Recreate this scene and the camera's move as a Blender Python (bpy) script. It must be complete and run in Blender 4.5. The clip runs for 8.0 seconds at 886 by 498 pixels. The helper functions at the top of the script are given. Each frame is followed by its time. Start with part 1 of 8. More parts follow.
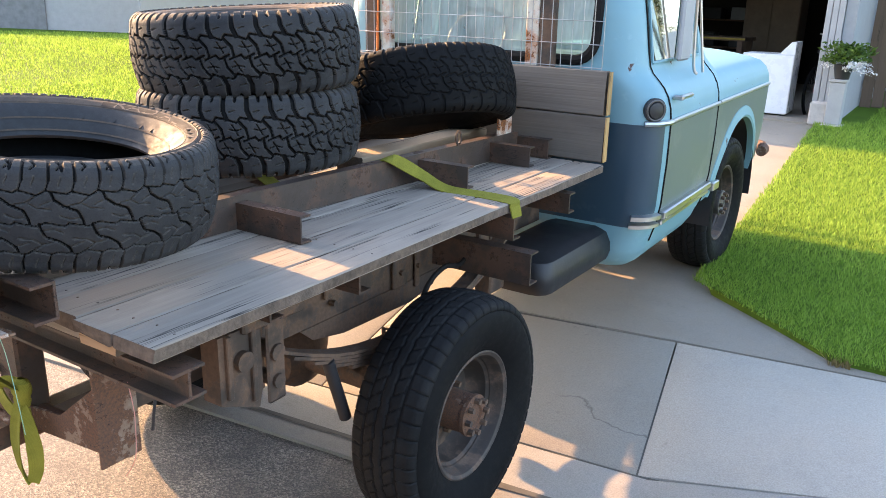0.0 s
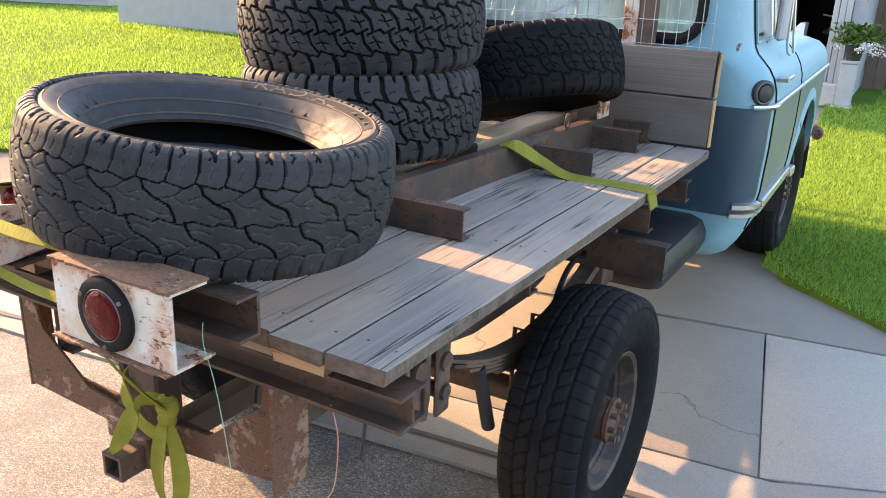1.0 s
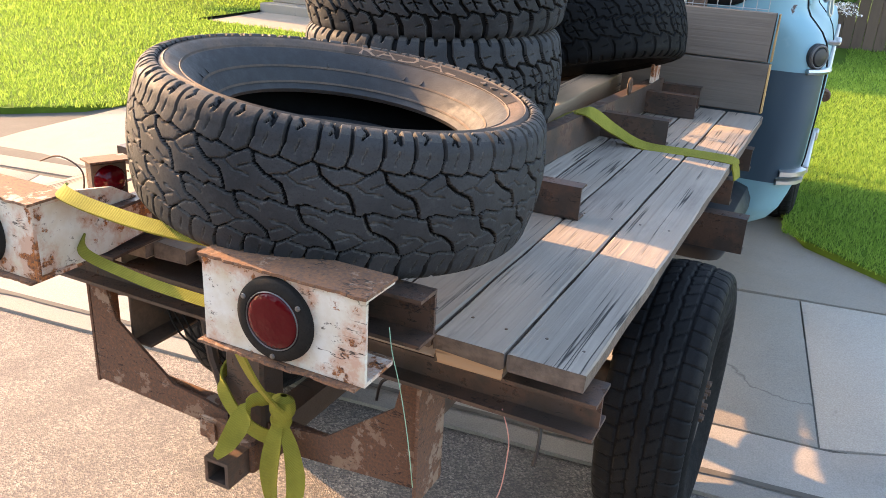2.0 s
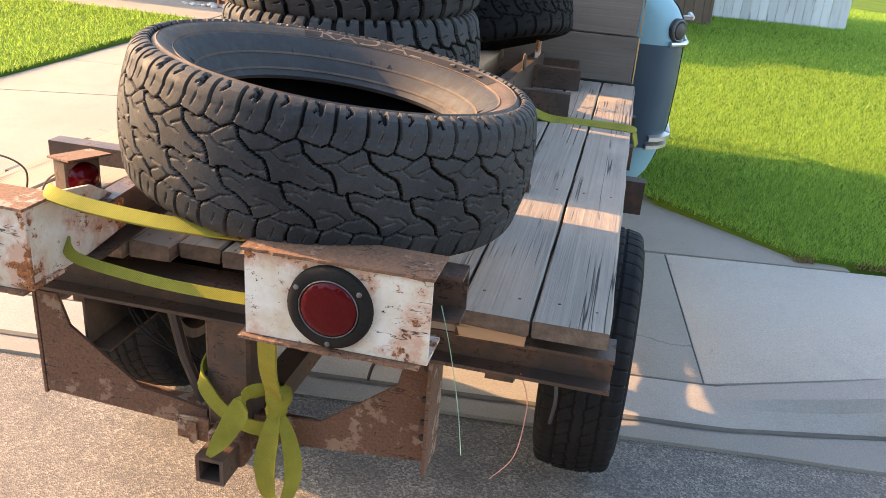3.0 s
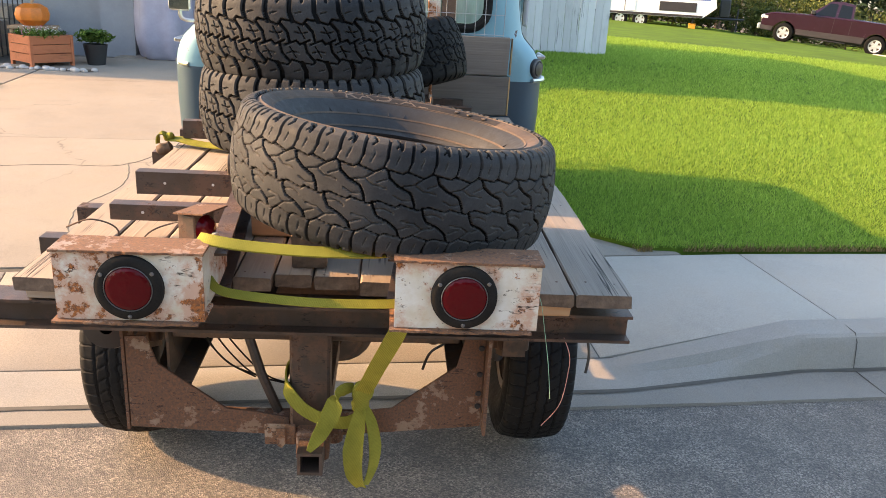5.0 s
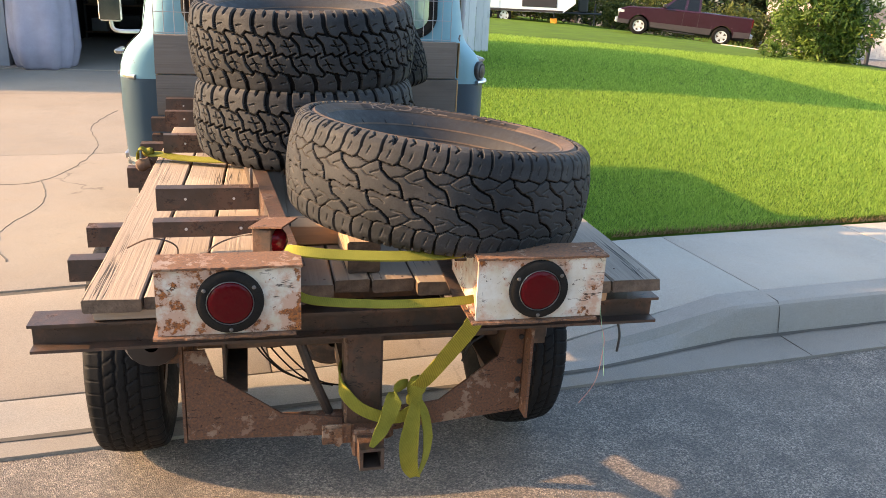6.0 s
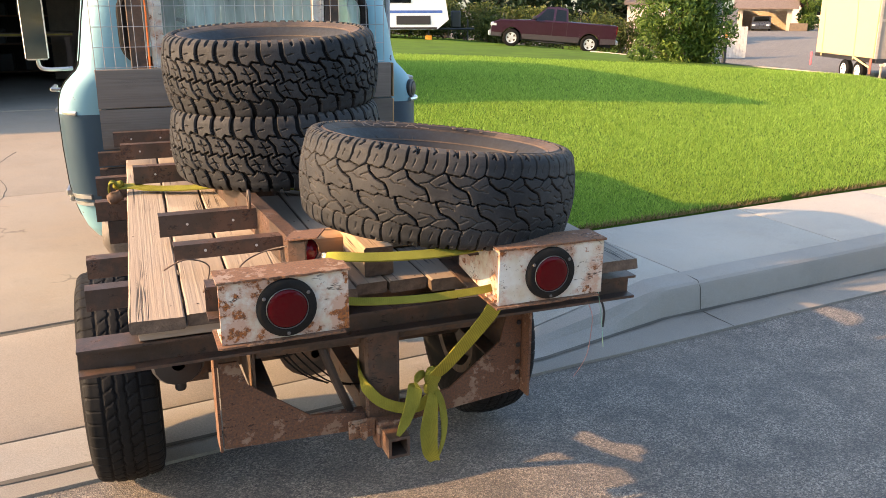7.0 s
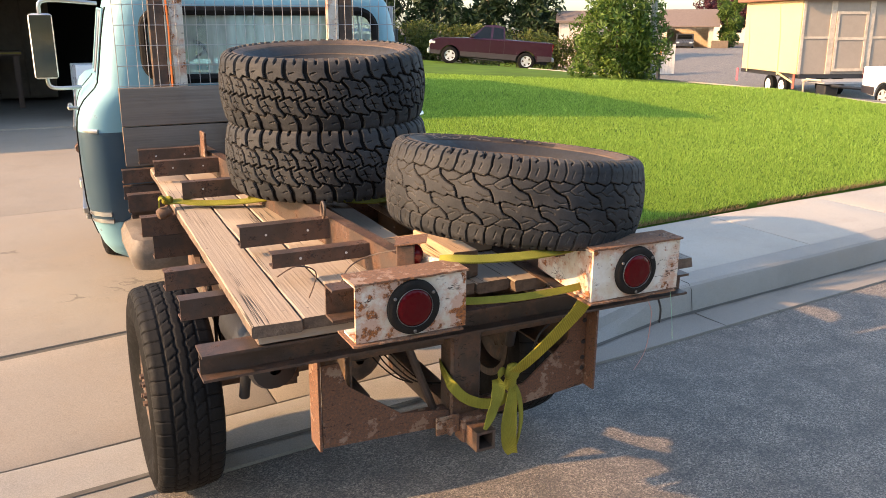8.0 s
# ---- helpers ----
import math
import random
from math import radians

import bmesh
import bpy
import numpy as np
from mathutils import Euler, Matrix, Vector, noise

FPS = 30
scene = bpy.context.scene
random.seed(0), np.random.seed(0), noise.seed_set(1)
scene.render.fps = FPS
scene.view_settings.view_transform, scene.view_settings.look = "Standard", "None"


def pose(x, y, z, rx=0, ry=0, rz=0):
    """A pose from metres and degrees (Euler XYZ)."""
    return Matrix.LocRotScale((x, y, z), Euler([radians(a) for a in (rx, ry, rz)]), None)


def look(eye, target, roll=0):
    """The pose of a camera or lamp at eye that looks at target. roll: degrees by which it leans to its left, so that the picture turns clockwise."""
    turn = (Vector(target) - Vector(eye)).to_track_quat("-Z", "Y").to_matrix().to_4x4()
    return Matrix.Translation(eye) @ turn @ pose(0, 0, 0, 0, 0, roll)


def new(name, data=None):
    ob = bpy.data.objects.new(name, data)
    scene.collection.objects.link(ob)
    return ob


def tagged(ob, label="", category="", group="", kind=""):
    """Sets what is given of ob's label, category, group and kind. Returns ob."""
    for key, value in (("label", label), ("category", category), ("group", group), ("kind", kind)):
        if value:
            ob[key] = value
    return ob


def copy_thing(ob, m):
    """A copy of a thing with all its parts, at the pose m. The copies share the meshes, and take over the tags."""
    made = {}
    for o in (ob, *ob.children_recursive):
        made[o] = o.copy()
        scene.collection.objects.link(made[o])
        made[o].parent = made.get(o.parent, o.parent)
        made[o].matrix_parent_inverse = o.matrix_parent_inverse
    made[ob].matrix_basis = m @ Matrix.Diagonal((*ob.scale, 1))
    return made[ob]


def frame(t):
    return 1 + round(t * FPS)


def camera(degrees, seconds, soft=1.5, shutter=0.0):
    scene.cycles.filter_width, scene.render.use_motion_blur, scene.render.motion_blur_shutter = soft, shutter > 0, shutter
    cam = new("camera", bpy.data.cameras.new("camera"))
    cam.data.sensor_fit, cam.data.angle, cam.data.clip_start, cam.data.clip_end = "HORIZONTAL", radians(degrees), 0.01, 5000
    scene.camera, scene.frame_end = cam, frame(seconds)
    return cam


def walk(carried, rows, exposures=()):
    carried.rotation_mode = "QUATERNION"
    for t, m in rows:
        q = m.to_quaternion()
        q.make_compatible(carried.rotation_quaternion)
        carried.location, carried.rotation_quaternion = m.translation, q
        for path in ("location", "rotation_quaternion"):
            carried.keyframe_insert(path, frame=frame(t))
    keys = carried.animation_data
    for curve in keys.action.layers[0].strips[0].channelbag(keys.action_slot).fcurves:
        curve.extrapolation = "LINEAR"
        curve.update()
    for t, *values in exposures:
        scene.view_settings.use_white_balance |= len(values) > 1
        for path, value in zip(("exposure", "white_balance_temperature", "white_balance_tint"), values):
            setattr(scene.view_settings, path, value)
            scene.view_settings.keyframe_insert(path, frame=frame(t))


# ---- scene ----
cam = camera(56.6, 8.0, soft=0.5, shutter=0.1)
PATH = [
    (0, (2.114, -0.805, 1.852), (1.07, 0.802, 1.28), 2.1),
    (0.5, (1.801, -0.834, 1.836), (0.801, 0.799, 1.256), 2.3),
    (1, (1.488, -0.928, 1.812), (0.539, 0.721, 1.194), 2.9),
    (1.5, (1.201, -1.0, 1.81), (0.308, 0.66, 1.142), 3.1),
    (2, (1.008, -0.996, 1.795), (0.211, 0.696, 1.085), 3.9),
    (2.2, (0.944, -1.008, 1.806), (0.215, 0.701, 1.066), 4.6),
    (3.3, (0.609, -1.242, 1.796), (0.333, 0.603, 1.076), 5.0),
    (3.5, (0.59, -1.283, 1.797), (0.339, 0.571, 1.089), 5.3),
    (4, (0.494, -1.473, 1.832), (0.317, 0.396, 1.141), 4.7),
    (4.5, (0.27, -1.589, 1.847), (0.265, 0.3, 1.189), 3.3),
    (5, (0.086, -1.704, 1.861), (0.223, 0.192, 1.239), 3.2),
    (5.2, (0.018, -1.734, 1.865), (0.201, 0.16, 1.249), 2.9),
    (6.3, (-0.556, -1.791, 1.893), (0.002, 0.032, 1.288), 2.1),
    (6.5, (-0.637, -1.807, 1.879), (-0.009, -0.004, 1.284), 1.5),
    (7, (-0.796, -1.9, 1.898), (-0.09, -0.116, 1.331), -0.1),
    (7.5, (-1.025, -1.943, 1.916), (-0.263, -0.177, 1.37), -0.0),
    (8, (-1.286, -1.857, 1.904), (-0.427, -0.13, 1.376), -0.1),
]
walk(cam, [(t, look(eye, target, roll)) for t, eye, target, roll in PATH], [(0.0, 2.58, 6850, 14), (1.0, 2.55, 6900, 14), (2.0, 2.50, 6980, 13), (4.0, 2.24, 7150, 11), (5.0, 2.12, 7080, 10), (6.5, 1.93, 6700, 8), (8.0, 1.76, 6700, 10)])

# ---- light ----
SUN_EL, SUN_AZ = 24.3, 277.0
world = bpy.data.worlds.new("sky")
scene.world = world
world.use_nodes = True
wn = world.node_tree.nodes
sky = wn.new("ShaderNodeTexSky")
sky.sky_type, sky.sun_disc = "NISHITA", False
sky.sun_elevation, sky.sun_rotation = radians(SUN_EL), radians(SUN_AZ)
sky.dust_density = 1.7
wn["Background"].inputs["Strength"].default_value = 0.15
world.node_tree.links.new(sky.outputs[0], wn["Background"].inputs["Color"])
sun = new("sun", bpy.data.lights.new("sun", "SUN"))
sun.data.energy, sun.data.angle, sun.data.color = 3.0, radians(0.55), (1.0, 0.60, 0.29)
to_sun = Vector((math.sin(radians(SUN_AZ)) * math.cos(radians(SUN_EL)), math.cos(radians(SUN_AZ)) * math.cos(radians(SUN_EL)), math.sin(radians(SUN_EL))))
sun.matrix_world = look(to_sun * 50, (0, 0, 0))


# ---- materials ----
def nodes_of(name):
    m = bpy.data.materials.new(name)
    m.use_nodes = True
    t = m.node_tree
    return m, t, t.nodes["Principled BSDF"]


def link(t, a, b):
    t.links.new(a, b)


def coords(t, scale=(1, 1, 1), space="Object"):
    tc, mp = t.nodes.new("ShaderNodeTexCoord"), t.nodes.new("ShaderNodeMapping")
    mp.inputs["Scale"].default_value = scale
    link(t, tc.outputs[space], mp.inputs["Vector"])
    return mp.outputs["Vector"]


def noisy(t, vec, scale, detail=4.0, rough=0.6):
    n = t.nodes.new("ShaderNodeTexNoise")
    n.inputs["Scale"].default_value, n.inputs["Detail"].default_value, n.inputs["Roughness"].default_value = scale, detail, rough
    link(t, vec, n.inputs["Vector"])
    return n.outputs["Fac"]


def ramp(t, fac, stops):
    r = t.nodes.new("ShaderNodeValToRGB")
    while len(r.color_ramp.elements) < len(stops):
        r.color_ramp.elements.new(0.5)
    for e, (p, c) in zip(r.color_ramp.elements, stops):
        e.position, e.color = p, (*c, 1) if len(c) == 3 else c
    link(t, fac, r.inputs["Fac"])
    return r.outputs["Color"]


def mixed(t, fac, a, b, how="MIX"):
    m = t.nodes.new("ShaderNodeMix")
    m.data_type, m.blend_type = "RGBA", how
    for sock, v in ((m.inputs["Factor"], fac), (m.inputs["A"], a), (m.inputs["B"], b)):
        if isinstance(v, (int, float)):
            sock.default_value = v
        elif isinstance(v, tuple):
            sock.default_value = (*v, 1) if len(v) == 3 else v
        else:
            link(t, v, sock)
    return m.outputs["Result"]


def bumped(t, b, height, strength, distance):
    n = t.nodes.new("ShaderNodeBump")
    n.inputs["Strength"].default_value, n.inputs["Distance"].default_value = strength, distance
    link(t, height, n.inputs["Height"])
    link(t, n.outputs["Normal"], b.inputs["Normal"])
    return n


def grey(v):
    return (v, v, v)


def plain(name, c, rough=0.6, metal=0.0, var=0.25, scale=6.0, bump=0.15, fine=60.0, space="Object"):
    """A surface with blotches at two scales and a fine relief."""
    m, t, b = nodes_of(name)
    v = coords(t, space=space)
    big, small = noisy(t, v, scale), noisy(t, v, fine, 3)
    lo, hi = tuple(max(0, x * (1 - var)) for x in c), tuple(min(1, x * (1 + var)) for x in c)
    col = ramp(t, big, [(0.3, lo), (0.7, hi)])
    col = mixed(t, 0.25, col, ramp(t, small, [(0.3, lo), (0.7, hi)]))
    link(t, col, b.inputs["Base Color"])
    link(t, ramp(t, big, [(0.3, grey(max(0, rough - 0.1))), (0.7, grey(min(1, rough + 0.1)))]), b.inputs["Roughness"])
    b.inputs["Metallic"].default_value = metal
    if bump:
        bumped(t, b, small, bump, 0.004)
    return m


def patchy(name, base, under, amount, rough=(0.45, 0.85), scale=9.0, streak=(1, 1, 1), bump=0.3, dirt=None):
    """Paint over another colour that shows in ragged patches."""
    m, t, b = nodes_of(name)
    v = coords(t, streak)
    fac = noisy(t, v, scale, 9, 0.65)
    small = noisy(t, coords(t), 70, 4)
    mask = ramp(t, fac, [(amount - 0.02, grey(0)), (amount + 0.02, grey(1))])
    halo = ramp(t, fac, [(amount - 0.10, grey(0)), (amount + 0.02, grey(1))])
    top = mixed(t, noisy(t, v, 2.5), tuple(x * 0.85 for x in base), base)
    top = mixed(t, halo, top, tuple(0.5 * x + 0.5 * y for x, y in zip(base, dirt or under)))
    low = mixed(t, small, tuple(x * 0.5 for x in under), tuple(min(1, x * 1.35) for x in under))
    link(t, mixed(t, mask, top, low), b.inputs["Base Color"])
    link(t, ramp(t, mask, [(0.0, grey(rough[0])), (1.0, grey(rough[1]))]), b.inputs["Roughness"])
    bumped(t, b, mixed(t, 0.5, mask, small), bump, 0.004)
    return m


def wood(name, dark, light, along="Y", warm=None, rough=0.82, bump=0.45, cracks=1.0, streak=0.20, checked=0.56):
    """Weathered board: fine long grain, dark splits and blotches along one axis."""
    m, t, b = nodes_of(name)
    info = t.nodes.new("ShaderNodeObjectInfo")

    def shifted(k):
        s = {"X": (k, 1, 1), "Y": (1, k, 1), "Z": (1, 1, k)}[along]
        off = t.nodes.new("ShaderNodeVectorMath")
        off.operation = "MULTIPLY_ADD"
        link(t, info.outputs["Random"], off.inputs[0])
        off.inputs[1].default_value = (37, 53, 71)
        link(t, coords(t, s), off.inputs[2])
        return off.outputs[0]

    grain = t.nodes.new("ShaderNodeTexNoise")
    grain.inputs["Scale"].default_value, grain.inputs["Detail"].default_value, grain.inputs["Distortion"].default_value = 110, 5, 0.25
    link(t, shifted(0.013), grain.inputs["Vector"])
    broad = t.nodes.new("ShaderNodeTexNoise")
    broad.inputs["Scale"].default_value, broad.inputs["Detail"].default_value, broad.inputs["Distortion"].default_value = 22, 4, 1.2
    link(t, shifted(0.06), broad.inputs["Vector"])
    split = noisy(t, shifted(0.012), 30, 3, 0.55)
    line = ramp(t, split, [(0.462, grey(0)), (0.475, grey(1)), (0.485, grey(1)), (0.498, grey(0))])
    where = ramp(t, noisy(t, shifted(0.3), 7, 2), [(checked, grey(0)), (checked + 0.07, grey(cracks))])
    crack = mixed(t, 1.0, line, where, "MULTIPLY")
    blot = noisy(t, shifted(0.35), 9, 5, 0.65)
    mean = tuple(0.36 * p + 0.64 * q for p, q in zip(dark, light))
    col = mixed(t, streak, mean, ramp(t, grain.outputs["Fac"], [(0.16, dark), (0.76, light)]))
    col = mixed(t, streak * 1.2, col, ramp(t, broad.outputs["Fac"], [(0.18, dark), (0.80, light)]))
    col = mixed(t, ramp(t, blot, [(0.54, grey(0)), (0.72, grey(0.35))]), col, tuple(x * 0.7 for x in dark))
    if warm:
        col = mixed(t, ramp(t, noisy(t, shifted(0.2), 3.2, 3), [(0.52, grey(0)), (0.72, grey(0.55))]), col, warm)
    tone = t.nodes.new("ShaderNodeMapRange")
    tone.inputs["To Min"].default_value, tone.inputs["To Max"].default_value = 0.80, 1.10
    link(t, info.outputs["Random"], tone.inputs["Value"])
    gm = t.nodes.new("ShaderNodeCombineColor")
    for k in ("Red", "Green", "Blue"):
        link(t, tone.outputs[0], gm.inputs[k])
    col = mixed(t, 1.0, col, gm.outputs[0], "MULTIPLY")
    col = mixed(t, crack, col, tuple(x * 0.16 for x in dark))
    link(t, col, b.inputs["Base Color"])
    b.inputs["Roughness"].default_value = rough
    hgt = mixed(t, crack, grain.outputs["Fac"], grey(0.0))
    bumped(t, b, hgt, bump, 0.005)
    return m


def rubber(name, c, dust, spec=0.12):
    """Old rubber: dull, scuffed, with dust lying in blotches."""
    m, t, b = nodes_of(name)
    v = coords(t)
    big, mid, fine = noisy(t, v, 5, 5, 0.6), noisy(t, v, 34, 5, 0.7), noisy(t, v, 260, 3)
    col = mixed(t, ramp(t, big, [(0.36, grey(0)), (0.66, grey(0.9))]), c, dust)
    col = mixed(t, ramp(t, mid, [(0.52, grey(0)), (0.75, grey(0.6))]), col, tuple(x * 1.25 for x in dust))
    col = mixed(t, ramp(t, fine, [(0.25, grey(0.5)), (0.5, grey(0))]), col, tuple(x * 0.5 for x in c))
    link(t, col, b.inputs["Base Color"])
    link(t, ramp(t, mid, [(0.3, grey(0.55)), (0.7, grey(0.85))]), b.inputs["Roughness"])
    b.inputs["Specular IOR Level"].default_value = spec
    bumped(t, b, mixed(t, 0.5, fine, mid), 0.25, 0.003)
    return m


def scabbed(name, paint, rust, bare, keep, grow=1.0):
    """Old paint eaten by rust: orange stains, brown scabs, black scratches and grime."""
    m, t, b = nodes_of(name)
    info = t.nodes.new("ShaderNodeObjectInfo")
    off = t.nodes.new("ShaderNodeVectorMath")
    off.operation = "MULTIPLY_ADD"
    link(t, info.outputs["Random"], off.inputs[0])
    off.inputs[1].default_value = (13, 7, 19)
    link(t, coords(t), off.inputs[2])
    v = off.outputs[0]
    big, mid, fine = noisy(t, v, 9 * grow, 8, 0.68), noisy(t, v, 30 * grow, 6, 0.7), noisy(t, v, 150, 4, 0.7)
    col = mixed(t, ramp(t, noisy(t, v, 16, 5), [(0.35, grey(0)), (0.7, grey(1))]), paint, tuple(x * y for x, y in zip(paint, (0.80, 0.70, 0.56))))
    stain = ramp(t, big, [(keep - 0.085, grey(0)), (keep + 0.01, grey(0.95))])
    col = mixed(t, stain, col, tuple(0.35 * p + 0.65 * r for p, r in zip(paint, rust)))
    scab = ramp(t, mixed(t, 0.42, big, mid), [(keep - 0.005, grey(0)), (keep + 0.02, grey(1))])
    col = mixed(t, scab, col, mixed(t, ramp(t, fine, [(0.35, grey(0)), (0.65, grey(1))]), bare, rust))
    # Thin scratches, mostly level.
    st = t.nodes.new("ShaderNodeMapping")
    st.inputs["Scale"].default_value, st.inputs["Rotation"].default_value = (0.35, 1, 1.6), (0, 0.35, 0)
    link(t, v, st.inputs["Vector"])
    scr = ramp(t, noisy(t, st.outputs[0], 22, 4, 0.6), [(0.485, grey(0)), (0.497, grey(1)), (0.503, grey(1)), (0.515, grey(0))])
    scr = mixed(t, 1.0, scr, ramp(t, noisy(t, v, 13, 3), [(0.54, grey(0)), (0.60, grey(1))]), "MULTIPLY")
    pits = ramp(t, noisy(t, v, 85, 4, 0.75), [(0.60, grey(0)), (0.64, grey(1))])
    pits = mixed(t, 1.0, pits, ramp(t, mid, [(0.5, grey(0)), (0.6, grey(1))]), "MULTIPLY")
    dark = mixed(t, 1.0, scr, pits, "ADD")
    col = mixed(t, dark, col, tuple(x * 0.3 for x in bare))
    link(t, col, b.inputs["Base Color"])
    link(t, ramp(t, scab, [(0.0, grey(0.5)), (1.0, grey(0.9))]), b.inputs["Roughness"])
    bumped(t, b, mixed(t, 0.5, scab, fine), 0.45, 0.003)
    return m


def glassy(name, tint=(0.75, 0.88, 0.84), dust=0.25):
    m, t, b = nodes_of(name)
    gl, df, tr, mx, mx2 = (t.nodes.new(k) for k in ("ShaderNodeBsdfGlossy", "ShaderNodeBsdfDiffuse", "ShaderNodeBsdfTransparent", "ShaderNodeMixShader", "ShaderNodeMixShader"))
    gl.inputs["Roughness"].default_value = 0.03
    df.inputs["Color"].default_value = (*tint, 1)
    tr.inputs["Color"].default_value = (*tint, 1)
    fr = t.nodes.new("ShaderNodeFresnel")
    fr.inputs["IOR"].default_value = 1.45
    # Pale upright streaks in the colour stand in for reflections on the pane.
    link(t, ramp(t, noisy(t, coords(t, (1, 1, 0.15)), 14), [(0.35, grey(dust * 0.5)), (0.7, grey(dust))]), mx.inputs[0])
    link(t, tr.outputs[0], mx.inputs[1])
    link(t, df.outputs[0], mx.inputs[2])
    link(t, fr.outputs[0], mx2.inputs[0])
    link(t, mx.outputs[0], mx2.inputs[1])
    link(t, gl.outputs[0], mx2.inputs[2])
    link(t, mx2.outputs[0], t.nodes["Material Output"].inputs["Surface"])
    return m


def concrete(name, c, warm, cracks=1.0):
    """Trowelled concrete: cloudy tone, brown and grey stains, grit, hairline cracks."""
    m, t, b = nodes_of(name)
    info = t.nodes.new("ShaderNodeObjectInfo")
    off = t.nodes.new("ShaderNodeVectorMath")
    off.operation = "MULTIPLY_ADD"
    link(t, info.outputs["Random"], off.inputs[0])
    off.inputs[1].default_value = (41, 29, 0)
    link(t, coords(t), off.inputs[2])
    v = off.outputs[0]
    big, mid, blot, fine = noisy(t, v, 0.7, 5), noisy(t, v, 4, 6, 0.7), noisy(t, v, 1.9, 7, 0.7), noisy(t, v, 160, 3)
    col = ramp(t, big, [(0.3, tuple(x * 0.80 for x in c)), (0.7, tuple(x * 1.12 for x in c))])
    col = mixed(t, ramp(t, blot, [(0.50, grey(0)), (0.66, grey(0.45))]), col, tuple(x * 0.62 for x in c))
    col = mixed(t, ramp(t, mid, [(0.45, grey(0)), (0.8, grey(0.5))]), col, warm)
    col = mixed(t, ramp(t, mid, [(0.2, grey(0.45)), (0.42, grey(0))]), col, tuple(x * 0.5 for x in c))
    col = mixed(t, 0.4, col, ramp(t, fine, [(0.3, tuple(x * 0.55 for x in c)), (0.7, tuple(x * 1.35 for x in c))]))
    spots = ramp(t, noisy(t, v, 26, 2, 0.4), [(0.71, grey(0)), (0.78, grey(0.25))])
    col = mixed(t, spots, col, tuple(x * 0.42 for x in c))
    warp = t.nodes.new("ShaderNodeVectorMath")
    warp.operation = "MULTIPLY_ADD"
    wn3 = t.nodes.new("ShaderNodeTexNoise")
    wn3.inputs["Scale"].default_value, wn3.inputs["Detail"].default_value = 3.0, 5
    link(t, v, wn3.inputs["Vector"])
    link(t, wn3.outputs["Color"], warp.inputs[0])
    warp.inputs[1].default_value = (0.5, 0.5, 0.5)
    link(t, v, warp.inputs[2])
    vo = t.nodes.new("ShaderNodeTexVoronoi")
    vo.feature = "DISTANCE_TO_EDGE"
    vo.inputs["Scale"].default_value = 0.42
    link(t, warp.outputs[0], vo.inputs["Vector"])
    line = ramp(t, vo.outputs["Distance"], [(0.0, grey(0.55 * cracks)), (0.0022, grey(0))])
    crack = mixed(t, 1.0, line, ramp(t, noisy(t, v, 0.9, 2), [(0.56, grey(0)), (0.60, grey(1))]), "MULTIPLY")
    col = mixed(t, crack, col, tuple(x * 0.2 for x in c))
    link(t, col, b.inputs["Base Color"])
    b.inputs["Roughness"].default_value = 0.88
    bumped(t, b, mixed(t, 0.3, fine, mid), 0.25, 0.004)
    return m


def asphalt_mat():
    m, t, b = nodes_of("asphalt")
    v = coords(t)
    vo = t.nodes.new("ShaderNodeTexVoronoi")
    vo.inputs["Scale"].default_value = 165
    link(t, v, vo.inputs["Vector"])
    bw = t.nodes.new("ShaderNodeSeparateColor")
    link(t, vo.outputs["Color"], bw.inputs["Color"])
    big, mid = noisy(t, v, 0.5, 5), noisy(t, v, 5, 5)
    col = ramp(t, bw.outputs[0], [(0.0, (0.075, 0.068, 0.062)), (0.45, (0.158, 0.139, 0.121)), (0.8, (0.265, 0.23, 0.19)), (1.0, (0.40, 0.345, 0.285))])
    col = mixed(t, ramp(t, mid, [(0.35, grey(0.55)), (0.6, grey(0))]), col, (0.072, 0.066, 0.062))
    col = mixed(t, ramp(t, big, [(0.4, grey(0)), (0.7, grey(0.4))]), col, (0.17, 0.145, 0.12))
    link(t, col, b.inputs["Base Color"])
    b.inputs["Roughness"].default_value = 0.85
    bumped(t, b, vo.outputs["Distance"], 0.55, 0.006)
    return m


def leaf_mat(name, a, b_, back=0.35, spec=0.3):
    m, t, b = nodes_of(name)
    geo = t.nodes.new("ShaderNodeNewGeometry")
    col = ramp(t, geo.outputs["Random Per Island"], [(0.0, a), (1.0, b_)])
    tl, mx = t.nodes.new("ShaderNodeBsdfTranslucent"), t.nodes.new("ShaderNodeMixShader")
    link(t, col, b.inputs["Base Color"])
    b.inputs["Roughness"].default_value = 0.55
    b.inputs["Specular IOR Level"].default_value = spec
    link(t, col, tl.inputs["Color"])
    mx.inputs[0].default_value = back
    link(t, b.outputs[0], mx.inputs[1])
    link(t, tl.outputs[0], mx.inputs[2])
    link(t, mx.outputs[0], t.nodes["Material Output"].inputs["Surface"])
    return m


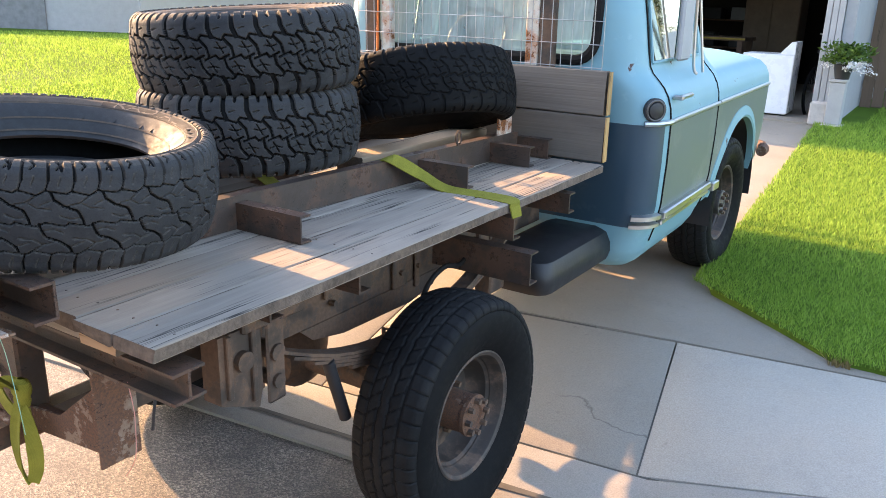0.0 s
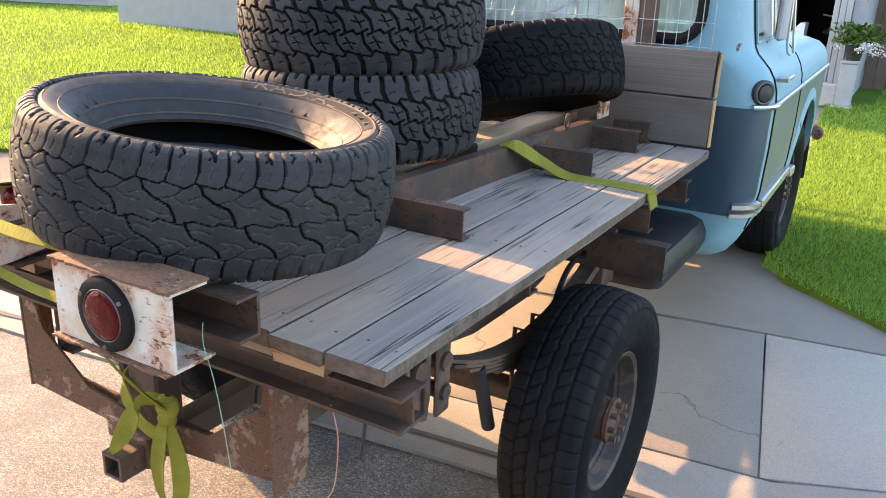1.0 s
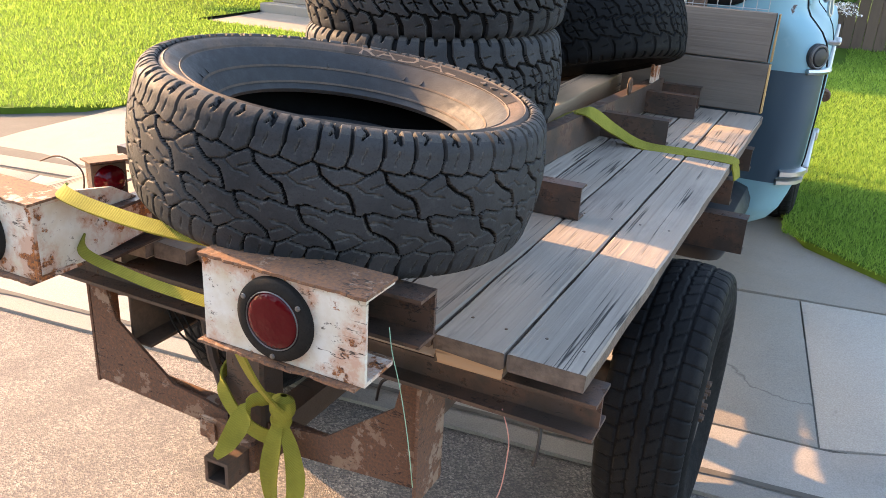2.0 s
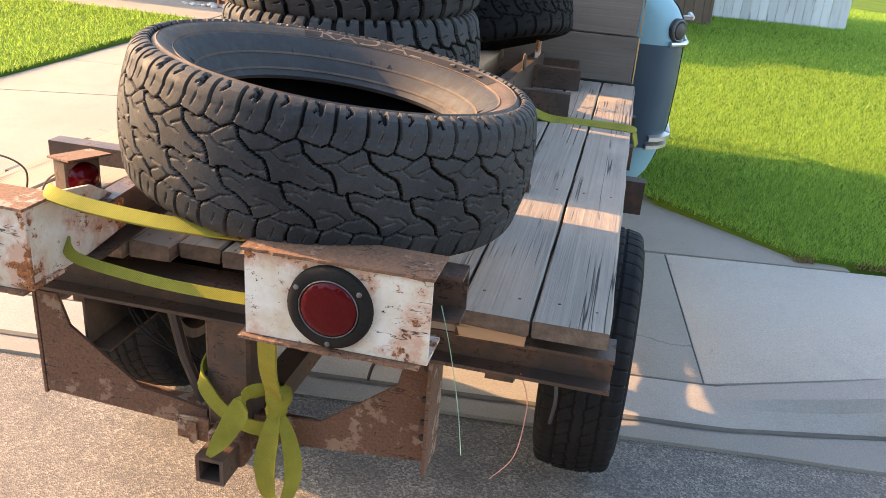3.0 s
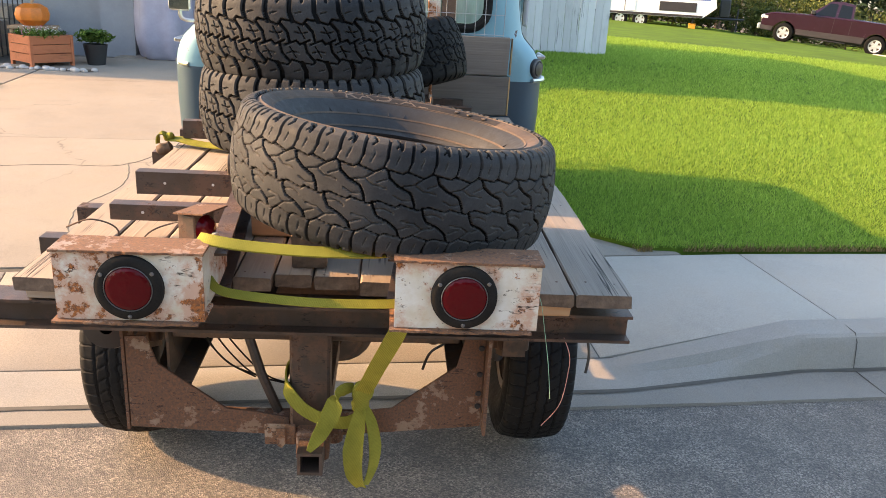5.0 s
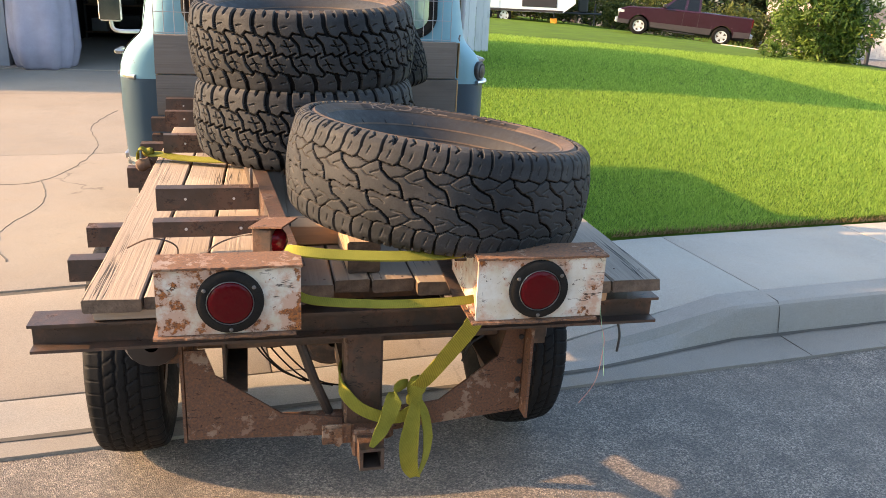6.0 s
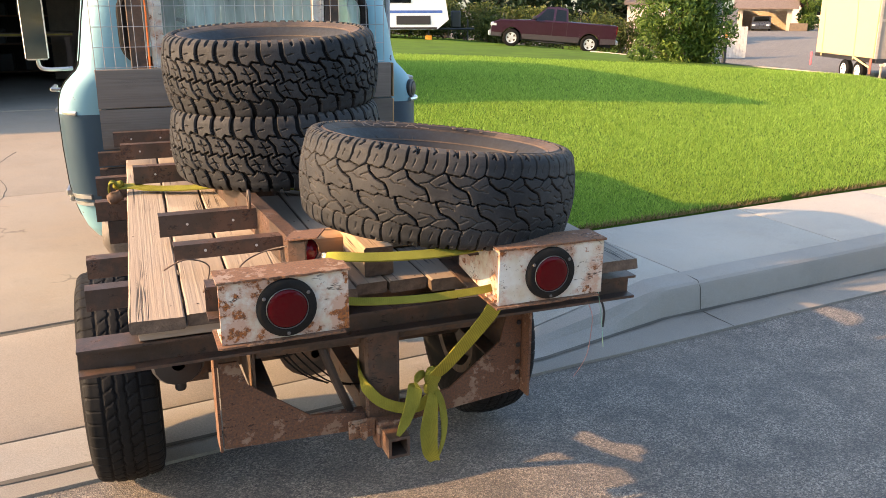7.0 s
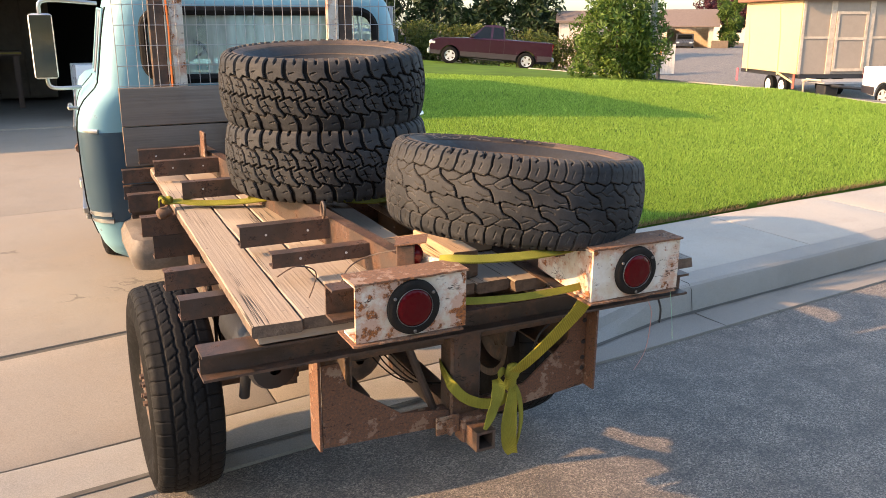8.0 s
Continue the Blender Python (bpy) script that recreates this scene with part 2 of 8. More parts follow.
def webbing():
    m, t, b = nodes_of("yellow green webbing")
    v = coords(t)
    w = t.nodes.new("ShaderNodeTexWave")
    w.bands_direction = "DIAGONAL"
    w.inputs["Scale"].default_value, w.inputs["Distortion"].default_value = 150, 1.5
    link(t, v, w.inputs["Vector"])
    col = ramp(t, noisy(t, v, 14, 5), [(0.3, (0.18, 0.17, 0.022)), (0.7, (0.30, 0.275, 0.04))])
    col = mixed(t, 0.30, col, ramp(t, w.outputs["Fac"], [(0.2, (0.10, 0.10, 0.015)), (0.8, (0.32, 0.295, 0.05))]))
    link(t, col, b.inputs["Base Color"])
    b.inputs["Roughness"].default_value = 0.85
    b.inputs["Specular IOR Level"].default_value = 0.2
    bumped(t, b, w.outputs["Fac"], 0.35, 0.002)
    return m


ASPHALT = asphalt_mat()
# Same concrete twice: warm where sunlit, paler where shaded, the light put in colour.
CONCRETE = concrete("concrete", (0.300, 0.260, 0.212), (0.32, 0.235, 0.155))
PALE = concrete("pale concrete", (0.415, 0.38, 0.325), (0.43, 0.345, 0.255), 0.6)
CURB = concrete("curb concrete", (0.31, 0.288, 0.255), (0.33, 0.265, 0.195), 0.5)
GUTTER = concrete("gutter concrete", (0.25, 0.228, 0.197), (0.28, 0.22, 0.155))
JOINT = plain("joint dirt", (0.10, 0.09, 0.075), 0.95)
SOIL = plain("soil", (0.10, 0.075, 0.05), 0.95, var=0.4, fine=30, bump=0.6)
TURF = plain("turf", (0.085, 0.142, 0.020), 0.9, var=0.35, scale=1.2, fine=45, bump=0.8)
TURF.node_tree.nodes["Principled BSDF"].inputs["Specular IOR Level"].default_value = 0.05
BLADE = leaf_mat("grass blades", (0.135, 0.245, 0.030), (0.38, 0.53, 0.100), 0.5, 0.08)
ENDGRAIN = plain("dark end grain", (0.13, 0.095, 0.07), 0.9, var=0.55, scale=25, fine=90, bump=0.8)
DECK = wood("weathered plank", (0.185, 0.150, 0.120), (0.425, 0.360, 0.290), warm=(0.31, 0.222, 0.150), streak=0.42, checked=0.47, bump=0.7)
HEADWOOD = wood("weathered headboard", (0.098, 0.082, 0.068), (0.190, 0.160, 0.132), "X", warm=(0.17, 0.135, 0.105), cracks=0.35, streak=0.3)
# Copy of the plank wood with the left boards' warm sunlight in its colour.
DECKWARM = wood("weathered plank in sunlit brown", (0.225, 0.173, 0.128), (0.385, 0.306, 0.228), warm=(0.30, 0.195, 0.115))
DECKX = wood("weathered cross board", (0.20, 0.163, 0.13), (0.40, 0.335, 0.27), "X", warm=(0.30, 0.205, 0.13))
TIMBERX = wood("broken fresh board", (0.32, 0.18, 0.09), (0.50, 0.31, 0.17), "X")
TIMBER = wood("bare timber", (0.30, 0.19, 0.11), (0.52, 0.37, 0.23))
CUTEND = wood("cut timber edge", (0.42, 0.24, 0.09), (0.60, 0.38, 0.16), "Z")
STEEL = scabbed("brown primed steel", (0.060, 0.043, 0.036), (0.125, 0.062, 0.036), (0.034, 0.026, 0.023), 0.555, 0.8)
DULLMETAL = plain("dull screw metal", (0.16, 0.15, 0.14), 0.6, 0.6, bump=0)
DARKSTEEL = patchy("dark dirty steel", (0.055, 0.039, 0.030), (0.14, 0.085, 0.055), 0.50, (0.6, 0.85), 8)
DUSTSTEEL = patchy("dusty grey steel", (0.115, 0.098, 0.083), (0.17, 0.14, 0.115), 0.5, (0.55, 0.8), 6)
CHIPPED = scabbed("chipped white paint on rust", (0.66, 0.64, 0.58), (0.42, 0.138, 0.030), (0.085, 0.045, 0.03), 0.545)
FLAKED = scabbed("flaked paint on brown rust", (0.30, 0.22, 0.165), (0.23, 0.105, 0.048), (0.10, 0.060, 0.042), 0.45)
RUSTPLATE = scabbed("rusty plate with old paint", (0.25, 0.185, 0.14), (0.17, 0.078, 0.040), (0.085, 0.048, 0.034), 0.445, 0.9)
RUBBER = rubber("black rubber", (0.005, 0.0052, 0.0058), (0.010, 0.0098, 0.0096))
EDGERUB = rubber("scuffed rubber edge in sunlit tone", (0.040, 0.0395, 0.039), (0.085, 0.079, 0.073))
LETTER = rubber("dark moulded lettering", (0.02, 0.018, 0.017), (0.05, 0.042, 0.036))
DUSTY = rubber("dusty tyre sidewall", (0.035, 0.031, 0.028), (0.125, 0.085, 0.060), 0.25)
PALEDUST = rubber("dust-caked lettering", (0.10, 0.078, 0.060), (0.19, 0.14, 0.105), 0.2)
TREADRUB = rubber("black road tread", (0.009, 0.0093, 0.010), (0.019, 0.0188, 0.019), 0.14)
FUNNEL = rubber("smooth lower sidewall", (0.012, 0.0128, 0.0145), (0.026, 0.0245, 0.0240), 0.5)
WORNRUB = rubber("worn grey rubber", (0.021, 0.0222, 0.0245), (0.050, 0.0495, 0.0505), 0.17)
BLUE = patchy("light blue paint", (0.205, 0.395, 0.455), (0.10, 0.06, 0.05), 0.675, (0.48, 0.8), 11, bump=0.08, dirt=(0.27, 0.44, 0.49))
SLATE = patchy("dark slate blue paint", (0.034, 0.070, 0.100), (0.13, 0.16, 0.17), 0.68, (0.42, 0.62), 2.5, bump=0.06)
OLIVE = patchy("faded grey green paint", (0.14, 0.175, 0.165), (0.22, 0.24, 0.21), 0.60, (0.45, 0.6), 2.0, bump=0.06)
CHROME = plain("chrome", (0.52, 0.52, 0.51), 0.36, 1.0, 0.1, bump=0)
WIRE = plain("galvanised wire", (0.42, 0.42, 0.42), 0.5, 0.7, bump=0)
# Pale film in the colour imitates bright sky reflected by the cab's panes.
GLASS = glassy("glass with painted sky reflection", dust=0.5)
SIDEGLASS = glassy("clear door glass", (0.55, 0.66, 0.62), 0.14)
CARGLASS = glassy("car glass", (0.07, 0.085, 0.09), 0.1)
BLACK = plain("black plastic", (0.018, 0.018, 0.02), 0.5)
GASKET = rubber("black gasket", (0.010, 0.010, 0.010), (0.024, 0.021, 0.018))
STRAP = webbing()
PINKWIRE = plain("pink wire", (0.55, 0.25, 0.2), 0.6, bump=0)
GREENWIRE = plain("green wire", (0.25, 0.45, 0.30), 0.6, bump=0)
ORANGEWIRE = plain("orange cord", (0.65, 0.16, 0.03), 0.6, bump=0)
SEAT = plain("grey seat vinyl", (0.22, 0.24, 0.23), 0.6)
RIM = patchy("dirty painted rim", (0.045, 0.034, 0.028), (0.13, 0.085, 0.062), 0.56, (0.6, 0.85), 10)
ALLOY = plain("alloy rim", (0.62, 0.62, 0.62), 0.4, 0.5, bump=0)


def lens_mat():
    m, t, b = nodes_of("red lens")
    v = t.nodes.new("ShaderNodeTexVoronoi")
    v.inputs["Scale"].default_value = 120
    link(t, coords(t), v.inputs["Vector"])
    b.inputs["Base Color"].default_value = (0.075, 0.0013, 0.004, 1)
    b.inputs["Roughness"].default_value = 0.10
    b.inputs["Specular IOR Level"].default_value = 0.22
    bumped(t, b, v.outputs["Distance"], 0.25, 0.003)
    return m


LENS = lens_mat()


# ---- building tools ----
class Form:
    """Collects faces; made() turns them into one mesh object."""

    def __init__(self):
        self.v, self.f, self.k = [], [], []

    def add(self, verts, faces, k=0):
        n = len(self.v)
        self.v += [tuple(p) for p in verts]
        self.f += [tuple(n + i for i in f) for f in faces]
        self.k += [k] * len(faces)
        return self

    def box(self, x0, x1, y0, y1, z0, z1, m=None, k=0, c=0.0):
        """A block with chamfered upright and level edges of size c."""
        if c <= 0:
            p = [Vector((x, y, z)) for z in (z0, z1) for x, y in ((x0, y0), (x1, y0), (x1, y1), (x0, y1))]
            f = [(3, 2, 1, 0), (4, 5, 6, 7), (0, 1, 5, 4), (1, 2, 6, 5), (2, 3, 7, 6), (3, 0, 4, 7)]
        else:
            def ring(z, d):
                a, b, e, g = x0 + d, x1 - d, y0 + d, y1 - d
                return [(a + c, e, z), (b - c, e, z), (b, e + c, z), (b, g - c, z), (b - c, g, z), (a + c, g, z), (a, g - c, z), (a, e + c, z)]
            p = [Vector(q) for q in ring(z0, c) + ring(z0 + c, 0) + ring(z1 - c, 0) + ring(z1, c)]
            f = [tuple(range(7, -1, -1)), tuple(range(24, 32))]
            for r in range(3):
                f += [(8 * r + i, 8 * r + (i + 1) % 8, 8 * r + 8 + (i + 1) % 8, 8 * r + 8 + i) for i in range(8)]
        if m is not None:
            p = [m @ q for q in p]
        return self.add(p, f, k)

    def prism(self, poly, o, eu, ev, ew, k=0):
        """A polygon (u, v) in the plane eu, ev at o, pushed along ew."""
        o, eu, ev, ew = Vector(o), Vector(eu), Vector(ev), Vector(ew)
        n = len(poly)
        a = [o + eu * u + ev * v for u, v in poly]
        f = [tuple(range(n - 1, -1, -1)), tuple(range(n, 2 * n))]
        f += [(i, (i + 1) % n, n + (i + 1) % n, n + i) for i in range(n)]
        return self.add(a + [q + ew for q in a], f, k)

    def rings(self, rings, closed=True, caps=(False, False), k=0):
        n = len(rings[0])
        base = [p for r in rings for p in r]
        f = []
        for r in range(len(rings) - 1):
            for i in range(n if closed else n - 1):
                j = (i + 1) % n
                f.append((r * n + i, r * n + j, (r + 1) * n + j, (r + 1) * n + i))
        if caps[0]:
            f.append(tuple(range(n - 1, -1, -1)))
        if caps[1]:
            f.append(tuple((len(rings) - 1) * n + i for i in range(n)))
        return self.add(base, f, k)

    def tube(self, path, r, n=8, k=0, taper=None):
        path = [Vector(p) for p in path]
        side, rings = None, []
        for i, p in enumerate(path):
            d = (path[min(i + 1, len(path) - 1)] - path[max(i - 1, 0)]).normalized()
            if side is None:
                side = d.cross(Vector((0.3, 0.2, 1)) if abs(d.z) < 0.9 else Vector((1, 0, 0)))
            side = (side - d * side.dot(d)).normalized()
            up = d.cross(side)
            q = r if taper is None else r * (1 + (taper - 1) * i / (len(path) - 1))
            rings.append([p + (side * math.cos(a) + up * math.sin(a)) * q for a in [2 * math.pi * j / n for j in range(n)]])
        return self.rings(rings, True, (True, True), k)

    def lathe(self, prof, n=32, m=None, k=0, closed=False):
        """Profile (r, z) turned about z."""
        rings = []
        for i in range(n):
            a = 2 * math.pi * i / n
            rings.append([Vector((r * math.cos(a), r * math.sin(a), z)) for r, z in prof])
        if m is not None:
            rings = [[m @ p for p in r] for r in rings]
        base, q = [p for r in rings for p in r], len(prof)
        f = []
        for i in range(n):
            j = (i + 1) % n
            for s in range(q if closed else q - 1):
                u = (s + 1) % q
                f.append((i * q + s, j * q + s, j * q + u, i * q + u))
        return self.add(base, f, k)

    def ribbon(self, path, wide, w, thick=0.0025, k=0):
        """A flat strap along a path; wide: the direction of its width (one, or one a point)."""
        path = [Vector(p) for p in path]
        wides = [Vector(x).normalized() for x in wide] if isinstance(wide, list) else [Vector(wide).normalized()] * len(path)
        rings = []
        for i, p in enumerate(path):
            d = (path[min(i + 1, len(path) - 1)] - path[max(i - 1, 0)]).normalized()
            s = wides[i]
            s = (s - d * s.dot(d)).normalized()
            u = d.cross(s) * thick
            rings.append([p - s * w / 2 - u, p + s * w / 2 - u, p + s * w / 2 + u, p - s * w / 2 + u])
        return self.rings(rings, True, (True, True), k)

    def channel(self, p0, p1, h, fl, t, opens, k=0):
        """A C-section from p0 to p1 (its lower back edge), height h up, flanges towards opens."""
        p0, p1 = Vector(p0), Vector(p1)
        poly = [(0, 0), (fl, 0), (fl, t), (t, t), (t, h - t), (fl, h - t), (fl, h), (0, h)]
        return self.prism(poly, p0, Vector(opens).normalized(), Vector((0, 0, 1)), p1 - p0, k)

    def made(self, name, mats, parent=None, label="", smooth=35, weld=False):
        me = bpy.data.meshes.new(name)
        me.from_pydata([tuple(p) for p in self.v], [], self.f)
        mats = mats if isinstance(mats, (list, tuple)) else [mats]
        for m in mats:
            me.materials.append(m)
        me.polygons.foreach_set("material_index", np.array(self.k, dtype=np.int32))
        bm = bmesh.new()
        bm.from_mesh(me)
        if weld:
            bmesh.ops.remove_doubles(bm, verts=bm.verts, dist=1e-5)
        bmesh.ops.recalc_face_normals(bm, faces=bm.faces)
        bm.to_mesh(me)
        bm.free()
        if smooth:
            me.polygons.foreach_set("use_smooth", np.ones(len(me.polygons), dtype=bool))
            me.set_sharp_from_angle(angle=radians(smooth))
        me.update()
        ob = new(name, me)
        if parent is not None:
            ob.parent = parent
        if label:
            tagged(ob, label)
        return ob


def thing(name, label, category, m=None, group="", kind=""):
    ob = new(name)
    ob.empty_display_size = 0.2
    if m is not None:
        ob.matrix_world = m
    return tagged(ob, label, category, group, kind)


def curve_points(pts, n=8):
    """A smooth path through the points."""
    pts = [Vector(p) for p in pts]
    out = []
    for i in range(len(pts) - 1):
        a, b, c, d = pts[max(i - 1, 0)], pts[i], pts[i + 1], pts[min(i + 2, len(pts) - 1)]
        for s in range(n):
            t = s / n
            out.append(0.5 * ((2 * b) + (c - a) * t + (2 * a - 5 * b + 4 * c - d) * t * t + (3 * b - a - 3 * c + d) * t ** 3))
    return out + [pts[-1]]


def sheet(name, mat, xs, ys, height, keep=None, parent=None):
    """A ground sheet over a grid, raised by height(x, y)."""
    f = Form()
    nx, ny = len(xs), len(ys)
    vs = [(x, y, height(x, y)) for y in ys for x in xs]
    fs = []
    for j in range(ny - 1):
        for i in range(nx - 1):
            if keep is None or keep((xs[i] + xs[i + 1]) / 2, (ys[j] + ys[j + 1]) / 2):
                fs.append((j * nx + i, j * nx + i + 1, (j + 1) * nx + i + 1, (j + 1) * nx + i))
    f.add(vs, fs)
    return f.made(name, mat, parent, smooth=60)


# ---- ground ----
CA, SA = math.cos(radians(6)), math.sin(radians(6))


def to_street(x, y):
    """Along and across the street; across is 0 where the asphalt ends."""
    return x * CA + (y - 1.56) * SA, -x * SA + (y - 1.56) * CA


def from_street(s, d):
    return s * CA - d * SA, 1.56 + s * SA + d * CA


def mix(a, b, t):
    return a + (b - a) * min(1, max(0, t))


def curb_top(s):
    if s > 0:
        return mix(0.05, 0.205, (s - 1.3) / 1.0)
    return mix(0.05, 0.205, (-5.3 - s) / 1.0)


def slope(x, y):
    """The land behind the pavement."""
    s, d = to_street(x, y)
    z = 0.262 + 0.048 * (min(d, 10.0) - 1.4) if d > 1.4 else 0.262
    if x > 5:
        fall = 0.04 * (min(x, 15.5) - 5) + 0.095 * max(0, min(x, 26) - 15.5) - 0.03 * max(0, min(x, 46) - 26)
        z -= fall * min(1, max(0.0, d / 6))
    return z


def paved(x, y):
    """Pavement, apron and drive."""
    s, d = to_street(x, y)
    if d < 1.4:
        low = curb_top(s)
        d0 = mix(0.40, 0.36, (low - 0.05) / 0.155)
        return mix(low + 0.005, 0.262, (d - d0) / (1.4 - d0))
    return slope(x, y)


def spread(a, b, n):
    return [a + (b - a) * i / n for i in range(n + 1)]


far = [-400, -200, -100, -60, -40, -25, -15, -8, -4, 0, 4, 8, 12, 16, 18, 22, 26, 32, 40, 50, 65, 80, 110, 160, 240, 400]
ground = sheet("ground", SOIL, far, [-400, -200, -100, -60, -30, -12, 0, 3, 6, 9, 13, 18, 24, 30, 40, 55, 75, 100, 150, 250, 400],
               lambda x, y: slope(x, y) - 0.45 if to_street(x, y)[1] > 1.0 else -0.3)
tagged(ground, "bare brown soil under the whole place", "ground", kind="structure")


def road_height(s, d):
    return -0.012 + 0.006 * max(0, min(1.5, -d)) if d < 0 else -0.012


f = Form()
ss, dd = [-90, -40, -20, -10, -6, -3, 0, 3, 6, 10, 17, 40, 80], [-30, -12, -7, -4, -2, -1, -0.5, 0.02]
f.rings([[(*from_street(s, d), road_height(s, d)) for s in ss] for d in dd], closed=False)
tagged(f.made("road", ASPHALT, smooth=60), "grey worn asphalt street with pale aggregate", "road", kind="structure")
# Side street beyond the corner, falling away and opening into a wide court.
f = Form()
rows = []
for y in (2.4, 5, 8, 11, 14, 18, 22, 26, 32, 40, 48, 56):
    x0 = 16.9 if y < 26 else 16.9 + (y - 26) * 0.75
    rows.append([(x, y, slope(x, y) - 0.02) for x in [x0 + (58 - x0) * i / 10 for i in range(11)]])
f.rings(rows, closed=False)
tagged(f.made("side_road", ASPHALT, smooth=60), "grey asphalt side street beyond the lawn", "road", kind="structure")
f = Form()
rows = []
for y in (2.6, 5, 8, 11, 14, 17, 19, 22, 26):
    rows.append([(16.3, y, slope(16.3, y) - 0.1), (16.3, y, slope(16.3, y) + 0.07), (16.75, y, slope(16.75, y) + 0.06), (16.85, y, slope(16.85, y) + 0.05), (16.9, y, slope(16.9, y) - 0.06)])
f.rings(rows, closed=False)
tagged(f.made("side_curb", CURB, smooth=40), "pale concrete kerb along the side street", "curb", kind="structure")

# Kerb and gutter, dropped in front of the drive.
f, g = Form(), Form()
rows, pans, seams = [], [], Form()
for s in [-60, -30, -15, -9, -7] + spread(-6.5, -5, 6) + spread(-4.5, 1.2, 20) + spread(1.3, 2.4, 11) + [3, 4, 5, 6.5, 8, 11, 15, 17]:
    h = curb_top(s)
    j = 0.008 * noise.noise((s * 3, 1.7, 0))
    k = (h - 0.05) / 0.155
    w0 = mix(0.13, 0.285, k)
    pan = [(0.0, -0.06), (0.0, 0.004), (0.012, 0.006), (w0 * 0.7, 0.008), (w0, 0.014)]
    face = [(w0 - 0.004, 0.0), (w0, 0.016), (mix(0.20, 0.300, k), mix(0.026, h - 0.045, k)), (mix(0.26, 0.312, k), mix(0.036, h - 0.018, k)), (mix(0.30, 0.330, k), h - 0.004), (mix(0.34, 0.355, k), h), (mix(0.40, 0.48, k), h + mix(0.002, 0.012, k)), (mix(0.40, 0.48, k), h - 0.15)]
    pans.append([(*from_street(s, d + j * (d == 0)), z) for d, z in pan])
    rows.append([(*from_street(s, d + 0.5 * j), z + 0.5 * j) for d, z in face])
f.rings(rows, closed=False)
g.rings(pans, closed=False)
curb = tagged(f.made("curb", CURB, smooth=25), "worn grey concrete kerb dropped at the drive entrance", "curb", kind="structure")
g.made("gutter_pan", GUTTER, curb, "stained concrete gutter", smooth=25)
dirt = Form()
dirt.rings([[(*from_street(s, mix(0.13, 0.285, (curb_top(s) - 0.05) / 0.155) - 0.02 - 0.02 * abs(noise.noise((s * 2.1, 0, 4)))), 0.0155), (*from_street(s, mix(0.13, 0.285, (curb_top(s) - 0.05) / 0.155) + 0.002), 0.0195)] for s in spread(-12, 12, 200)], closed=False)
dirt.made("gutter_dirt", JOINT, curb, "dark dirt line in the gutter", smooth=0)
for s in (2.62, 5.75, 8.9, -4.9):
    h = curb_top(s) + 0.003
    k = (h - 0.05) / 0.155
    q = Form().tube([(*from_street(s, d), z) for d, z in ((0.0, 0.005), (mix(0.13, 0.28, k), 0.014), (mix(0.20, 0.299, k), mix(0.028, h - 0.045, k)), (mix(0.30, 0.328, k), h - 0.004), (mix(0.40, 0.48, k), h + 0.004))], 0.003, 4)
    q.made("curb_joint", JOINT, curb)

# Joint bed below the slabs.
bed = Form()
rows = []
for d in [0.40, 0.7, 1.0, 1.4] + spread(1.45, 8.9, 14):
    rows.append([(*from_street(s, d), paved(*from_street(s, d)) - 0.013) for s in spread(-8.4, 1.35 if d < 1.4 else 0.75, 12)])
bed.rings(rows, closed=False)
drive_bed = tagged(bed.made("driveway", JOINT, smooth=60), "concrete driveway with dark joints between slabs", "driveway", kind="structure")


def slab(corners, parent, mat, n=5, gap=0.0035):
    """A slab over four plan corners, following the pavement, with worn edges."""
    cx, cy = sum(p[0] for p in corners) / 4, sum(p[1] for p in corners) / 4
    q = []
    for x, y in corners:
        l = math.hypot(x - cx, y - cy)
        q.append((x - (x - cx) / l * gap * 1.4, y - (y - cy) / l * gap * 1.4))

    def at(u, v):
        a = [q[0][i] * (1 - u) + q[1][i] * u for i in (0, 1)]
        b = [q[3][i] * (1 - u) + q[2][i] * u for i in (0, 1)]
        return a[0] * (1 - v) + b[0] * v, a[1] * (1 - v) + b[1] * v
    g = Form()
    us = [0, 0.012] + [i / n for i in range(1, n)] + [0.988, 1]
    pts = []
    for v in us:
        for u in us:
            x, y = at(u, v)
            edge = u in (0, 1) or v in (0, 1)
            pts.append((x - cx, y - cy, paved(x, y) - (0.005 if edge else 0)))
    m = len(us)
    fs = [(j * m + i, j * m + i + 1, (j + 1) * m + i + 1, (j + 1) * m + i) for j in range(m - 1) for i in range(m - 1)]
    rim = [i for i in range(m)] + [j * m + m - 1 for j in range(1, m)] + [(m - 1) * m + i for i in range(m - 2, -1, -1)] + [j * m for j in range(m - 2, 0, -1)]
    k = len(pts)
    pts += [(pts[i][0], pts[i][1], pts[i][2] - 0.05) for i in rim]
    fs += [(rim[i], k + i, k + (i + 1) % len(rim), rim[(i + 1) % len(rim)]) for i in range(len(rim))]
    g.add(pts, fs)
    ob = g.made("slab", mat, parent, smooth=40)
    ob.location = (cx, cy, 0)
    return ob


walk_bed = Form()
for a, b in ((1.2, 16.5), (-60, -5.2)):
    walk_bed.rings([[(*from_street(s, d), paved(*from_street(s, d)) - 0.013) for s in spread(a, b, 60)] for d in (0.45, 0.9, 1.45)], closed=False)
pavement = tagged(walk_bed.made("pavement", JOINT, smooth=60), "pale grey concrete pavement beside the lawn", "pavement", kind="structure")
def back_joint(s):
    """How far behind the gutter the joint at the pavement's back lies."""
    return mix(1.22, 1.47, (s + 3.0) / 5.5)


PAVE = []
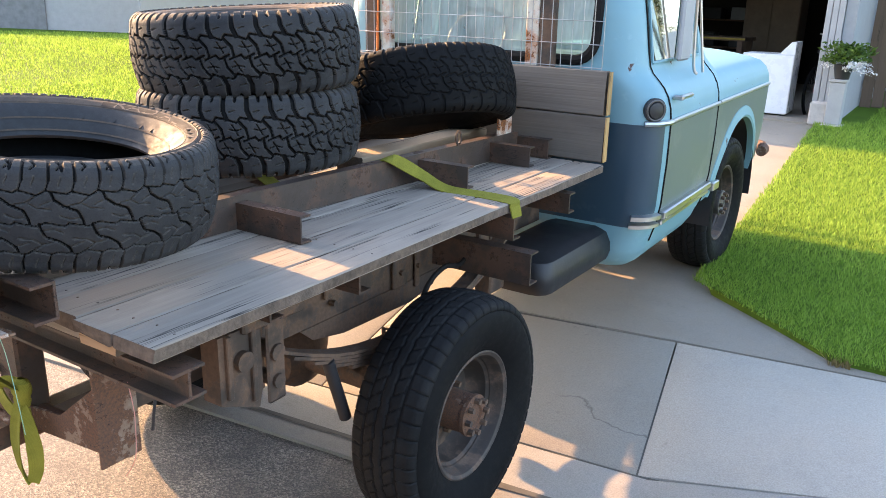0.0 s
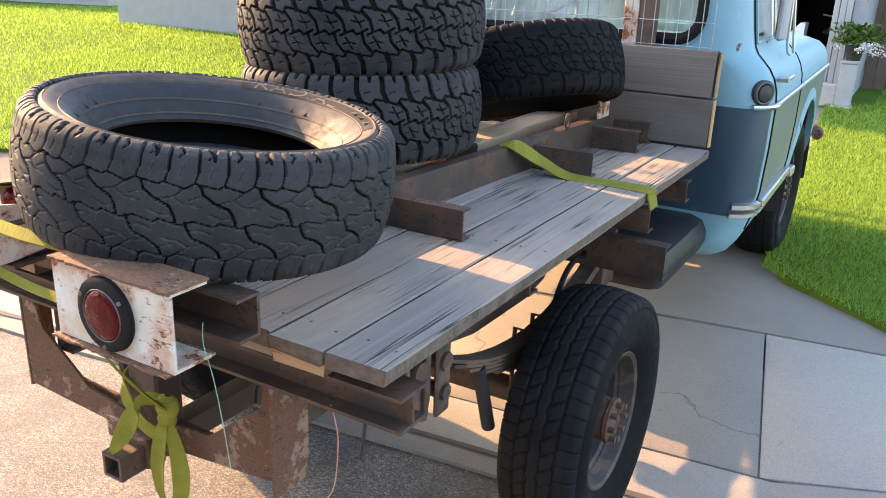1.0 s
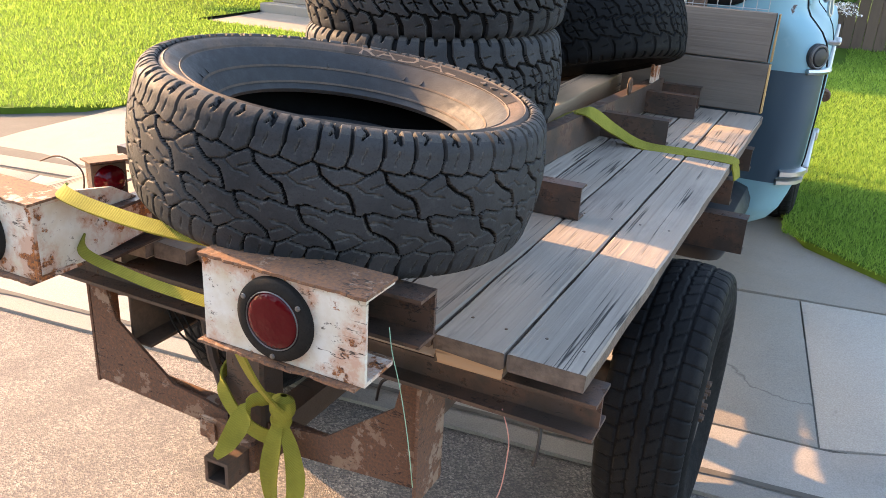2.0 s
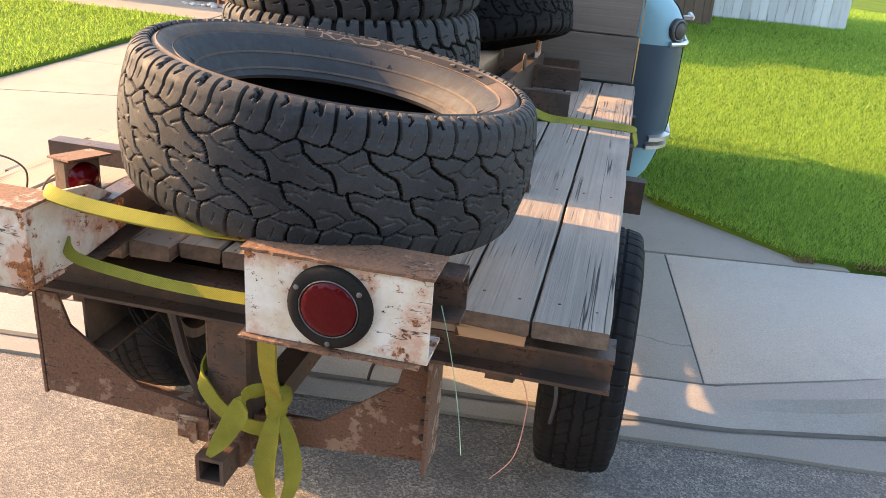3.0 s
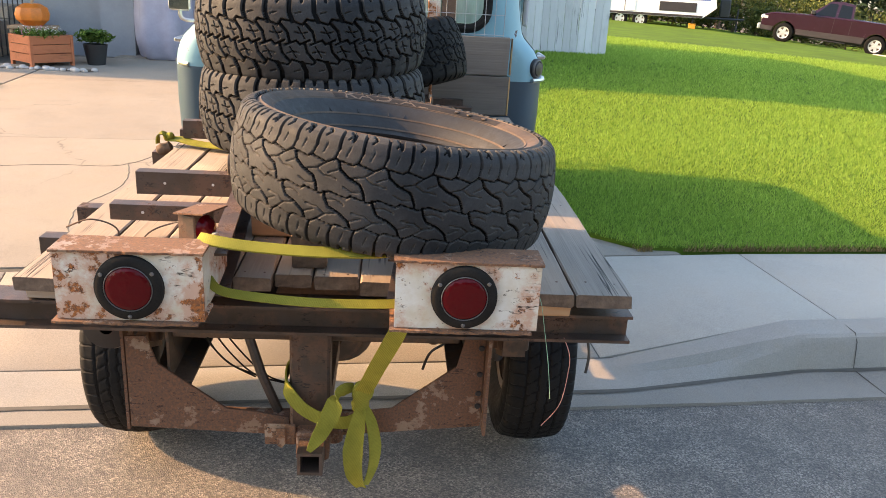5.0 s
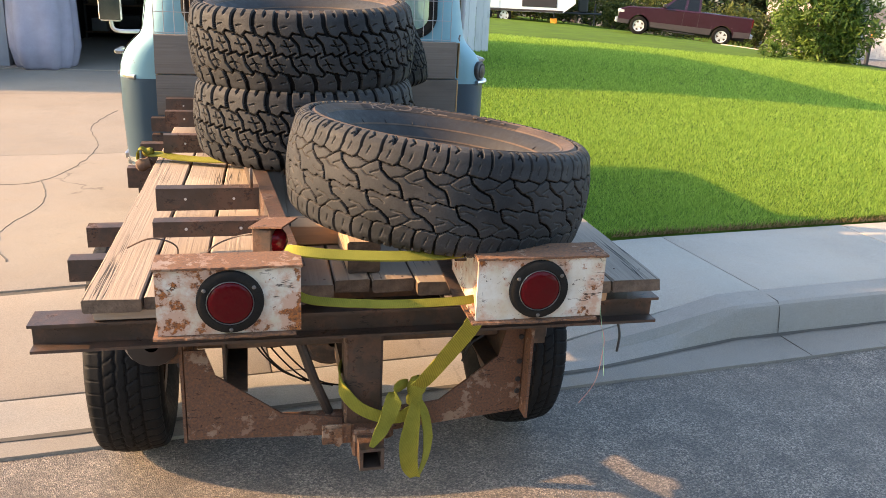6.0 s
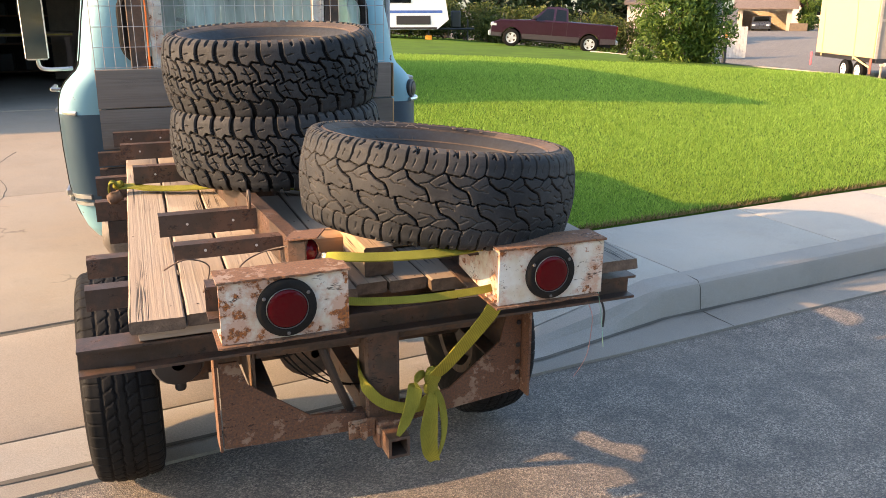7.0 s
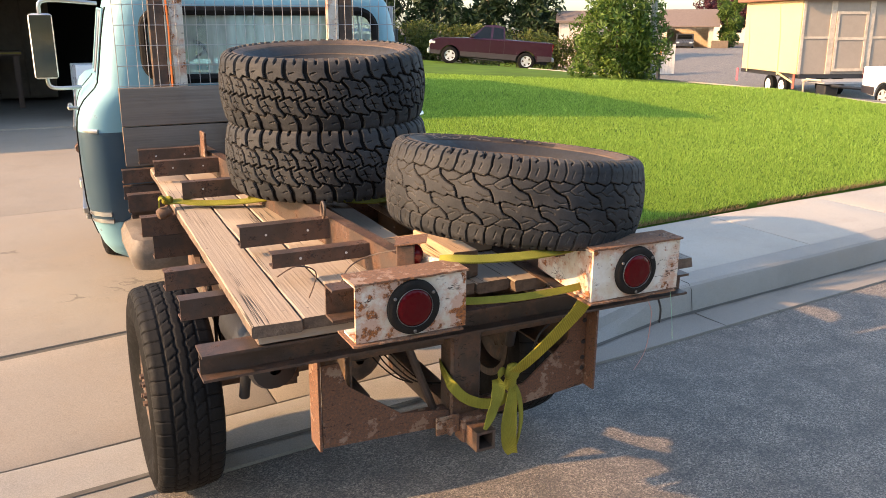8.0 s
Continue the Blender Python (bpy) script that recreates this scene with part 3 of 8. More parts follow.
# Joints of the pavement: along-street places at the kerb and at the back.
cuts = [(-60, -60), (-40, -40), (-25, -25), (-18, -18), (-13, -13), (-9.4, -9.4), (-7.9, -7.9), (-6.4, -6.4), (-4.9, -4.9), (-3.35, -3.35), (-1.85, -1.85), (-0.3, -0.3), (1.25, 1.17), (2.62, 2.55), (4.2, 4.15), (5.75, 5.7), (7.3, 7.3), (8.9, 8.9), (10.5, 10.5), (12.1, 12.1), (13.7, 13.7), (16.5, 16.5)]
for (a0, a1), (b0, b1) in zip(cuts, cuts[1:]):
    da, db = (mix(0.41, 0.49, (curb_top(q) - 0.05) / 0.155) for q in (a0, b0))
    c4 = [from_street(a0, da), from_street(b0, db), from_street(b1, back_joint(b1) - 0.01), from_street(a1, back_joint(a1) - 0.01)]
    PAVE.append((c4, pavement if (a0 > 1 or b0 < -5) else drive_bed))


def lawn_edge(y):
    """Where the drive ends and the lawn begins."""
    pts = [(3.10, 1.95), (3.25, 1.72), (3.45, 1.46), (3.66, 1.16), (3.88, 0.84), (4.3, 0.79), (5.3, 0.75), (8, 0.54), (10.3, 0.36), (12.8, 0.6)]
    for (y0, x0), (y1, x1) in zip(pts, pts[1:]):
        if y <= y1:
            return mix(x0, x1, (y - y0) / (y1 - y0))
    return pts[-1][1]


E_L = -4.2
for d0, d1 in ((0.0, 4.2), (4.2, 7.0), (7.0, 8.75)):
    xs = [E_L, 0.9]
    for i, (xa, xb) in enumerate(zip(xs, xs[1:])):
        def pt(x, d):
            if d == 0.0:
                x = -4.2 if x == xa else 2.15
                return from_street(x, back_joint(x))
            y = 1.56 + (d + x * SA) / CA
            if x == xb:
                x = lawn_edge(y) + 0.02
                y = 1.56 + (d + x * SA) / CA
            return x, y
        PAVE.append(([pt(xa, d0), pt(xb, d0), pt(xb, d1), pt(xa, d1)], drive_bed))
f = Form()
for pts in (((-4.0, 4.2), (-2.6, 4.62), (-1.95, 4.76), (-1.72, 5.72), (-1.9, 6.6), (-1.78, 7.4)), ((-1.95, 4.76), (-1.83, 4.2), (-1.95, 3.6), (-1.8, 3.1))):
    f.tube([(x + 0.02 * noise.noise((x * 9, y * 9, 0)), y, slope(x, y) - 0.001) for x, y, _ in [tuple(p) for p in curve_points([(a, b, 0) for a, b in pts], 12)]], 0.004, 4)
f.made("crack", JOINT, drive_bed, "thin dark crack in the concrete")
# The path to the steps.
PAVE.append(([(-6.95, 7.77), (E_L - 0.02, 7.8), (E_L - 0.02, 9.1), (-6.95, 9.05)], drive_bed))


def turf(name, rows, label):
    f = Form()
    f.rings(rows, closed=False)
    return tagged(f.made(name, TURF, smooth=70), label, "lawn", kind="structure")


def lawn_height(x, y):
    return slope(x, y) + 0.035 + 0.02 * noise.noise((x * 0.5, y * 0.5, 3.1))


rows = []
ys = [3.27] + spread(3.5, 12.8, 31) + [13.6, 15, 17, 19, 22, 25, 28, 32, 38, 46]
for i, y in enumerate(ys):
    xa, row = lawn_edge(y) + 0.02, []
    xe = 16.3 if y < 26 else 16.3 + (y - 26) * 0.75
    for j, u in enumerate([0, 0, 0.01, 0.03, 0.06, 0.1, 0.15, 0.2, 0.26, 0.33, 0.4, 0.5, 0.6, 0.7, 0.8, 0.9, 1.0]):
        x = xa + (xe - xa) * u
        yy = max(y, 1.56 + (1.50 + x * SA) / CA) + (0.001 * i)
        row.append((x, yy, lawn_height(x, yy) - (0.1 if j == 0 else 0.0)))
    rows.append(row)
rows.insert(0, [(x, y - 0.004, z - 0.12) for x, y, z in rows[0]])
turf("lawn", rows, "mown bright green front lawn beside the drive")
rows = []
for i, y in enumerate([2.85, 3.2, 3.6, 4.2, 5, 6, 7, 7.72]):
    xe = [-5.6, -4.8, -4.4, -4.24, -4.24, -4.24, -4.24, -4.3][i]
    row = []
    for j, u in enumerate([0, 0, 0.01, 0.03, 0.07, 0.15, 0.3, 0.5, 0.75, 1.0]):
        x = xe - (40 + xe) * u
        yy = max(y, 1.56 + (1.50 + x * SA) / CA)
        row.append((x, yy, lawn_height(x, yy) - (0.1 if j == 0 else 0)))
    rows.append(row)
rows.append([(x, y + 0.004, z - 0.12) for x, y, z in rows[-1]])
turf("lawn_far", rows, "sunlit green lawn across the drive")
rows = [[(x, y, lawn_height(x, y)) for x in (-6.97, -8.6, -10, -13, -17, -22, -30, -45)] for y in (7.72, 9, 11, 14, 18, 24)]
turf("lawn_side", rows, "sunlit green lawn of the neighbour")


def blades(name, spots, height, width, label, mat=BLADE):
    """Grass blades at the spots (x, y, z, scale), as one object."""
    rng = np.random.default_rng(5)
    n = len(spots)
    q = np.array(spots)
    p, k = q[:, :3], q[:, 3]
    a, h = rng.uniform(0, 6.283, n), height * rng.uniform(0.55, 1.25, n) * (0.8 + 0.2 * k)
    w, lean = width * k * rng.uniform(0.7, 1.3, n), rng.normal(0, 0.45, (n, 2))
    d = np.stack([np.cos(a) * w, np.sin(a) * w, np.zeros(n)], 1)
    tip = np.stack([lean[:, 0] * h, lean[:, 1] * h, h], 1)
    v = np.empty((n, 3, 3))
    v[:, 0], v[:, 1], v[:, 2] = p - d, p + d, p + tip
    me = bpy.data.meshes.new(name)
    me.vertices.add(3 * n)
    me.vertices.foreach_set("co", v.reshape(-1))
    me.loops.add(3 * n)
    me.loops.foreach_set("vertex_index", np.arange(3 * n, dtype=np.int32))
    me.polygons.add(n)
    me.polygons.foreach_set("loop_start", np.arange(0, 3 * n, 3, dtype=np.int32))
    me.materials.append(mat)
    me.update(calc_edges=True)
    return tagged(new(name, me), label, "grass", kind="stuff")


rng = np.random.default_rng(11)


def sown(n, a0, a1, r0, r1, ok):
    """Places round the drive's mouth, thinner with distance; a: degrees from straight ahead."""
    out = []
    for a, u in zip(rng.uniform(radians(a0), radians(a1), n), rng.uniform(0, 1, n)):
        r = r0 * (r1 / r0) ** u
        x, y = r * math.sin(a), -1.5 + r * math.cos(a)
        if ok(x, y):
            out.append((x, y, lawn_height(x, y) - 0.008, r / 6.0))
    return out


blades("grass", sown(640000, 0, 74, 4.6, 22.0, lambda x, y: x > lawn_edge(y) and x < 16.2 and to_street(x, y)[1] > 1.49 and not (y > 10.2 and x < 0.9)), 0.040, 0.0034, "short bright green grass blades on the lawn")
blades("grass_across", sown(190000, -76, -24, 5.0, 24.0, lambda x, y: to_street(x, y)[1] > 1.52 and not (y > 7.7 and x > -6.97) and x < -4.2 - max(0, 3.7 - y) * 1.2), 0.042, 0.0042, "short sunlit grass blades across the drive")
spots = []
for s0, d0 in zip(rng.uniform(0.9, 15, 9000), np.abs(rng.normal(0, 0.035, 9000))):
    x, y = from_street(s0, 1.475 + d0)
    if x > lawn_edge(max(y, 3.27)) and noise.noise((s0 * 2.2, 0, 0)) > -0.25:
        spots.append((x, y, 0.262 + 0.006, 1.0))
blades("dry_grass", spots, 0.045, 0.0045, "dry straw-coloured grass along the lawn's edge", leaf_mat("dry grass", (0.16, 0.12, 0.05), (0.36, 0.27, 0.12)))


# ---- house and garage ----
WALLPAINT = plain("grey wall paint", (0.30, 0.31, 0.33), 0.8, var=0.1, fine=40)
TRIMPAINT = plain("pale trim paint", (0.36, 0.36, 0.37), 0.6, var=0.1)
# Near-black colour stands in for the deep shade inside the garage.
DARKWALL = plain("shade-black garage lining", (0.025, 0.022, 0.02), 0.9)
ROOFING = plain("brown shingles", (0.16, 0.12, 0.10), 0.9, var=0.3, fine=25, bump=0.6)
WHITEGOODS = plain("white enamel", (0.82, 0.83, 0.85), 0.3, var=0.03, bump=0)
BROWNFENCE = wood("brown fence board", (0.09, 0.055, 0.04), (0.20, 0.13, 0.09), "Z")
WHITEFENCE = wood("whitewashed fence board", (0.55, 0.55, 0.55), (0.80, 0.80, 0.80), "Z", bump=0.3)
REDWOOD = wood("orange stained planter board", (0.30, 0.085, 0.035), (0.46, 0.16, 0.07), "X")
TARP = plain("lavender grey cover cloth", (0.33, 0.32, 0.40), 0.7, var=0.15)
CARD = plain("brown cardboard", (0.15, 0.11, 0.075), 0.85)
STONE = plain("pale block", (0.45, 0.42, 0.40), 0.9, var=0.2)
IRON = plain("black iron", (0.02, 0.02, 0.022), 0.5)
FZ = 0.62
house = thing("house", "single-storey grey house with an open garage", "house", pose(0, 0, FZ), kind="structure")
f = Form()
f.box(-3.95, -3.5, 10.3, 10.6, -0.3, 2.75)
f.box(-3.5, 0.26, 10.3, 10.5, 2.2, 2.75)
f.box(-13, -3.95, 10.6, 10.8, -0.3, 2.75)
f.box(0.45, 0.60, 10.5, 16.6, -0.3, 2.75)
f.box(0.475, 0.60, 10.3, 10.5, -0.3, 2.75)
f.box(-13, 0.60, 16.6, 16.8, -0.3, 2.75)
f.box(-13, -12.8, 10.8, 16.6, -0.3, 2.75)
f.made("wall", WALLPAINT, house, "grey painted wall")
f = Form()
f.box(0.26, 0.325, 10.28, 10.5, -0.1, 2.75, c=0.008)
for i in range(2):
    f.box(0.332 + i * 0.07, 0.398 + i * 0.07, 10.27, 10.5, -0.1, 2.75, c=0.006)
f.made("pillar", TRIMPAINT, house, "pale grey boarded garage pillar")
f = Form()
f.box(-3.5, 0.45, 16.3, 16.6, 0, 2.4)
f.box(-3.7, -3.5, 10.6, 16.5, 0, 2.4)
f.made("lining", DARKWALL, house, "dark garage lining with the interior's shade in its colour")
tagged(Form().box(-3.7, 0.45, 10.5, 16.6, 2.4, 2.5).made("ceiling", DARKWALL, smooth=0), "dark garage ceiling with the interior's shade in its colour", "ceiling", kind="structure").location.z = FZ
f = Form()
f.box(-3.7, 0.45, 10.0, 16.6, -0.2, 0.0)
f.made("garage_floor", CONCRETE, house, "stained concrete garage floor")
# Roof out of view, its eaves and ridge set by the shadows they cast.
f = Form()
f.prism([(9.2, 2.72), (13.0, 4.1), (17.2, 2.72), (17.2, 2.6), (13.0, 3.95), (9.2, 2.6)], (-13.4, 0, 0), (0, 1, 0), (0, 0, 1), (9.1, 0, 0))
f.prism([(-4.4, 2.62), (-1.6, 4.50), (1.1, 2.62), (1.1, 2.74), (-1.6, 4.64), (-4.4, 2.74)], (0, 9.85, 0), (1, 0, 0), (0, 0, 1), (0, 7.2, 0))
f.made("roof", ROOFING, house, "unseen brown shingled gable roof")
f = Form()
f.prism([(-4.0, 2.75), (-1.6, 4.42), (0.6, 2.75)], (0, 10.35, 0), (1, 0, 0), (0, 0, 1), (0, 0.15, 0))
f.prism([(-4.0, 2.75), (-1.6, 4.42), (0.6, 2.75)], (0, 16.6, 0), (1, 0, 0), (0, 0, 1), (0, 0.15, 0))
f.prism([(10.5, 2.75), (13.6, 3.95), (16.7, 2.75)], (-13, 0, 0), (0, 1, 0), (0, 0, 1), (0.2, 0, 0))
f.made("gable", WALLPAINT, house)

# Concrete steps with an iron railing.
steps = thing("front_steps", "grey concrete front steps beside the planter", "steps", pose(-6.0, 9.1, 0.54))
for i in range(4):
    Form().box(-1.0, 0.95, i * 0.30, 1.5, i * 0.17, i * 0.17 + 0.17, c=0.012).made("step", CONCRETE, steps)
rail = thing("iron_railing", "black iron railing beside the concrete steps", "railing", pose(-5.0, 9.1, 0.54))
Form().tube([(0, 0.0, 0.92), (0, 1.3, 1.62)], 0.018).made("top_rail", IRON, rail)
for i in range(9):
    y = 0.05 + i * 0.15
    Form().tube([(0, y, 0.0), (0, y, 0.93 + y * 0.54)], 0.009, 6).made("baluster", IRON, rail)


def flower_ball(f, c, r, n, rng_, size, k):
    for _ in range(n):
        d = Vector((rng_.gauss(0, 1), rng_.gauss(0, 1), rng_.gauss(0, 1))).normalized() * r * rng_.uniform(0.55, 1.05)
        p = Vector(c) + Vector((d.x, d.y, abs(d.z) * 0.75))
        a = Euler((rng_.uniform(-1, 1), rng_.uniform(-1, 1), rng_.uniform(0, 6.3))).to_matrix()
        s = size * rng_.uniform(0.6, 1.3)
        f.add([p + a @ Vector(q) * s for q in ((-0.5, 0, 0), (0, -0.22, 0), (0.5, 0, 0.05), (0, 0.22, 0.06))], [(0, 1, 2, 3)], k)


LEAF = leaf_mat("green leaves", (0.04, 0.085, 0.015), (0.12, 0.19, 0.03))
PETALW = plain("white petals", (0.75, 0.73, 0.74), 0.7, var=0.05, bump=0)
PETALP = plain("pink petals", (0.50, 0.20, 0.30), 0.7, var=0.2, bump=0)
rnd = random.Random(4)
planter = thing("planter_box", "orange-stained wooden planter full of pink flowers", "planter", pose(-4.30, 9.12, 0.55, 0, 0, 50) @ Matrix.Diagonal((0.62, 0.95, 0.95, 1)))
for sx in (-0.42, 0.42):
    for sy in (-0.24, 0.24):
        Form().box(sx - 0.03, sx + 0.03, sy - 0.03, sy + 0.03, 0, 0.42, c=0.004).made("leg", REDWOOD, planter)
for i in range(3):
    for sy in (-0.25, 0.25):
        Form().box(-0.44, 0.44, sy - 0.012, sy + 0.012, 0.08 + i * 0.115, 0.188 + i * 0.115, c=0.003).made("board", REDWOOD, planter)
    for sx in (-0.44, 0.44):
        Form().box(sx - 0.012, sx + 0.012, -0.235, 0.235, 0.08 + i * 0.115, 0.188 + i * 0.115, c=0.003).made("board", REDWOOD, planter)
Form().box(-0.42, 0.42, -0.23, 0.23, 0.30, 0.36).made("soil", SOIL, planter)
f = Form()
for _ in range(16):
    flower_ball(f, (rnd.uniform(-0.38, 0.38), rnd.uniform(-0.2, 0.2), 0.38), 0.14, 70, rnd, 0.06, 0)
f.made("foliage", LEAF, planter, smooth=0)
f = Form()
for _ in range(16):
    flower_ball(f, (rnd.uniform(-0.38, 0.38), rnd.uniform(-0.2, 0.2), 0.42), 0.14, 16, rnd, 0.035, rnd.choice((0, 1)))
f.made("blossom", [PETALP, PETALW], planter, "pink and white blossoms", smooth=0)
bed_ = Form()
bed_.box(-5.0, -3.55, 8.72, 10.2, 0.45, 0.565, c=0.02)
bed_.made("flower_bed", SOIL, None)
tagged(bpy.data.objects["flower_bed"], "dark soil bed under the planter", "flower bed", kind="structure")
for i in range(26):
    k = rnd.uniform(0.35, 0.75)
    st = thing("edging_stone", "pale rounded stone edging the flower bed", "stone", pose(-4.98 + i * 0.056 + rnd.uniform(-0.02, 0.02), 8.74 + rnd.uniform(-0.03, 0.07), 0.553, 0, 0, rnd.uniform(0, 360)) @ Matrix.Diagonal((k * rnd.uniform(0.8, 1.3), k, k, 1)), group="edging stones")
    Form().lathe([(0.0, 0.0), (0.05, 0.0), (0.066, 0.02), (0.068, 0.04), (0.055, 0.062), (0.03, 0.075), (0.0, 0.078)], 10).made("body", STONE, st)
pumpkin = thing("pumpkin", "orange pumpkin on a stand behind the planter", "pumpkin", pose(-4.55, 9.55, 1.02))
f = Form()
rings = []
for i in range(40):
    a = 2 * math.pi * i / 40
    q = 1 - 0.06 * abs(math.sin(a * 5))
    rings.append([Vector((r * q * math.cos(a), r * q * math.sin(a), z)) for r, z in ((0.01, 0.02), (0.12, 0.0), (0.2, 0.07), (0.215, 0.14), (0.19, 0.22), (0.1, 0.27), (0.01, 0.25))])
f.rings(rings + [rings[0]], closed=False)
f.made("flesh", plain("orange skin", (0.62, 0.17, 0.02), 0.45), pumpkin)
Form().tube([(0, 0, 0.24), (0.01, 0, 0.3), (0.03, 0, 0.33)], 0.02, 7).made("stalk", TIMBER, pumpkin)
stand = thing("plant_stand", "dark wooden stand behind the planter", "stand", pose(-4.55, 9.55, 0.56))
Form().box(-0.25, 0.25, -0.2, 0.2, 0.42, 0.46, c=0.004).made("top", TIMBER, stand)
for sx in (-0.21, 0.21):
    for sy in (-0.16, 0.16):
        Form().box(sx - 0.02, sx + 0.02, sy - 0.02, sy + 0.02, 0, 0.42).made("leg", TIMBER, stand)


def potted(name, label, m, pot_r, pot_h, leaf_r, white, mat):
    pot = thing(name, label, "plant", m)
    Form().lathe([(0.01, 0.0), (pot_r * 0.7, 0), (pot_r, pot_h), (pot_r * 0.88, pot_h), (pot_r * 0.8, pot_h * 0.85), (0.01, pot_h * 0.85)], 20).made("pot", mat, pot)
    g = Form()
    for _ in range(14):
        flower_ball(g, (rnd.uniform(-0.6, 0.6) * leaf_r, rnd.uniform(-0.6, 0.6) * leaf_r, pot_h + rnd.uniform(0, 0.6) * leaf_r), leaf_r * 0.6, 60, rnd, 0.07, 0)
    g.made("foliage", LEAF, pot, smooth=0)
    if white:
        g = Form()
        for _ in range(8):
            flower_ball(g, (rnd.uniform(-1, 1) * leaf_r, rnd.uniform(-0.8, 0.2) * leaf_r, pot_h - rnd.uniform(0, 0.4) * leaf_r), leaf_r * 0.42, 45, rnd, 0.035, 0)
        g.made("blossom", PETALW, pot, "small white blossoms", smooth=0)
    return pot


potted("potted_plant", "green spiky plant in a black pot beside the planter", pose(-3.72, 9.35, 0.56), 0.15, 0.28, 0.2, False, BLACK)
pedestal = thing("pedestal", "pale grey wooden pedestal at the garage corner", "pedestal", pose(0.58, 9.95, 0.60))
Form().box(-0.12, 0.12, -0.12, 0.12, 0, 0.04, c=0.01).made("base", STONE, pedestal)
Form().box(-0.085, 0.085, -0.085, 0.085, 0.04, 0.53, c=0.006).made("shaft", TRIMPAINT, pedestal)
Form().box(-0.10, 0.10, -0.10, 0.10, 0.53, 0.565, c=0.006).made("cap", TRIMPAINT, pedestal)
potted("flower_pot", "bushy green plant with white flowers in a dark pot", pose(0.60, 9.95, 1.165), 0.11, 0.17, 0.26, True, BLACK)
block = thing("garden_block", "pale concrete block beside the pedestal", "block", pose(0.40, 10.02, 0.60))
Form().box(-0.10, 0.10, -0.09, 0.09, 0, 0.28, c=0.02).made("body", STONE, block)

dryer = thing("dryer", "white enamel clothes dryer standing in the garage doorway", "dryer", pose(-0.38, 10.72, FZ, 0, 0, -86) @ Matrix.Scale(0.92, 4))
Form().box(-0.33, 0.33, -0.34, 0.34, 0.02, 0.83, c=0.012).made("body", WHITEGOODS, dryer)
Form().prism([(0.14, 0.831), (0.34, 0.831), (0.34, 1.00), (0.28, 1.00)], (-0.33, 0, 0), (0, 1, 0), (0, 0, 1), (0.66, 0, 0)).made("console", WHITEGOODS, dryer)
for sx in (-0.28, 0.28):
    for sy in (-0.28, 0.28):
        Form().box(sx - 0.025, sx + 0.025, sy - 0.025, sy + 0.025, 0, 0.02).made("foot", BLACK, dryer)

# A covered machine inside the doorway.
cover = thing("covered_machine", "tall machine under a lavender grey cloth cover", "cover", pose(-3.05, 10.35, FZ - 0.03))
f = Form()
rings = []
for i, (z, r) in enumerate(((0.0, 0.30), (0.06, 0.36), (0.3, 0.42), (0.6, 0.43), (0.9, 0.42), (1.2, 0.40), (1.45, 0.36), (1.6, 0.25), (1.66, 0.03))):
    ring = []
    for j in range(48):
        a = 2 * math.pi * j / 48
        q = 1 + 0.10 * (1 - z / 1.7) * math.sin(a * 9 + 2 * math.sin(a * 2)) + 0.05 * noise.noise((math.cos(a) * 2, math.sin(a) * 2, z * 2))
        ring.append((r * q * 0.95 * math.cos(a), r * q * math.sin(a) * 1.3, z))
    rings.append(ring)
f.rings(rings, True, (True, True))
f.made("cloth", TARP, cover, smooth=70)

# Garage clutter, its colours darkened to look dim in the shade.
cab2 = thing("storage_cabinet", "beige metal storage cabinet deep in the garage", "cabinet", pose(-1.25, 14.6, FZ))
Form().box(-0.45, 0.45, -0.3, 0.3, 0.05, 1.75, c=0.01).made("body", CARD, cab2)
for sx in (-0.225, 0.225):
    Form().box(sx - 0.215, sx + 0.215, -0.325, -0.302, 0.08, 1.72, c=0.006).made("door", CARD, cab2)
shelf = thing("shelf_unit", "dark shelf unit crowded with boxes in the garage", "shelf", pose(-2.6, 15.8, FZ))
for z in (0.1, 0.6, 1.1, 1.6):
    Form().box(-0.85, 0.85, -0.25, 0.25, z, z + 0.03).made("board", BROWNFENCE, shelf)
for sx in (-0.83, 0.83):
    Form().box(sx - 0.02, sx + 0.02, -0.25, 0.25, 0, 2.0).made("post", IRON, shelf)
for i in range(9):
    w = rnd.uniform(0.1, 0.2)
    bx = thing("storage_box", "dusty box on the garage shelf", "box", pose(-3.2 + (i % 3) * 0.55, 15.75, FZ + (0.13, 0.63, 1.13)[i // 3]), group="boxes on the garage shelf")
    Form().box(-w, w, -0.16, 0.16, 0, rnd.uniform(0.2, 0.36), c=0.008).made("body", rnd.choice((CARD, BLACK, WALLPAINT)), bx)
bench = thing("work_bench", "dark work bench in the garage with a yellow edge", "bench", pose(-1.9, 13.3, FZ))
Form().box(-1.5, 0.6, -0.35, 0.35, 0.82, 0.88, c=0.006).made("top", BROWNFENCE, bench)
Form().box(-1.5, 0.6, -0.372, -0.352, 0.84, 0.865).made("edge", plain("yellow tape", (0.3, 0.21, 0.02), 0.6), bench)
for sx in (-1.42, 0.52):
    for sy in (-0.3, 0.3):
        Form().box(sx - 0.04, sx + 0.04, sy - 0.04, sy + 0.04, 0, 0.82).made("leg", BROWNFENCE, bench)
bike = thing("bicycle", "red bicycle leaning beside the dryer in the garage", "bicycle", pose(0.22, 11.6, FZ, 0, -8, 80))
RED = plain("red enamel", (0.42, 0.02, 0.03), 0.35, var=0.1, bump=0)
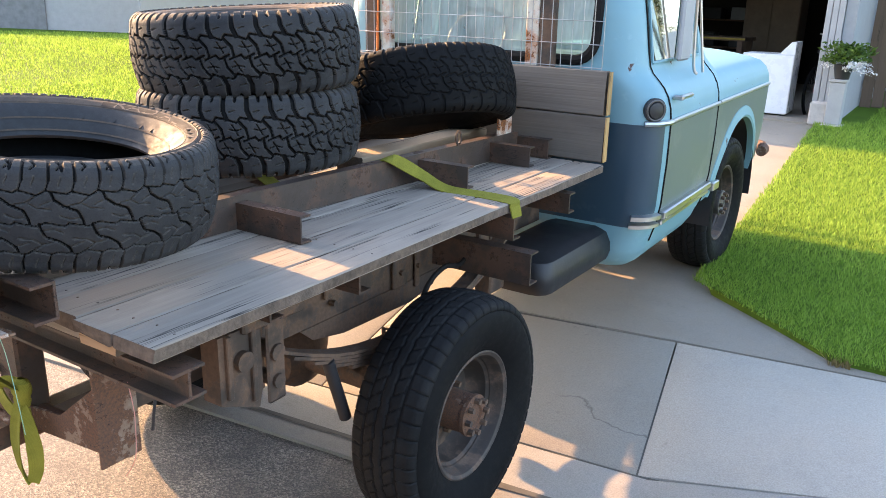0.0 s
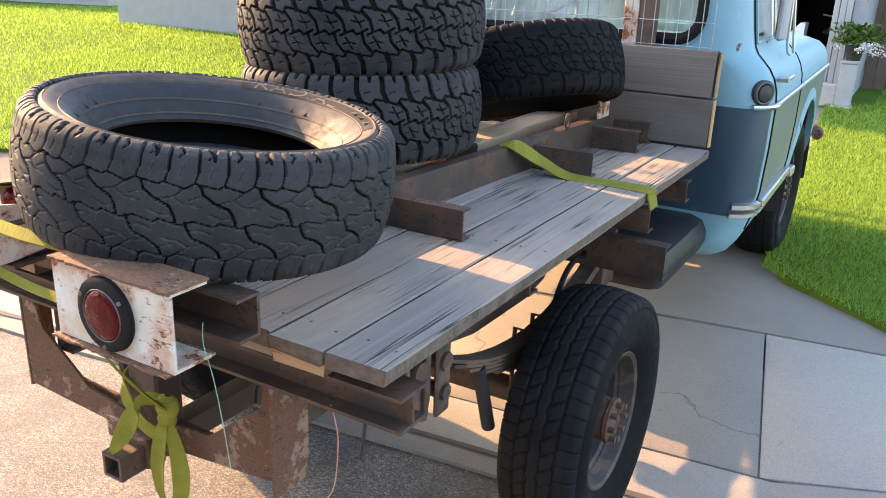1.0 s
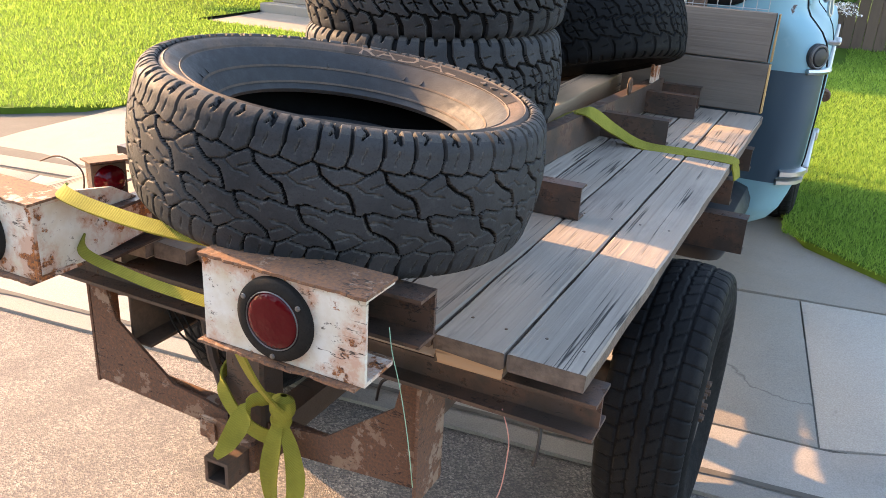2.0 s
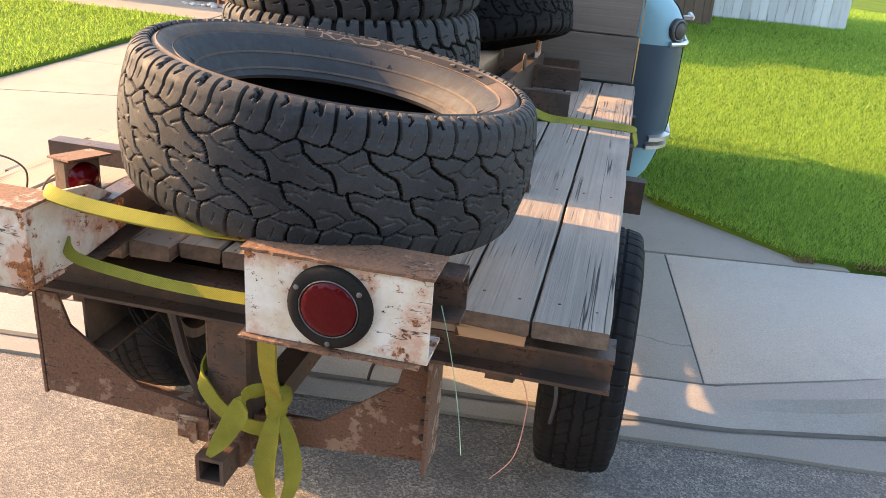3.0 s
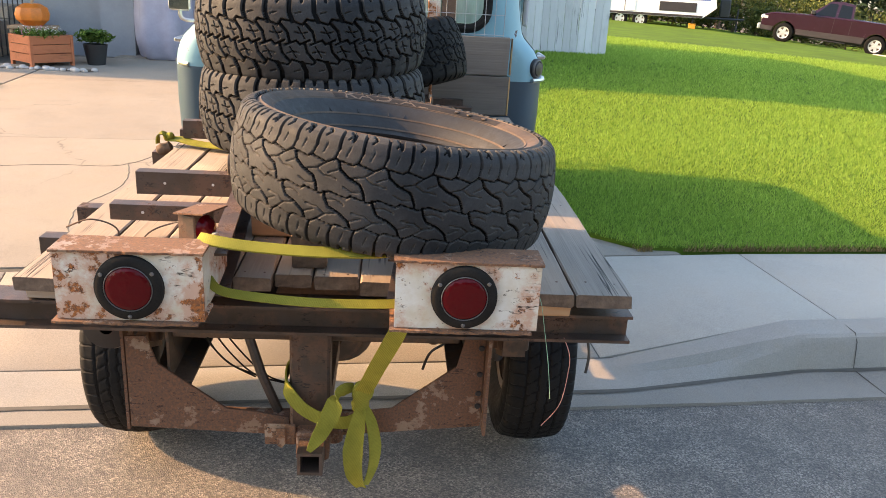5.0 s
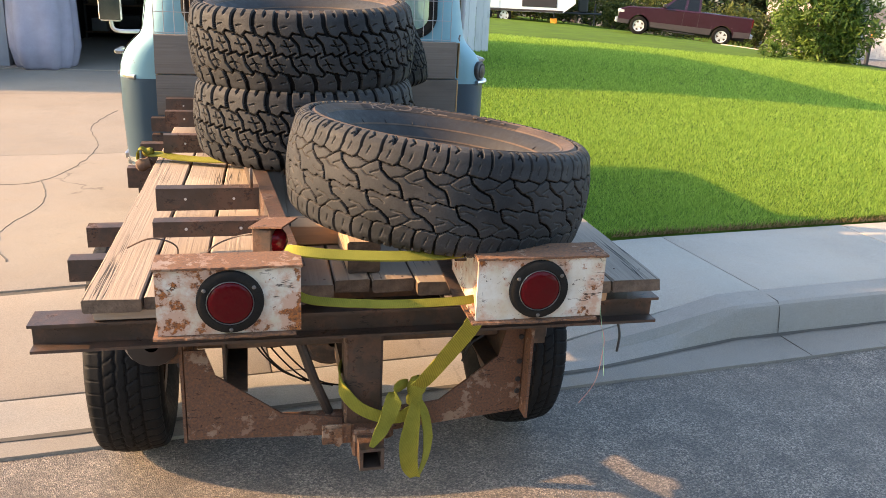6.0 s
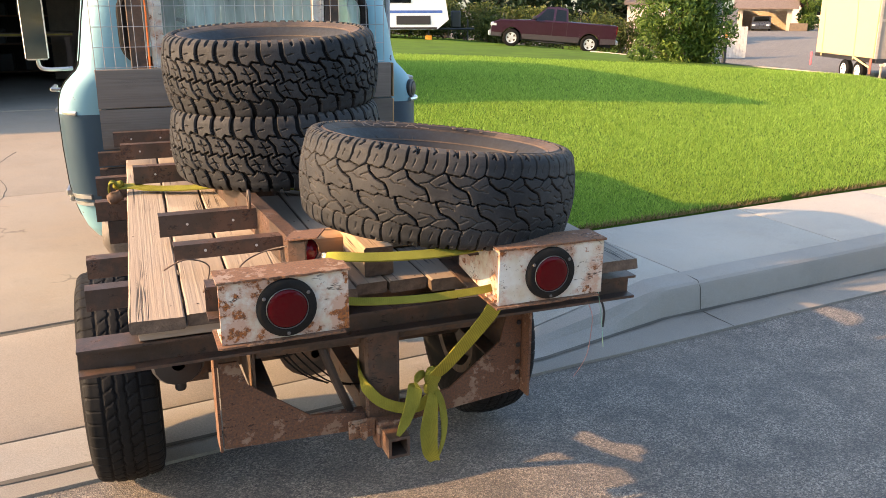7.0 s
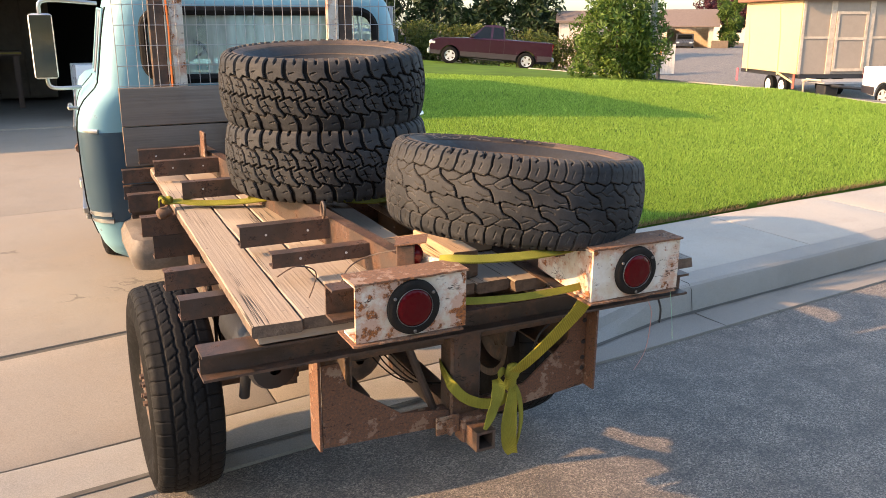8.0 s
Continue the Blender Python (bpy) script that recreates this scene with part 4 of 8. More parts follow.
for y in (-0.5, 0.5):
    w = Form().lathe([(0.31, -0.02), (0.34, -0.012), (0.345, 0.0), (0.34, 0.012), (0.31, 0.02)], 32, pose(y, 0, 0.35, 90, 0, 0), closed=True).made("wheel", RUBBER, bike)
    g = Form()
    for i in range(12):
        a = math.pi * i / 12
        g.tube([(y + 0.31 * math.cos(a), 0, 0.35 + 0.31 * math.sin(a)), (y - 0.31 * math.cos(a), 0, 0.35 - 0.31 * math.sin(a))], 0.002, 4)
    g.made("spokes", WIRE, w)
f = Form()
for a, b in (((-0.5, 0.35), (-0.05, 0.33)), ((-0.05, 0.33), (-0.2, 0.8)), ((-0.5, 0.35), (-0.18, 0.75)), ((-0.18, 0.75), (0.32, 0.82)), ((-0.05, 0.33), (0.34, 0.75)), ((0.5, 0.35), (0.32, 0.9))):
    f.tube([(a[0], 0, a[1]), (b[0], 0, b[1])], 0.018, 8)
f.made("frame", RED, bike)
Form().tube(curve_points([(0.30, -0.28, 0.98), (0.33, -0.1, 0.95), (0.33, 0.1, 0.95), (0.30, 0.28, 0.98)], 4), 0.012).made("handlebar", CHROME, bike)
Form().box(-0.33, -0.08, -0.07, 0.07, 0.82, 0.88, c=0.02).made("saddle", BLACK, bike)


def board_fence(name, label, a, b, height, width, mat, gap=0.006):
    """Upright boards between two plan points, on two rails."""
    a, b = Vector((*a, 0)), Vector((*b, 0))
    n = round((b - a).length / width)
    base = thing(name, label, "fence", pose(a.x, a.y, 0, 0, 0, math.degrees(math.atan2(b.y - a.y, b.x - a.x))), kind="structure")
    w = (b - a).length / n
    me = Form().box(gap / 2, w - gap / 2, 0, 0.02, 0, height, c=0.003).made("board", mat, base)
    for i in range(n):
        ob = me if i == 0 else new("board", me.data)
        ob.parent = base
        p = a + (b - a) * (i / n)
        ob.location = (i * w, rnd.uniform(0, 0.006), slope(p.x, p.y) + 0.03 + rnd.uniform(-0.012, 0.012))
        ob.rotation_euler = (0, rnd.uniform(-0.006, 0.006), 0)
    for z in (0.3, height - 0.3):
        Form().box(0, w * n, 0.028, 0.066, slope(*a.xy) + z, slope(*a.xy) + z + 0.09).made("rail", mat, base)
    return base


board_fence("wooden_fence", "dark brown weathered board fence beside the garage", (0.62, 11.7), (1.75, 11.85), 1.8, 0.14, BROWNFENCE)
wf = board_fence("white_fence", "whitewashed upright board fence at the lawn's edge", (1.75, 13.25), (3.93, 13.4), 1.8, 0.14, WHITEFENCE)
Form().box(0.55, 0.63, -0.03, -0.002, 1.75, 1.80).made("hinge", IRON, wf)
Form().box(0.0, 0.08, 0.0, 3.6, 0.7, 2.5).made("return", WHITEFENCE, wf)
neighbour = thing("neighbour_house", "low grey house far across the lawn", "house", pose(-24, 12, 0.65, 0, 0, 28))
Form().box(-6, 6, 0, 7, -0.4, 2.6).made("wall", plain("grey siding", (0.42, 0.42, 0.43), 0.85, var=0.1, fine=30), neighbour)
Form().box(-1.5, 3.2, -0.06, -0.005, -0.1, 2.1).made("garage_door", plain("dark grey door", (0.22, 0.22, 0.23), 0.7), neighbour)
Form().prism([(-0.6, 2.5), (3.5, 4.1), (7.6, 2.5), (7.6, 2.38), (3.5, 3.95), (-0.6, 2.38)], (-6.4, 0, 0), (0, 1, 0), (0, 0, 1), (12.8, 0, 0)).made("roof", ROOFING, neighbour)


# ---- the flatbed truck, in its own frame: x to its right, y ahead, z up from the deck's datum ----
TR = pose(0, 0, 0.40, 1.5, 0, 0)
CX = -0.07
truck = thing("flatbed_truck", "old light blue flatbed truck with a weathered plank deck", "truck", TR)


def plank_mesh(name, length, w, t, mat, parent, seed, where, along="Y", label=""):
    """A worn board: uneven edges, ragged ends."""
    f, n = Form(), max(4, int(length / 0.07))
    rings = []
    for i in range(n + 1):
        y = length * i / n
        j = [0.0035 * noise.noise((y * 5, seed * 3.1, k * 7.7)) for k in range(8)]
        e = 0.004
        c = [(e, 0), (w - e, 0), (w, e), (w, t - e), (w - e, t), (e, t), (0, t - e), (0, e)]
        rag = 0.010 if i in (0, n) else 0.0
        ring = [(x + (j[k] if x > w / 2 else -j[k]), y + rag * noise.noise((seed * 9.1 + k * 1.7, i, 0.5)), z + (j[(k + 3) % 8] * 0.6 if z > t / 2 else 0)) for k, (x, z) in enumerate(c)]
        rings.append(ring if along == "Y" else [(q[1], q[0], q[2]) for q in ring])
    f.rings(rings, True, (True, True))
    if name == "plank":
        f.k[:-2] = [1 if q % 8 in (2, 6) else 0 for q in range(len(f.k) - 2)]
    f.k[-2:] = [1, 1]
    ob = f.made(name, [mat, ENDGRAIN], parent, label, smooth=30)
    ob.location = where
    return ob


# Deck boards. One in the middle stops short and leaves a dark gap.
DZ, DT = 0.677, 0.036
SKEW = {0: 0.024, 1: 0.025, 2: 0.026, 3: 0.015}
edges = [-0.824, -0.679, -0.540, -0.395, -0.30, -0.20, -0.10, 0.02, 0.145, 0.285, 0.425, 0.570, 0.720]
for i, (a, b) in enumerate(zip(edges, edges[1:])):
    y0 = 0.25 + 0.035 * noise.noise((i * 2.3, 0.4, 0)) + (0.05 if 3 < i < 8 else 0)
    y1 = 2.66
    if i == 6:
        y1 = 0.80
    if i in (4, 7):
        y1 = 1.05 + 0.1 * i
    plank_mesh("plank", y1 - y0, b - a - 0.006, DT, DECK if i > 7 else DECKWARM, truck, i, (a + 0.003, y0, DZ + 0.002 * noise.noise((i * 5.5, 2, 1)))).rotation_euler.z = -SKEW.get(i, 0)
for i, (a, b) in enumerate(((0.1, 0.425), (0.43, 0.56))):
    plank_mesh("packing_board", b - a, 0.09, 0.029, TIMBERX if i else DECKX, truck, 40 + i, (a, 0.262 - 0.012 * i, DZ - 0.031), along="X")
plank_mesh("packing_board", 0.42, 0.10, 0.029, DECKX, truck, 44, (-0.80, 0.27, DZ - 0.031), along="X")


nails = Form()
for i, (a, b) in enumerate(zip(edges, edges[1:])):
    for y in (0.33, 1.04, 1.84):
        for q in (0.25, 0.75):
            nails.lathe([(0.0, 0.001), (0.003, 0.0008), (0.0036, -0.001)], 7, pose(a + (b - a) * (q + 0.06 * noise.noise((i, y * 7, q))), y + 0.02 * noise.noise((i * 3, y, q)), DZ + DT))
tagged(nails.made("nails", DARKSTEEL, truck), "rusty nail heads in the planks", "", "", "stuff")


def beam(x0, x1, y, z0, h, w, mat, name="cross_beam", label=""):
    """An I-section across the truck."""
    t = 0.008
    poly = [(0, 0), (w, 0), (w, t), (w / 2 + t / 2, t), (w / 2 + t / 2, h - t), (w, h - t), (w, h), (0, h), (0, h - t), (w / 2 - t / 2, h - t), (w / 2 - t / 2, t), (0, t)]
    return Form().prism(poly, (x0, y, z0), (0, 1, 0), (0, 0, 1), (x1 - x0, 0, 0)).made(name, mat, truck, label, smooth=0)


beam(-0.955, 0.735, 0.268, 0.565, 0.078, 0.09, STEEL, "rear_beam", "brown rusted steel rear beam")
for y, x1, h in ((0.696, 0.60, 0.068), (1.003, 0.66, 0.068), (1.806, 0.735, 0.085), (2.28, 0.735, 0.085), (2.86, 0.70, 0.08)):
    Form().channel((-0.94 + 0.024 * (y > 1.5), y, 0.656 - h), (x1, y, 0.656 - h), h, 0.055, 0.007, (0, 1, 0)).made("cross_member", STEEL, truck, smooth=0)
Form().channel((0.36, 1.83, 0.40), (0.80, 1.83, 0.40), 0.125, 0.06, 0.007, (0, 1, 0)).made("step_bracket", STEEL, truck, smooth=0)
Form().channel((-0.875, 1.80, 0.47), (-0.52, 1.80, 0.47), 0.10, 0.06, 0.007, (0, 1, 0)).made("step_bracket", STEEL, truck, smooth=0)
for y, z0_ in ((2.34, 0.525), (2.62, 0.560), (2.62, 0.645)):
    Form().channel((-0.90, y, z0_), (-0.70, y, z0_), 0.068, 0.05, 0.007, (0, 1, 0)).made("deck_stub", STEEL, truck, smooth=0)
# Chassis rails, axle, springs.
for x, o in ((-0.50, 1), (0.34, -1)):
    Form().channel((x, 0.38, 0.36), (x, 5.0, 0.36), 0.17, 0.065, 0.007, (o, 0, 0)).made("chassis_rail", DARKSTEEL, truck, smooth=0)
    f = Form()
    xs = x - 0.145 * o
    for k in range(7):
        l = 0.69 - 0.09 * k
        f.ribbon(curve_points([(xs, 1.47 + q * l, 0.265 - 0.0125 * k + 0.185 * (q * l / 0.69) ** 2) for q in (-1, -0.6, -0.2, 0.2, 0.6, 1)], 3), (1, 0, 0), 0.062, 0.0052)
    for y in (1.40, 1.54):
        f.tube([(xs - 0.04, y, 0.06), (xs - 0.04, y, 0.29), (xs + 0.04, y, 0.29), (xs + 0.04, y, 0.06)], 0.008, 6)
    f.made("leaf_spring", DARKSTEEL, truck)
    f = Form()
    for d in (-0.043, 0.043):
        f.box(xs + d - 0.006, xs + d + 0.006, 0.745, 0.815, 0.30, 0.56, c=0.005)
    f.tube([(xs - 0.06, 0.78, 0.455), (xs + 0.06, 0.78, 0.455)], 0.026, 10)
    f.tube([(xs - 0.06, 0.78, 0.365), (xs + 0.06, 0.78, 0.365)], 0.022, 10)
    f.box(xs - 0.05, xs + 0.05, 0.66, 0.90, 0.545, 0.60, c=0.006)
    f.made("spring_shackle", DARKSTEEL, truck, "rusty spring shackle and hanger")
    Form().box(xs - 0.04, xs + 0.04, 2.02, 2.14, 0.24, 0.44, c=0.008).made("spring_hanger", DARKSTEEL, truck)
    # Cast hanger with ribs behind the shackle, and the stake plates up to the deck.
    f = Form()
    f.prism([(0.58, 0.36), (0.72, 0.30), (0.735, 0.36), (0.735, 0.56), (0.58, 0.56)], (xs - 0.035, 0, 0), (0, 1, 0), (0, 0, 1), (0.07, 0, 0))
    f.box(xs - 0.048, xs + 0.048, 0.60, 0.618, 0.37, 0.56, c=0.003)
    f.box(xs - 0.048, xs + 0.048, 0.69, 0.708, 0.33, 0.56, c=0.003)
    f.tube([(xs - 0.05, 0.66, 0.47), (xs + 0.055, 0.66, 0.47)], 0.03, 12)
    f.made("hanger_casting", DARKSTEEL, truck, "rusty cast spring hanger")
    for y0, y1, z0_ in ((1.19, 1.27, 0.44), (1.575, 1.665, 0.36), (1.72, 1.745, 0.33), (2.30, 2.38, 0.38)):
        f = Form().box(x - 0.012 * o - 0.006, x - 0.012 * o + 0.006, y0, y1, z0_, 0.645, c=0.004)
        f.made("stake_plate", DARKSTEEL, truck, "rusty plate between rail and deck")
        for zz in (0.42, 0.49, 0.56):
            Form().tube([(x - 0.030 * o, (y0 + y1) / 2, zz), (x - 0.005 * o, (y0 + y1) / 2, zz)], 0.011, 6).made("bolt", DARKSTEEL, truck)
    f = Form().box(x - 0.035, x + 0.035, 0.42, 2.80, 0.532, 0.642, c=0.006)
    f.made("sill_beam", STEEL, truck, "brown sill beam on the chassis rail")
    f = Form()
    f.prism([(1.08, 0.36), (1.92, 0.36), (1.86, 0.30), (1.70, 0.27), (1.30, 0.28), (1.14, 0.31)], (x - 0.004, 0, 0), (0, 1, 0), (0, 0, 1), (0.008, 0, 0))
    f.made("frame_gusset", DARKSTEEL, truck)
    f = Form()
    f.tube(curve_points([(xs, 1.95, 0.50), (xs - 0.03 * o, 1.80, 0.44), (xs - 0.05 * o, 1.64, 0.47), (xs - 0.06 * o, 1.50, 0.40), (xs - 0.02 * o, 1.46, 0.10)], 6), 0.010, 7)
    f.made("brake_hose", GASKET, truck)
    Form().tube([(xs - 0.03 * o, 1.10, 0.09), (xs - 0.02 * o, 1.03, 0.32)], 0.021, 12).made("shock_absorber", BLACK, truck)
Form().tube([(-0.80, 1.47, 0.02), (-0.25, 1.47, 0.02), (0.05, 1.47, 0.02), (0.60, 1.47, 0.02)], 0.045, 14).made("axle", DARKSTEEL, truck)
Form().lathe([(0.02, -0.11), (0.10, -0.09), (0.145, -0.02), (0.145, 0.04), (0.10, 0.12), (0.04, 0.2)], 20, pose(-0.1, 1.47, 0.02, -90, 0, 0)).made("differential", DARKSTEEL, truck)
Form().tube([(-0.1, 1.6, 0.04), (-0.1, 3.4, 0.25)], 0.04, 12).made("drive_shaft", DARKSTEEL, truck)
Form().box(-0.52, 0.36, 0.95, 1.01, 0.37, 0.50, c=0.006).made("chassis_brace", DARKSTEEL, truck)
Form().box(-0.52, 0.36, 2.2, 2.28, 0.37, 0.50, c=0.006).made("chassis_brace", DARKSTEEL, truck)
Form().box(-0.50, 0.34, 0.52, 0.57, 0.47, 0.53, c=0.005).made("chassis_brace", DARKSTEEL, truck)
# Silencer, pipe and box added to cover sunlit ground between the rails.
Form().lathe([(0.02, 0), (0.085, 0.012), (0.10, 0.04), (0.10, 0.62), (0.085, 0.65), (0.02, 0.66)], 20, pose(0.14, 1.32, 0.33, -90, 0, 0)).made("silencer", DARKSTEEL, truck, "added rusty exhaust silencer")
Form().tube(curve_points([(0.14, 1.34, 0.33), (0.17, 1.20, 0.34), (0.24, 1.05, 0.37), (0.24, 0.9, 0.38), (0.24, 0.62, 0.40)], 6), 0.026, 12).made("exhaust_pipe", DARKSTEEL, truck)
Form().box(-0.44, -0.06, 1.75, 2.40, 0.34, 0.56, c=0.03).made("blocker_box", DARKSTEEL, truck)
Form().lathe([(0.02, 0.0), (0.075, 0.01), (0.09, 0.03), (0.09, 0.44), (0.075, 0.46), (0.02, 0.47)], 22, pose(-0.36, 0.62, 0.45, -90, 0, 0)).made("air_tank", GASKET, truck, "black round tank behind the bumper")
# Low bumper of welded plates with the hitch.
f = Form()
f.prism([(-0.60, 0.235), (-0.17, 0.215), (-0.17, 0.27), (-0.25, 0.285), (-0.34, 0.295), (-0.52, 0.43), (-0.545, 0.51), (-0.60, 0.51)], (0, 0.352, 0), (1, 0, 0), (0, 0, 1), (0, 0.008, 0))
f.box(-0.612, -0.604, 0.352, 0.44, 0.225, 0.575)
f.made("bumper_plate", RUSTPLATE, truck, "rusty bumper gusset with flaking white paint", smooth=0)
f = Form()
f.prism([(-0.05, 0.215), (0.365, 0.255), (0.365, 0.53), (0.31, 0.53), (0.29, 0.44), (0.115, 0.305), (-0.05, 0.285)], (0, 0.352, 0), (1, 0, 0), (0, 0, 1), (0, 0.008, 0))
f.box(0.368, 0.376, 0.30, 0.42, 0.255, 0.57)
f.made("bumper_plate", RUSTPLATE, truck, "rusty bumper gusset with flaking white paint", smooth=0)
for z in (0.32, 0.36, 0.42, 0.50):
    Form().lathe([(0.0, 0.004), (0.007, 0.004), (0.009, 0.0)], 10, pose(0.355, 0.3505, z, 90, 0, 0)).made("bolt_hole", BLACK, truck)
f = Form()
f.tube([(-0.585, 0.40, 0.25), (-0.30, 0.40, 0.24), (0.10, 0.40, 0.24), (0.355, 0.40, 0.265)], 0.028, 12)
f.made("bumper_tube", RUSTPLATE, truck)
Form().box(-0.166, -0.056, 0.345, 0.43, 0.20, 0.60, c=0.008).made("hitch_post", STEEL, truck, "brown steel hitch post")
Form().box(-0.21, -0.02, 0.34, 0.41, 0.19, 0.25, c=0.01).made("hitch_bracket", RUSTPLATE, truck)
f = Form()
o, i_ = 0.034, 0.025
ro = [(-o, -o), (o, -o), (o, o), (-o, o)]
ri = [(-i_, -i_), (i_, -i_), (i_, i_), (-i_, i_)]
f.rings([[(-0.10 + a, y, 0.205 + b) for a, b in r] for r, y in ((ro, 0.95), (ro, 0.225), (ri, 0.225), (ri, 0.8))])
f.made("receiver_tube", STEEL, truck, "square brown receiver tube", smooth=0)
Form().box(-0.145, -0.055, 0.30, 0.36, 0.165, 0.252, c=0.006).made("receiver_socket", RUSTPLATE, truck)
Form().box(-0.232, -0.148, 0.318, 0.326, 0.205, 0.268, c=0.002).made("hitch_plate", FLAKED, truck, "grey hitch side plate")
Form().prism([(-0.200, 0.262), (-0.176, 0.262), (-0.174, 0.215), (-0.184, 0.200), (-0.196, 0.208)], (0, 0.308, 0), (1, 0, 0), (0, 0, 1), (0, 0.005, 0)).made("hitch_tab", FLAKED, truck, "small hanging steel tab")
for x in (-0.30, -0.08, 0.07, 0.22):
    Form().lathe([(0.0, 0.006), (0.011, 0.005), (0.013, 0.0)], 8, pose(x, 0.3715, 0.247, 90, 0, 0)).made("bumper_rivet", RUSTPLATE, truck)
Form().tube([(-0.29, 0.42, 0.50), (-0.25, 0.40, 0.38), (-0.20, 0.40, 0.25)], 0.014, 8).made("brace_rod", STEEL, truck)
Form().box(-0.49, 0.30, 0.40, 0.46, 0.485, 0.545, c=0.004).made("hidden_beam", DARKSTEEL, truck)
# Exhaust silencer and tanks beneath the deck.
Form().lathe([(0.02, 0), (0.07, 0.01), (0.08, 0.03), (0.08, 0.45), (0.07, 0.47), (0.02, 0.48)], 18, pose(-0.70, 0.5, 0.46, -90, 0, 0)).made("silencer", BLACK, truck)


def pillow_box(x0, x1, y0, y1, z0, z1, r, name, mat, label=""):
    f = Form()
    rings = []
    for z, d in ((z0, r), (z0 + r * 0.3, r * 0.3), (z0 + r, 0), (z1 - r, 0), (z1 - r * 0.3, r * 0.3), (z1, r)):
        a, b, e, g = x0 + d, x1 - d, y0 + d, y1 - d
        ring = []
        for cx, cy, s in ((b - r, g - r, 0), (a + r, g - r, 90), (a + r, e + r, 180), (b - r, e + r, 270)):
            ring += [(cx + r * math.cos(radians(s + q)), cy + r * math.sin(radians(s + q)), z) for q in (0, 30, 60, 90)]
        rings.append(ring)
    f.rings(rings, True, (True, True))
    return f.made(name, mat, truck, label, smooth=40)


pillow_box(0.36, 0.72, 2.15, 2.92, 0.20, 0.385, 0.07, "fuel_tank", BLACK, "black fuel tank under the deck")
pillow_box(-0.92, -0.58, 2.35, 3.0, 0.23, 0.42, 0.06, "air_tank", DUSTSTEEL, "dusty grey air tank")
pillow_box(-0.74, -0.58, 0.62, 0.78, 0.40, 0.56, 0.03, "lamp_box", BLACK)


# ---- tyres and wheels ----
def tyre_skin(v, R, b, rim):
    """The tread's surface at the place v across it (arc length), as (r, z)."""
    s, e = (1 if v >= 0 else -1), abs(v)
    k = 0.80 * b
    if e <= k:
        return R - 0.012 * (e / k) ** 2, v
    q = e - k
    a = min(q / (0.30 * b), 1.0) * radians(68)
    rad = 0.30 * b / radians(68)
    r, z = R - 0.012 - rad * (1 - math.cos(a)), k + rad * math.sin(a)
    if q > 0.30 * b:
        q -= 0.30 * b
        r, z = r - q * math.sin(radians(80)), z + q * math.cos(radians(80))
    return r, s * z


def groove_field(lines, length, b, nu, nv, reach):
    """Height 0..1 of one pitch of tread, cut by grooves (points (u, v), half width, depth)."""
    u = (np.arange(nu) / nu)[:, None] * length
    v = np.linspace(-reach, reach, nv)[None, :] * b
    h = np.ones((nu, nv))
    for pts, half, deep in lines:
        d = np.full((nu, nv), 9.0)
        for (u0, v0), (u1, v1) in zip(pts, pts[1:]):
            for k in (-1, 0, 1):
                ax, ay, bx, by = (u0 + k) * length, v0 * b, (u1 + k) * length, v1 * b
                q = (bx - ax) ** 2 + (by - ay) ** 2 + 1e-12
                t = np.clip(((u - ax) * (bx - ax) + (v - ay) * (by - ay)) / q, 0, 1)
                d = np.minimum(d, np.hypot(u - ax - t * (bx - ax), v - ay - t * (by - ay)))
        e = np.clip((d - half) / 0.0018, 0, 1)
        h = np.minimum(h, 1 - deep * (1 - e * e * (3 - 2 * e)))
    return h


def turned(pts, shift):
    """The same groove turned half round, for the other half of the tread."""
    return [(shift - u, -v) for u, v in pts]


def terrain_lines():
    """Worn all-terrain tread: square shoulder blocks and two rows of slanting blocks, parted by sawtooth grooves."""
    out, mid = [], []
    for k in (0.0, 0.25, 0.5, 0.75):
        out += [([(k, 0.60), (k + 0.03, 0.80)], 0.0011, 0.8), ([(k + 0.03, 0.80), (k + 0.03, 1.3)], 0.0022, 1.0), ([(k + 0.11, 0.98), (k + 0.15, 1.05), (k + 0.11, 1.12), (k + 0.15, 1.3)], 0.0010, 0.8),
                ([(k + 0.12, 0.70), (k + 0.15, 0.86)], 0.0004, 0.4)]
    for k in (0.0, 0.5):
        out += [([(k + 0.16, 0.98), (k + 0.16, 1.3)], 0.0030, 0.9),
                ([(k, 0.62), (k + 0.20, 0.56), (k + 0.24, 0.61), (k + 0.42, 0.53), (k + 0.5, 0.62)], 0.0009, 0.85),
                ([(k + 0.05, 0.60), (k + 0.08, 0.46), (k + 0.18, 0.33), (k + 0.30, 0.25), (k + 0.34, 0.12), (k + 0.36, 0.0)], 0.0016, 1.0),
                ([(k + 0.18, 0.33), (k + 0.33, 0.40), (k + 0.42, 0.53)], 0.0005, 0.65),
                ([(k + 0.33, 0.40), (k + 0.42, 0.30), (k + 0.55, 0.28)], 0.0004, 0.55),
                ([(k + 0.08, 0.46), (k - 0.04, 0.36)], 0.0003, 0.5), ([(k + 0.34, 0.12), (k + 0.22, 0.10), (k + 0.14, 0.16)], 0.0004, 0.55)]
        mid += [([(k, 0.03), (k + 0.18, -0.04), (k + 0.22, 0.02), (k + 0.40, -0.05), (k + 0.5, 0.03)], 0.0009, 0.85)]
    return out + mid + [(turned(p, 0.30), w, d) for p, w, d in out]


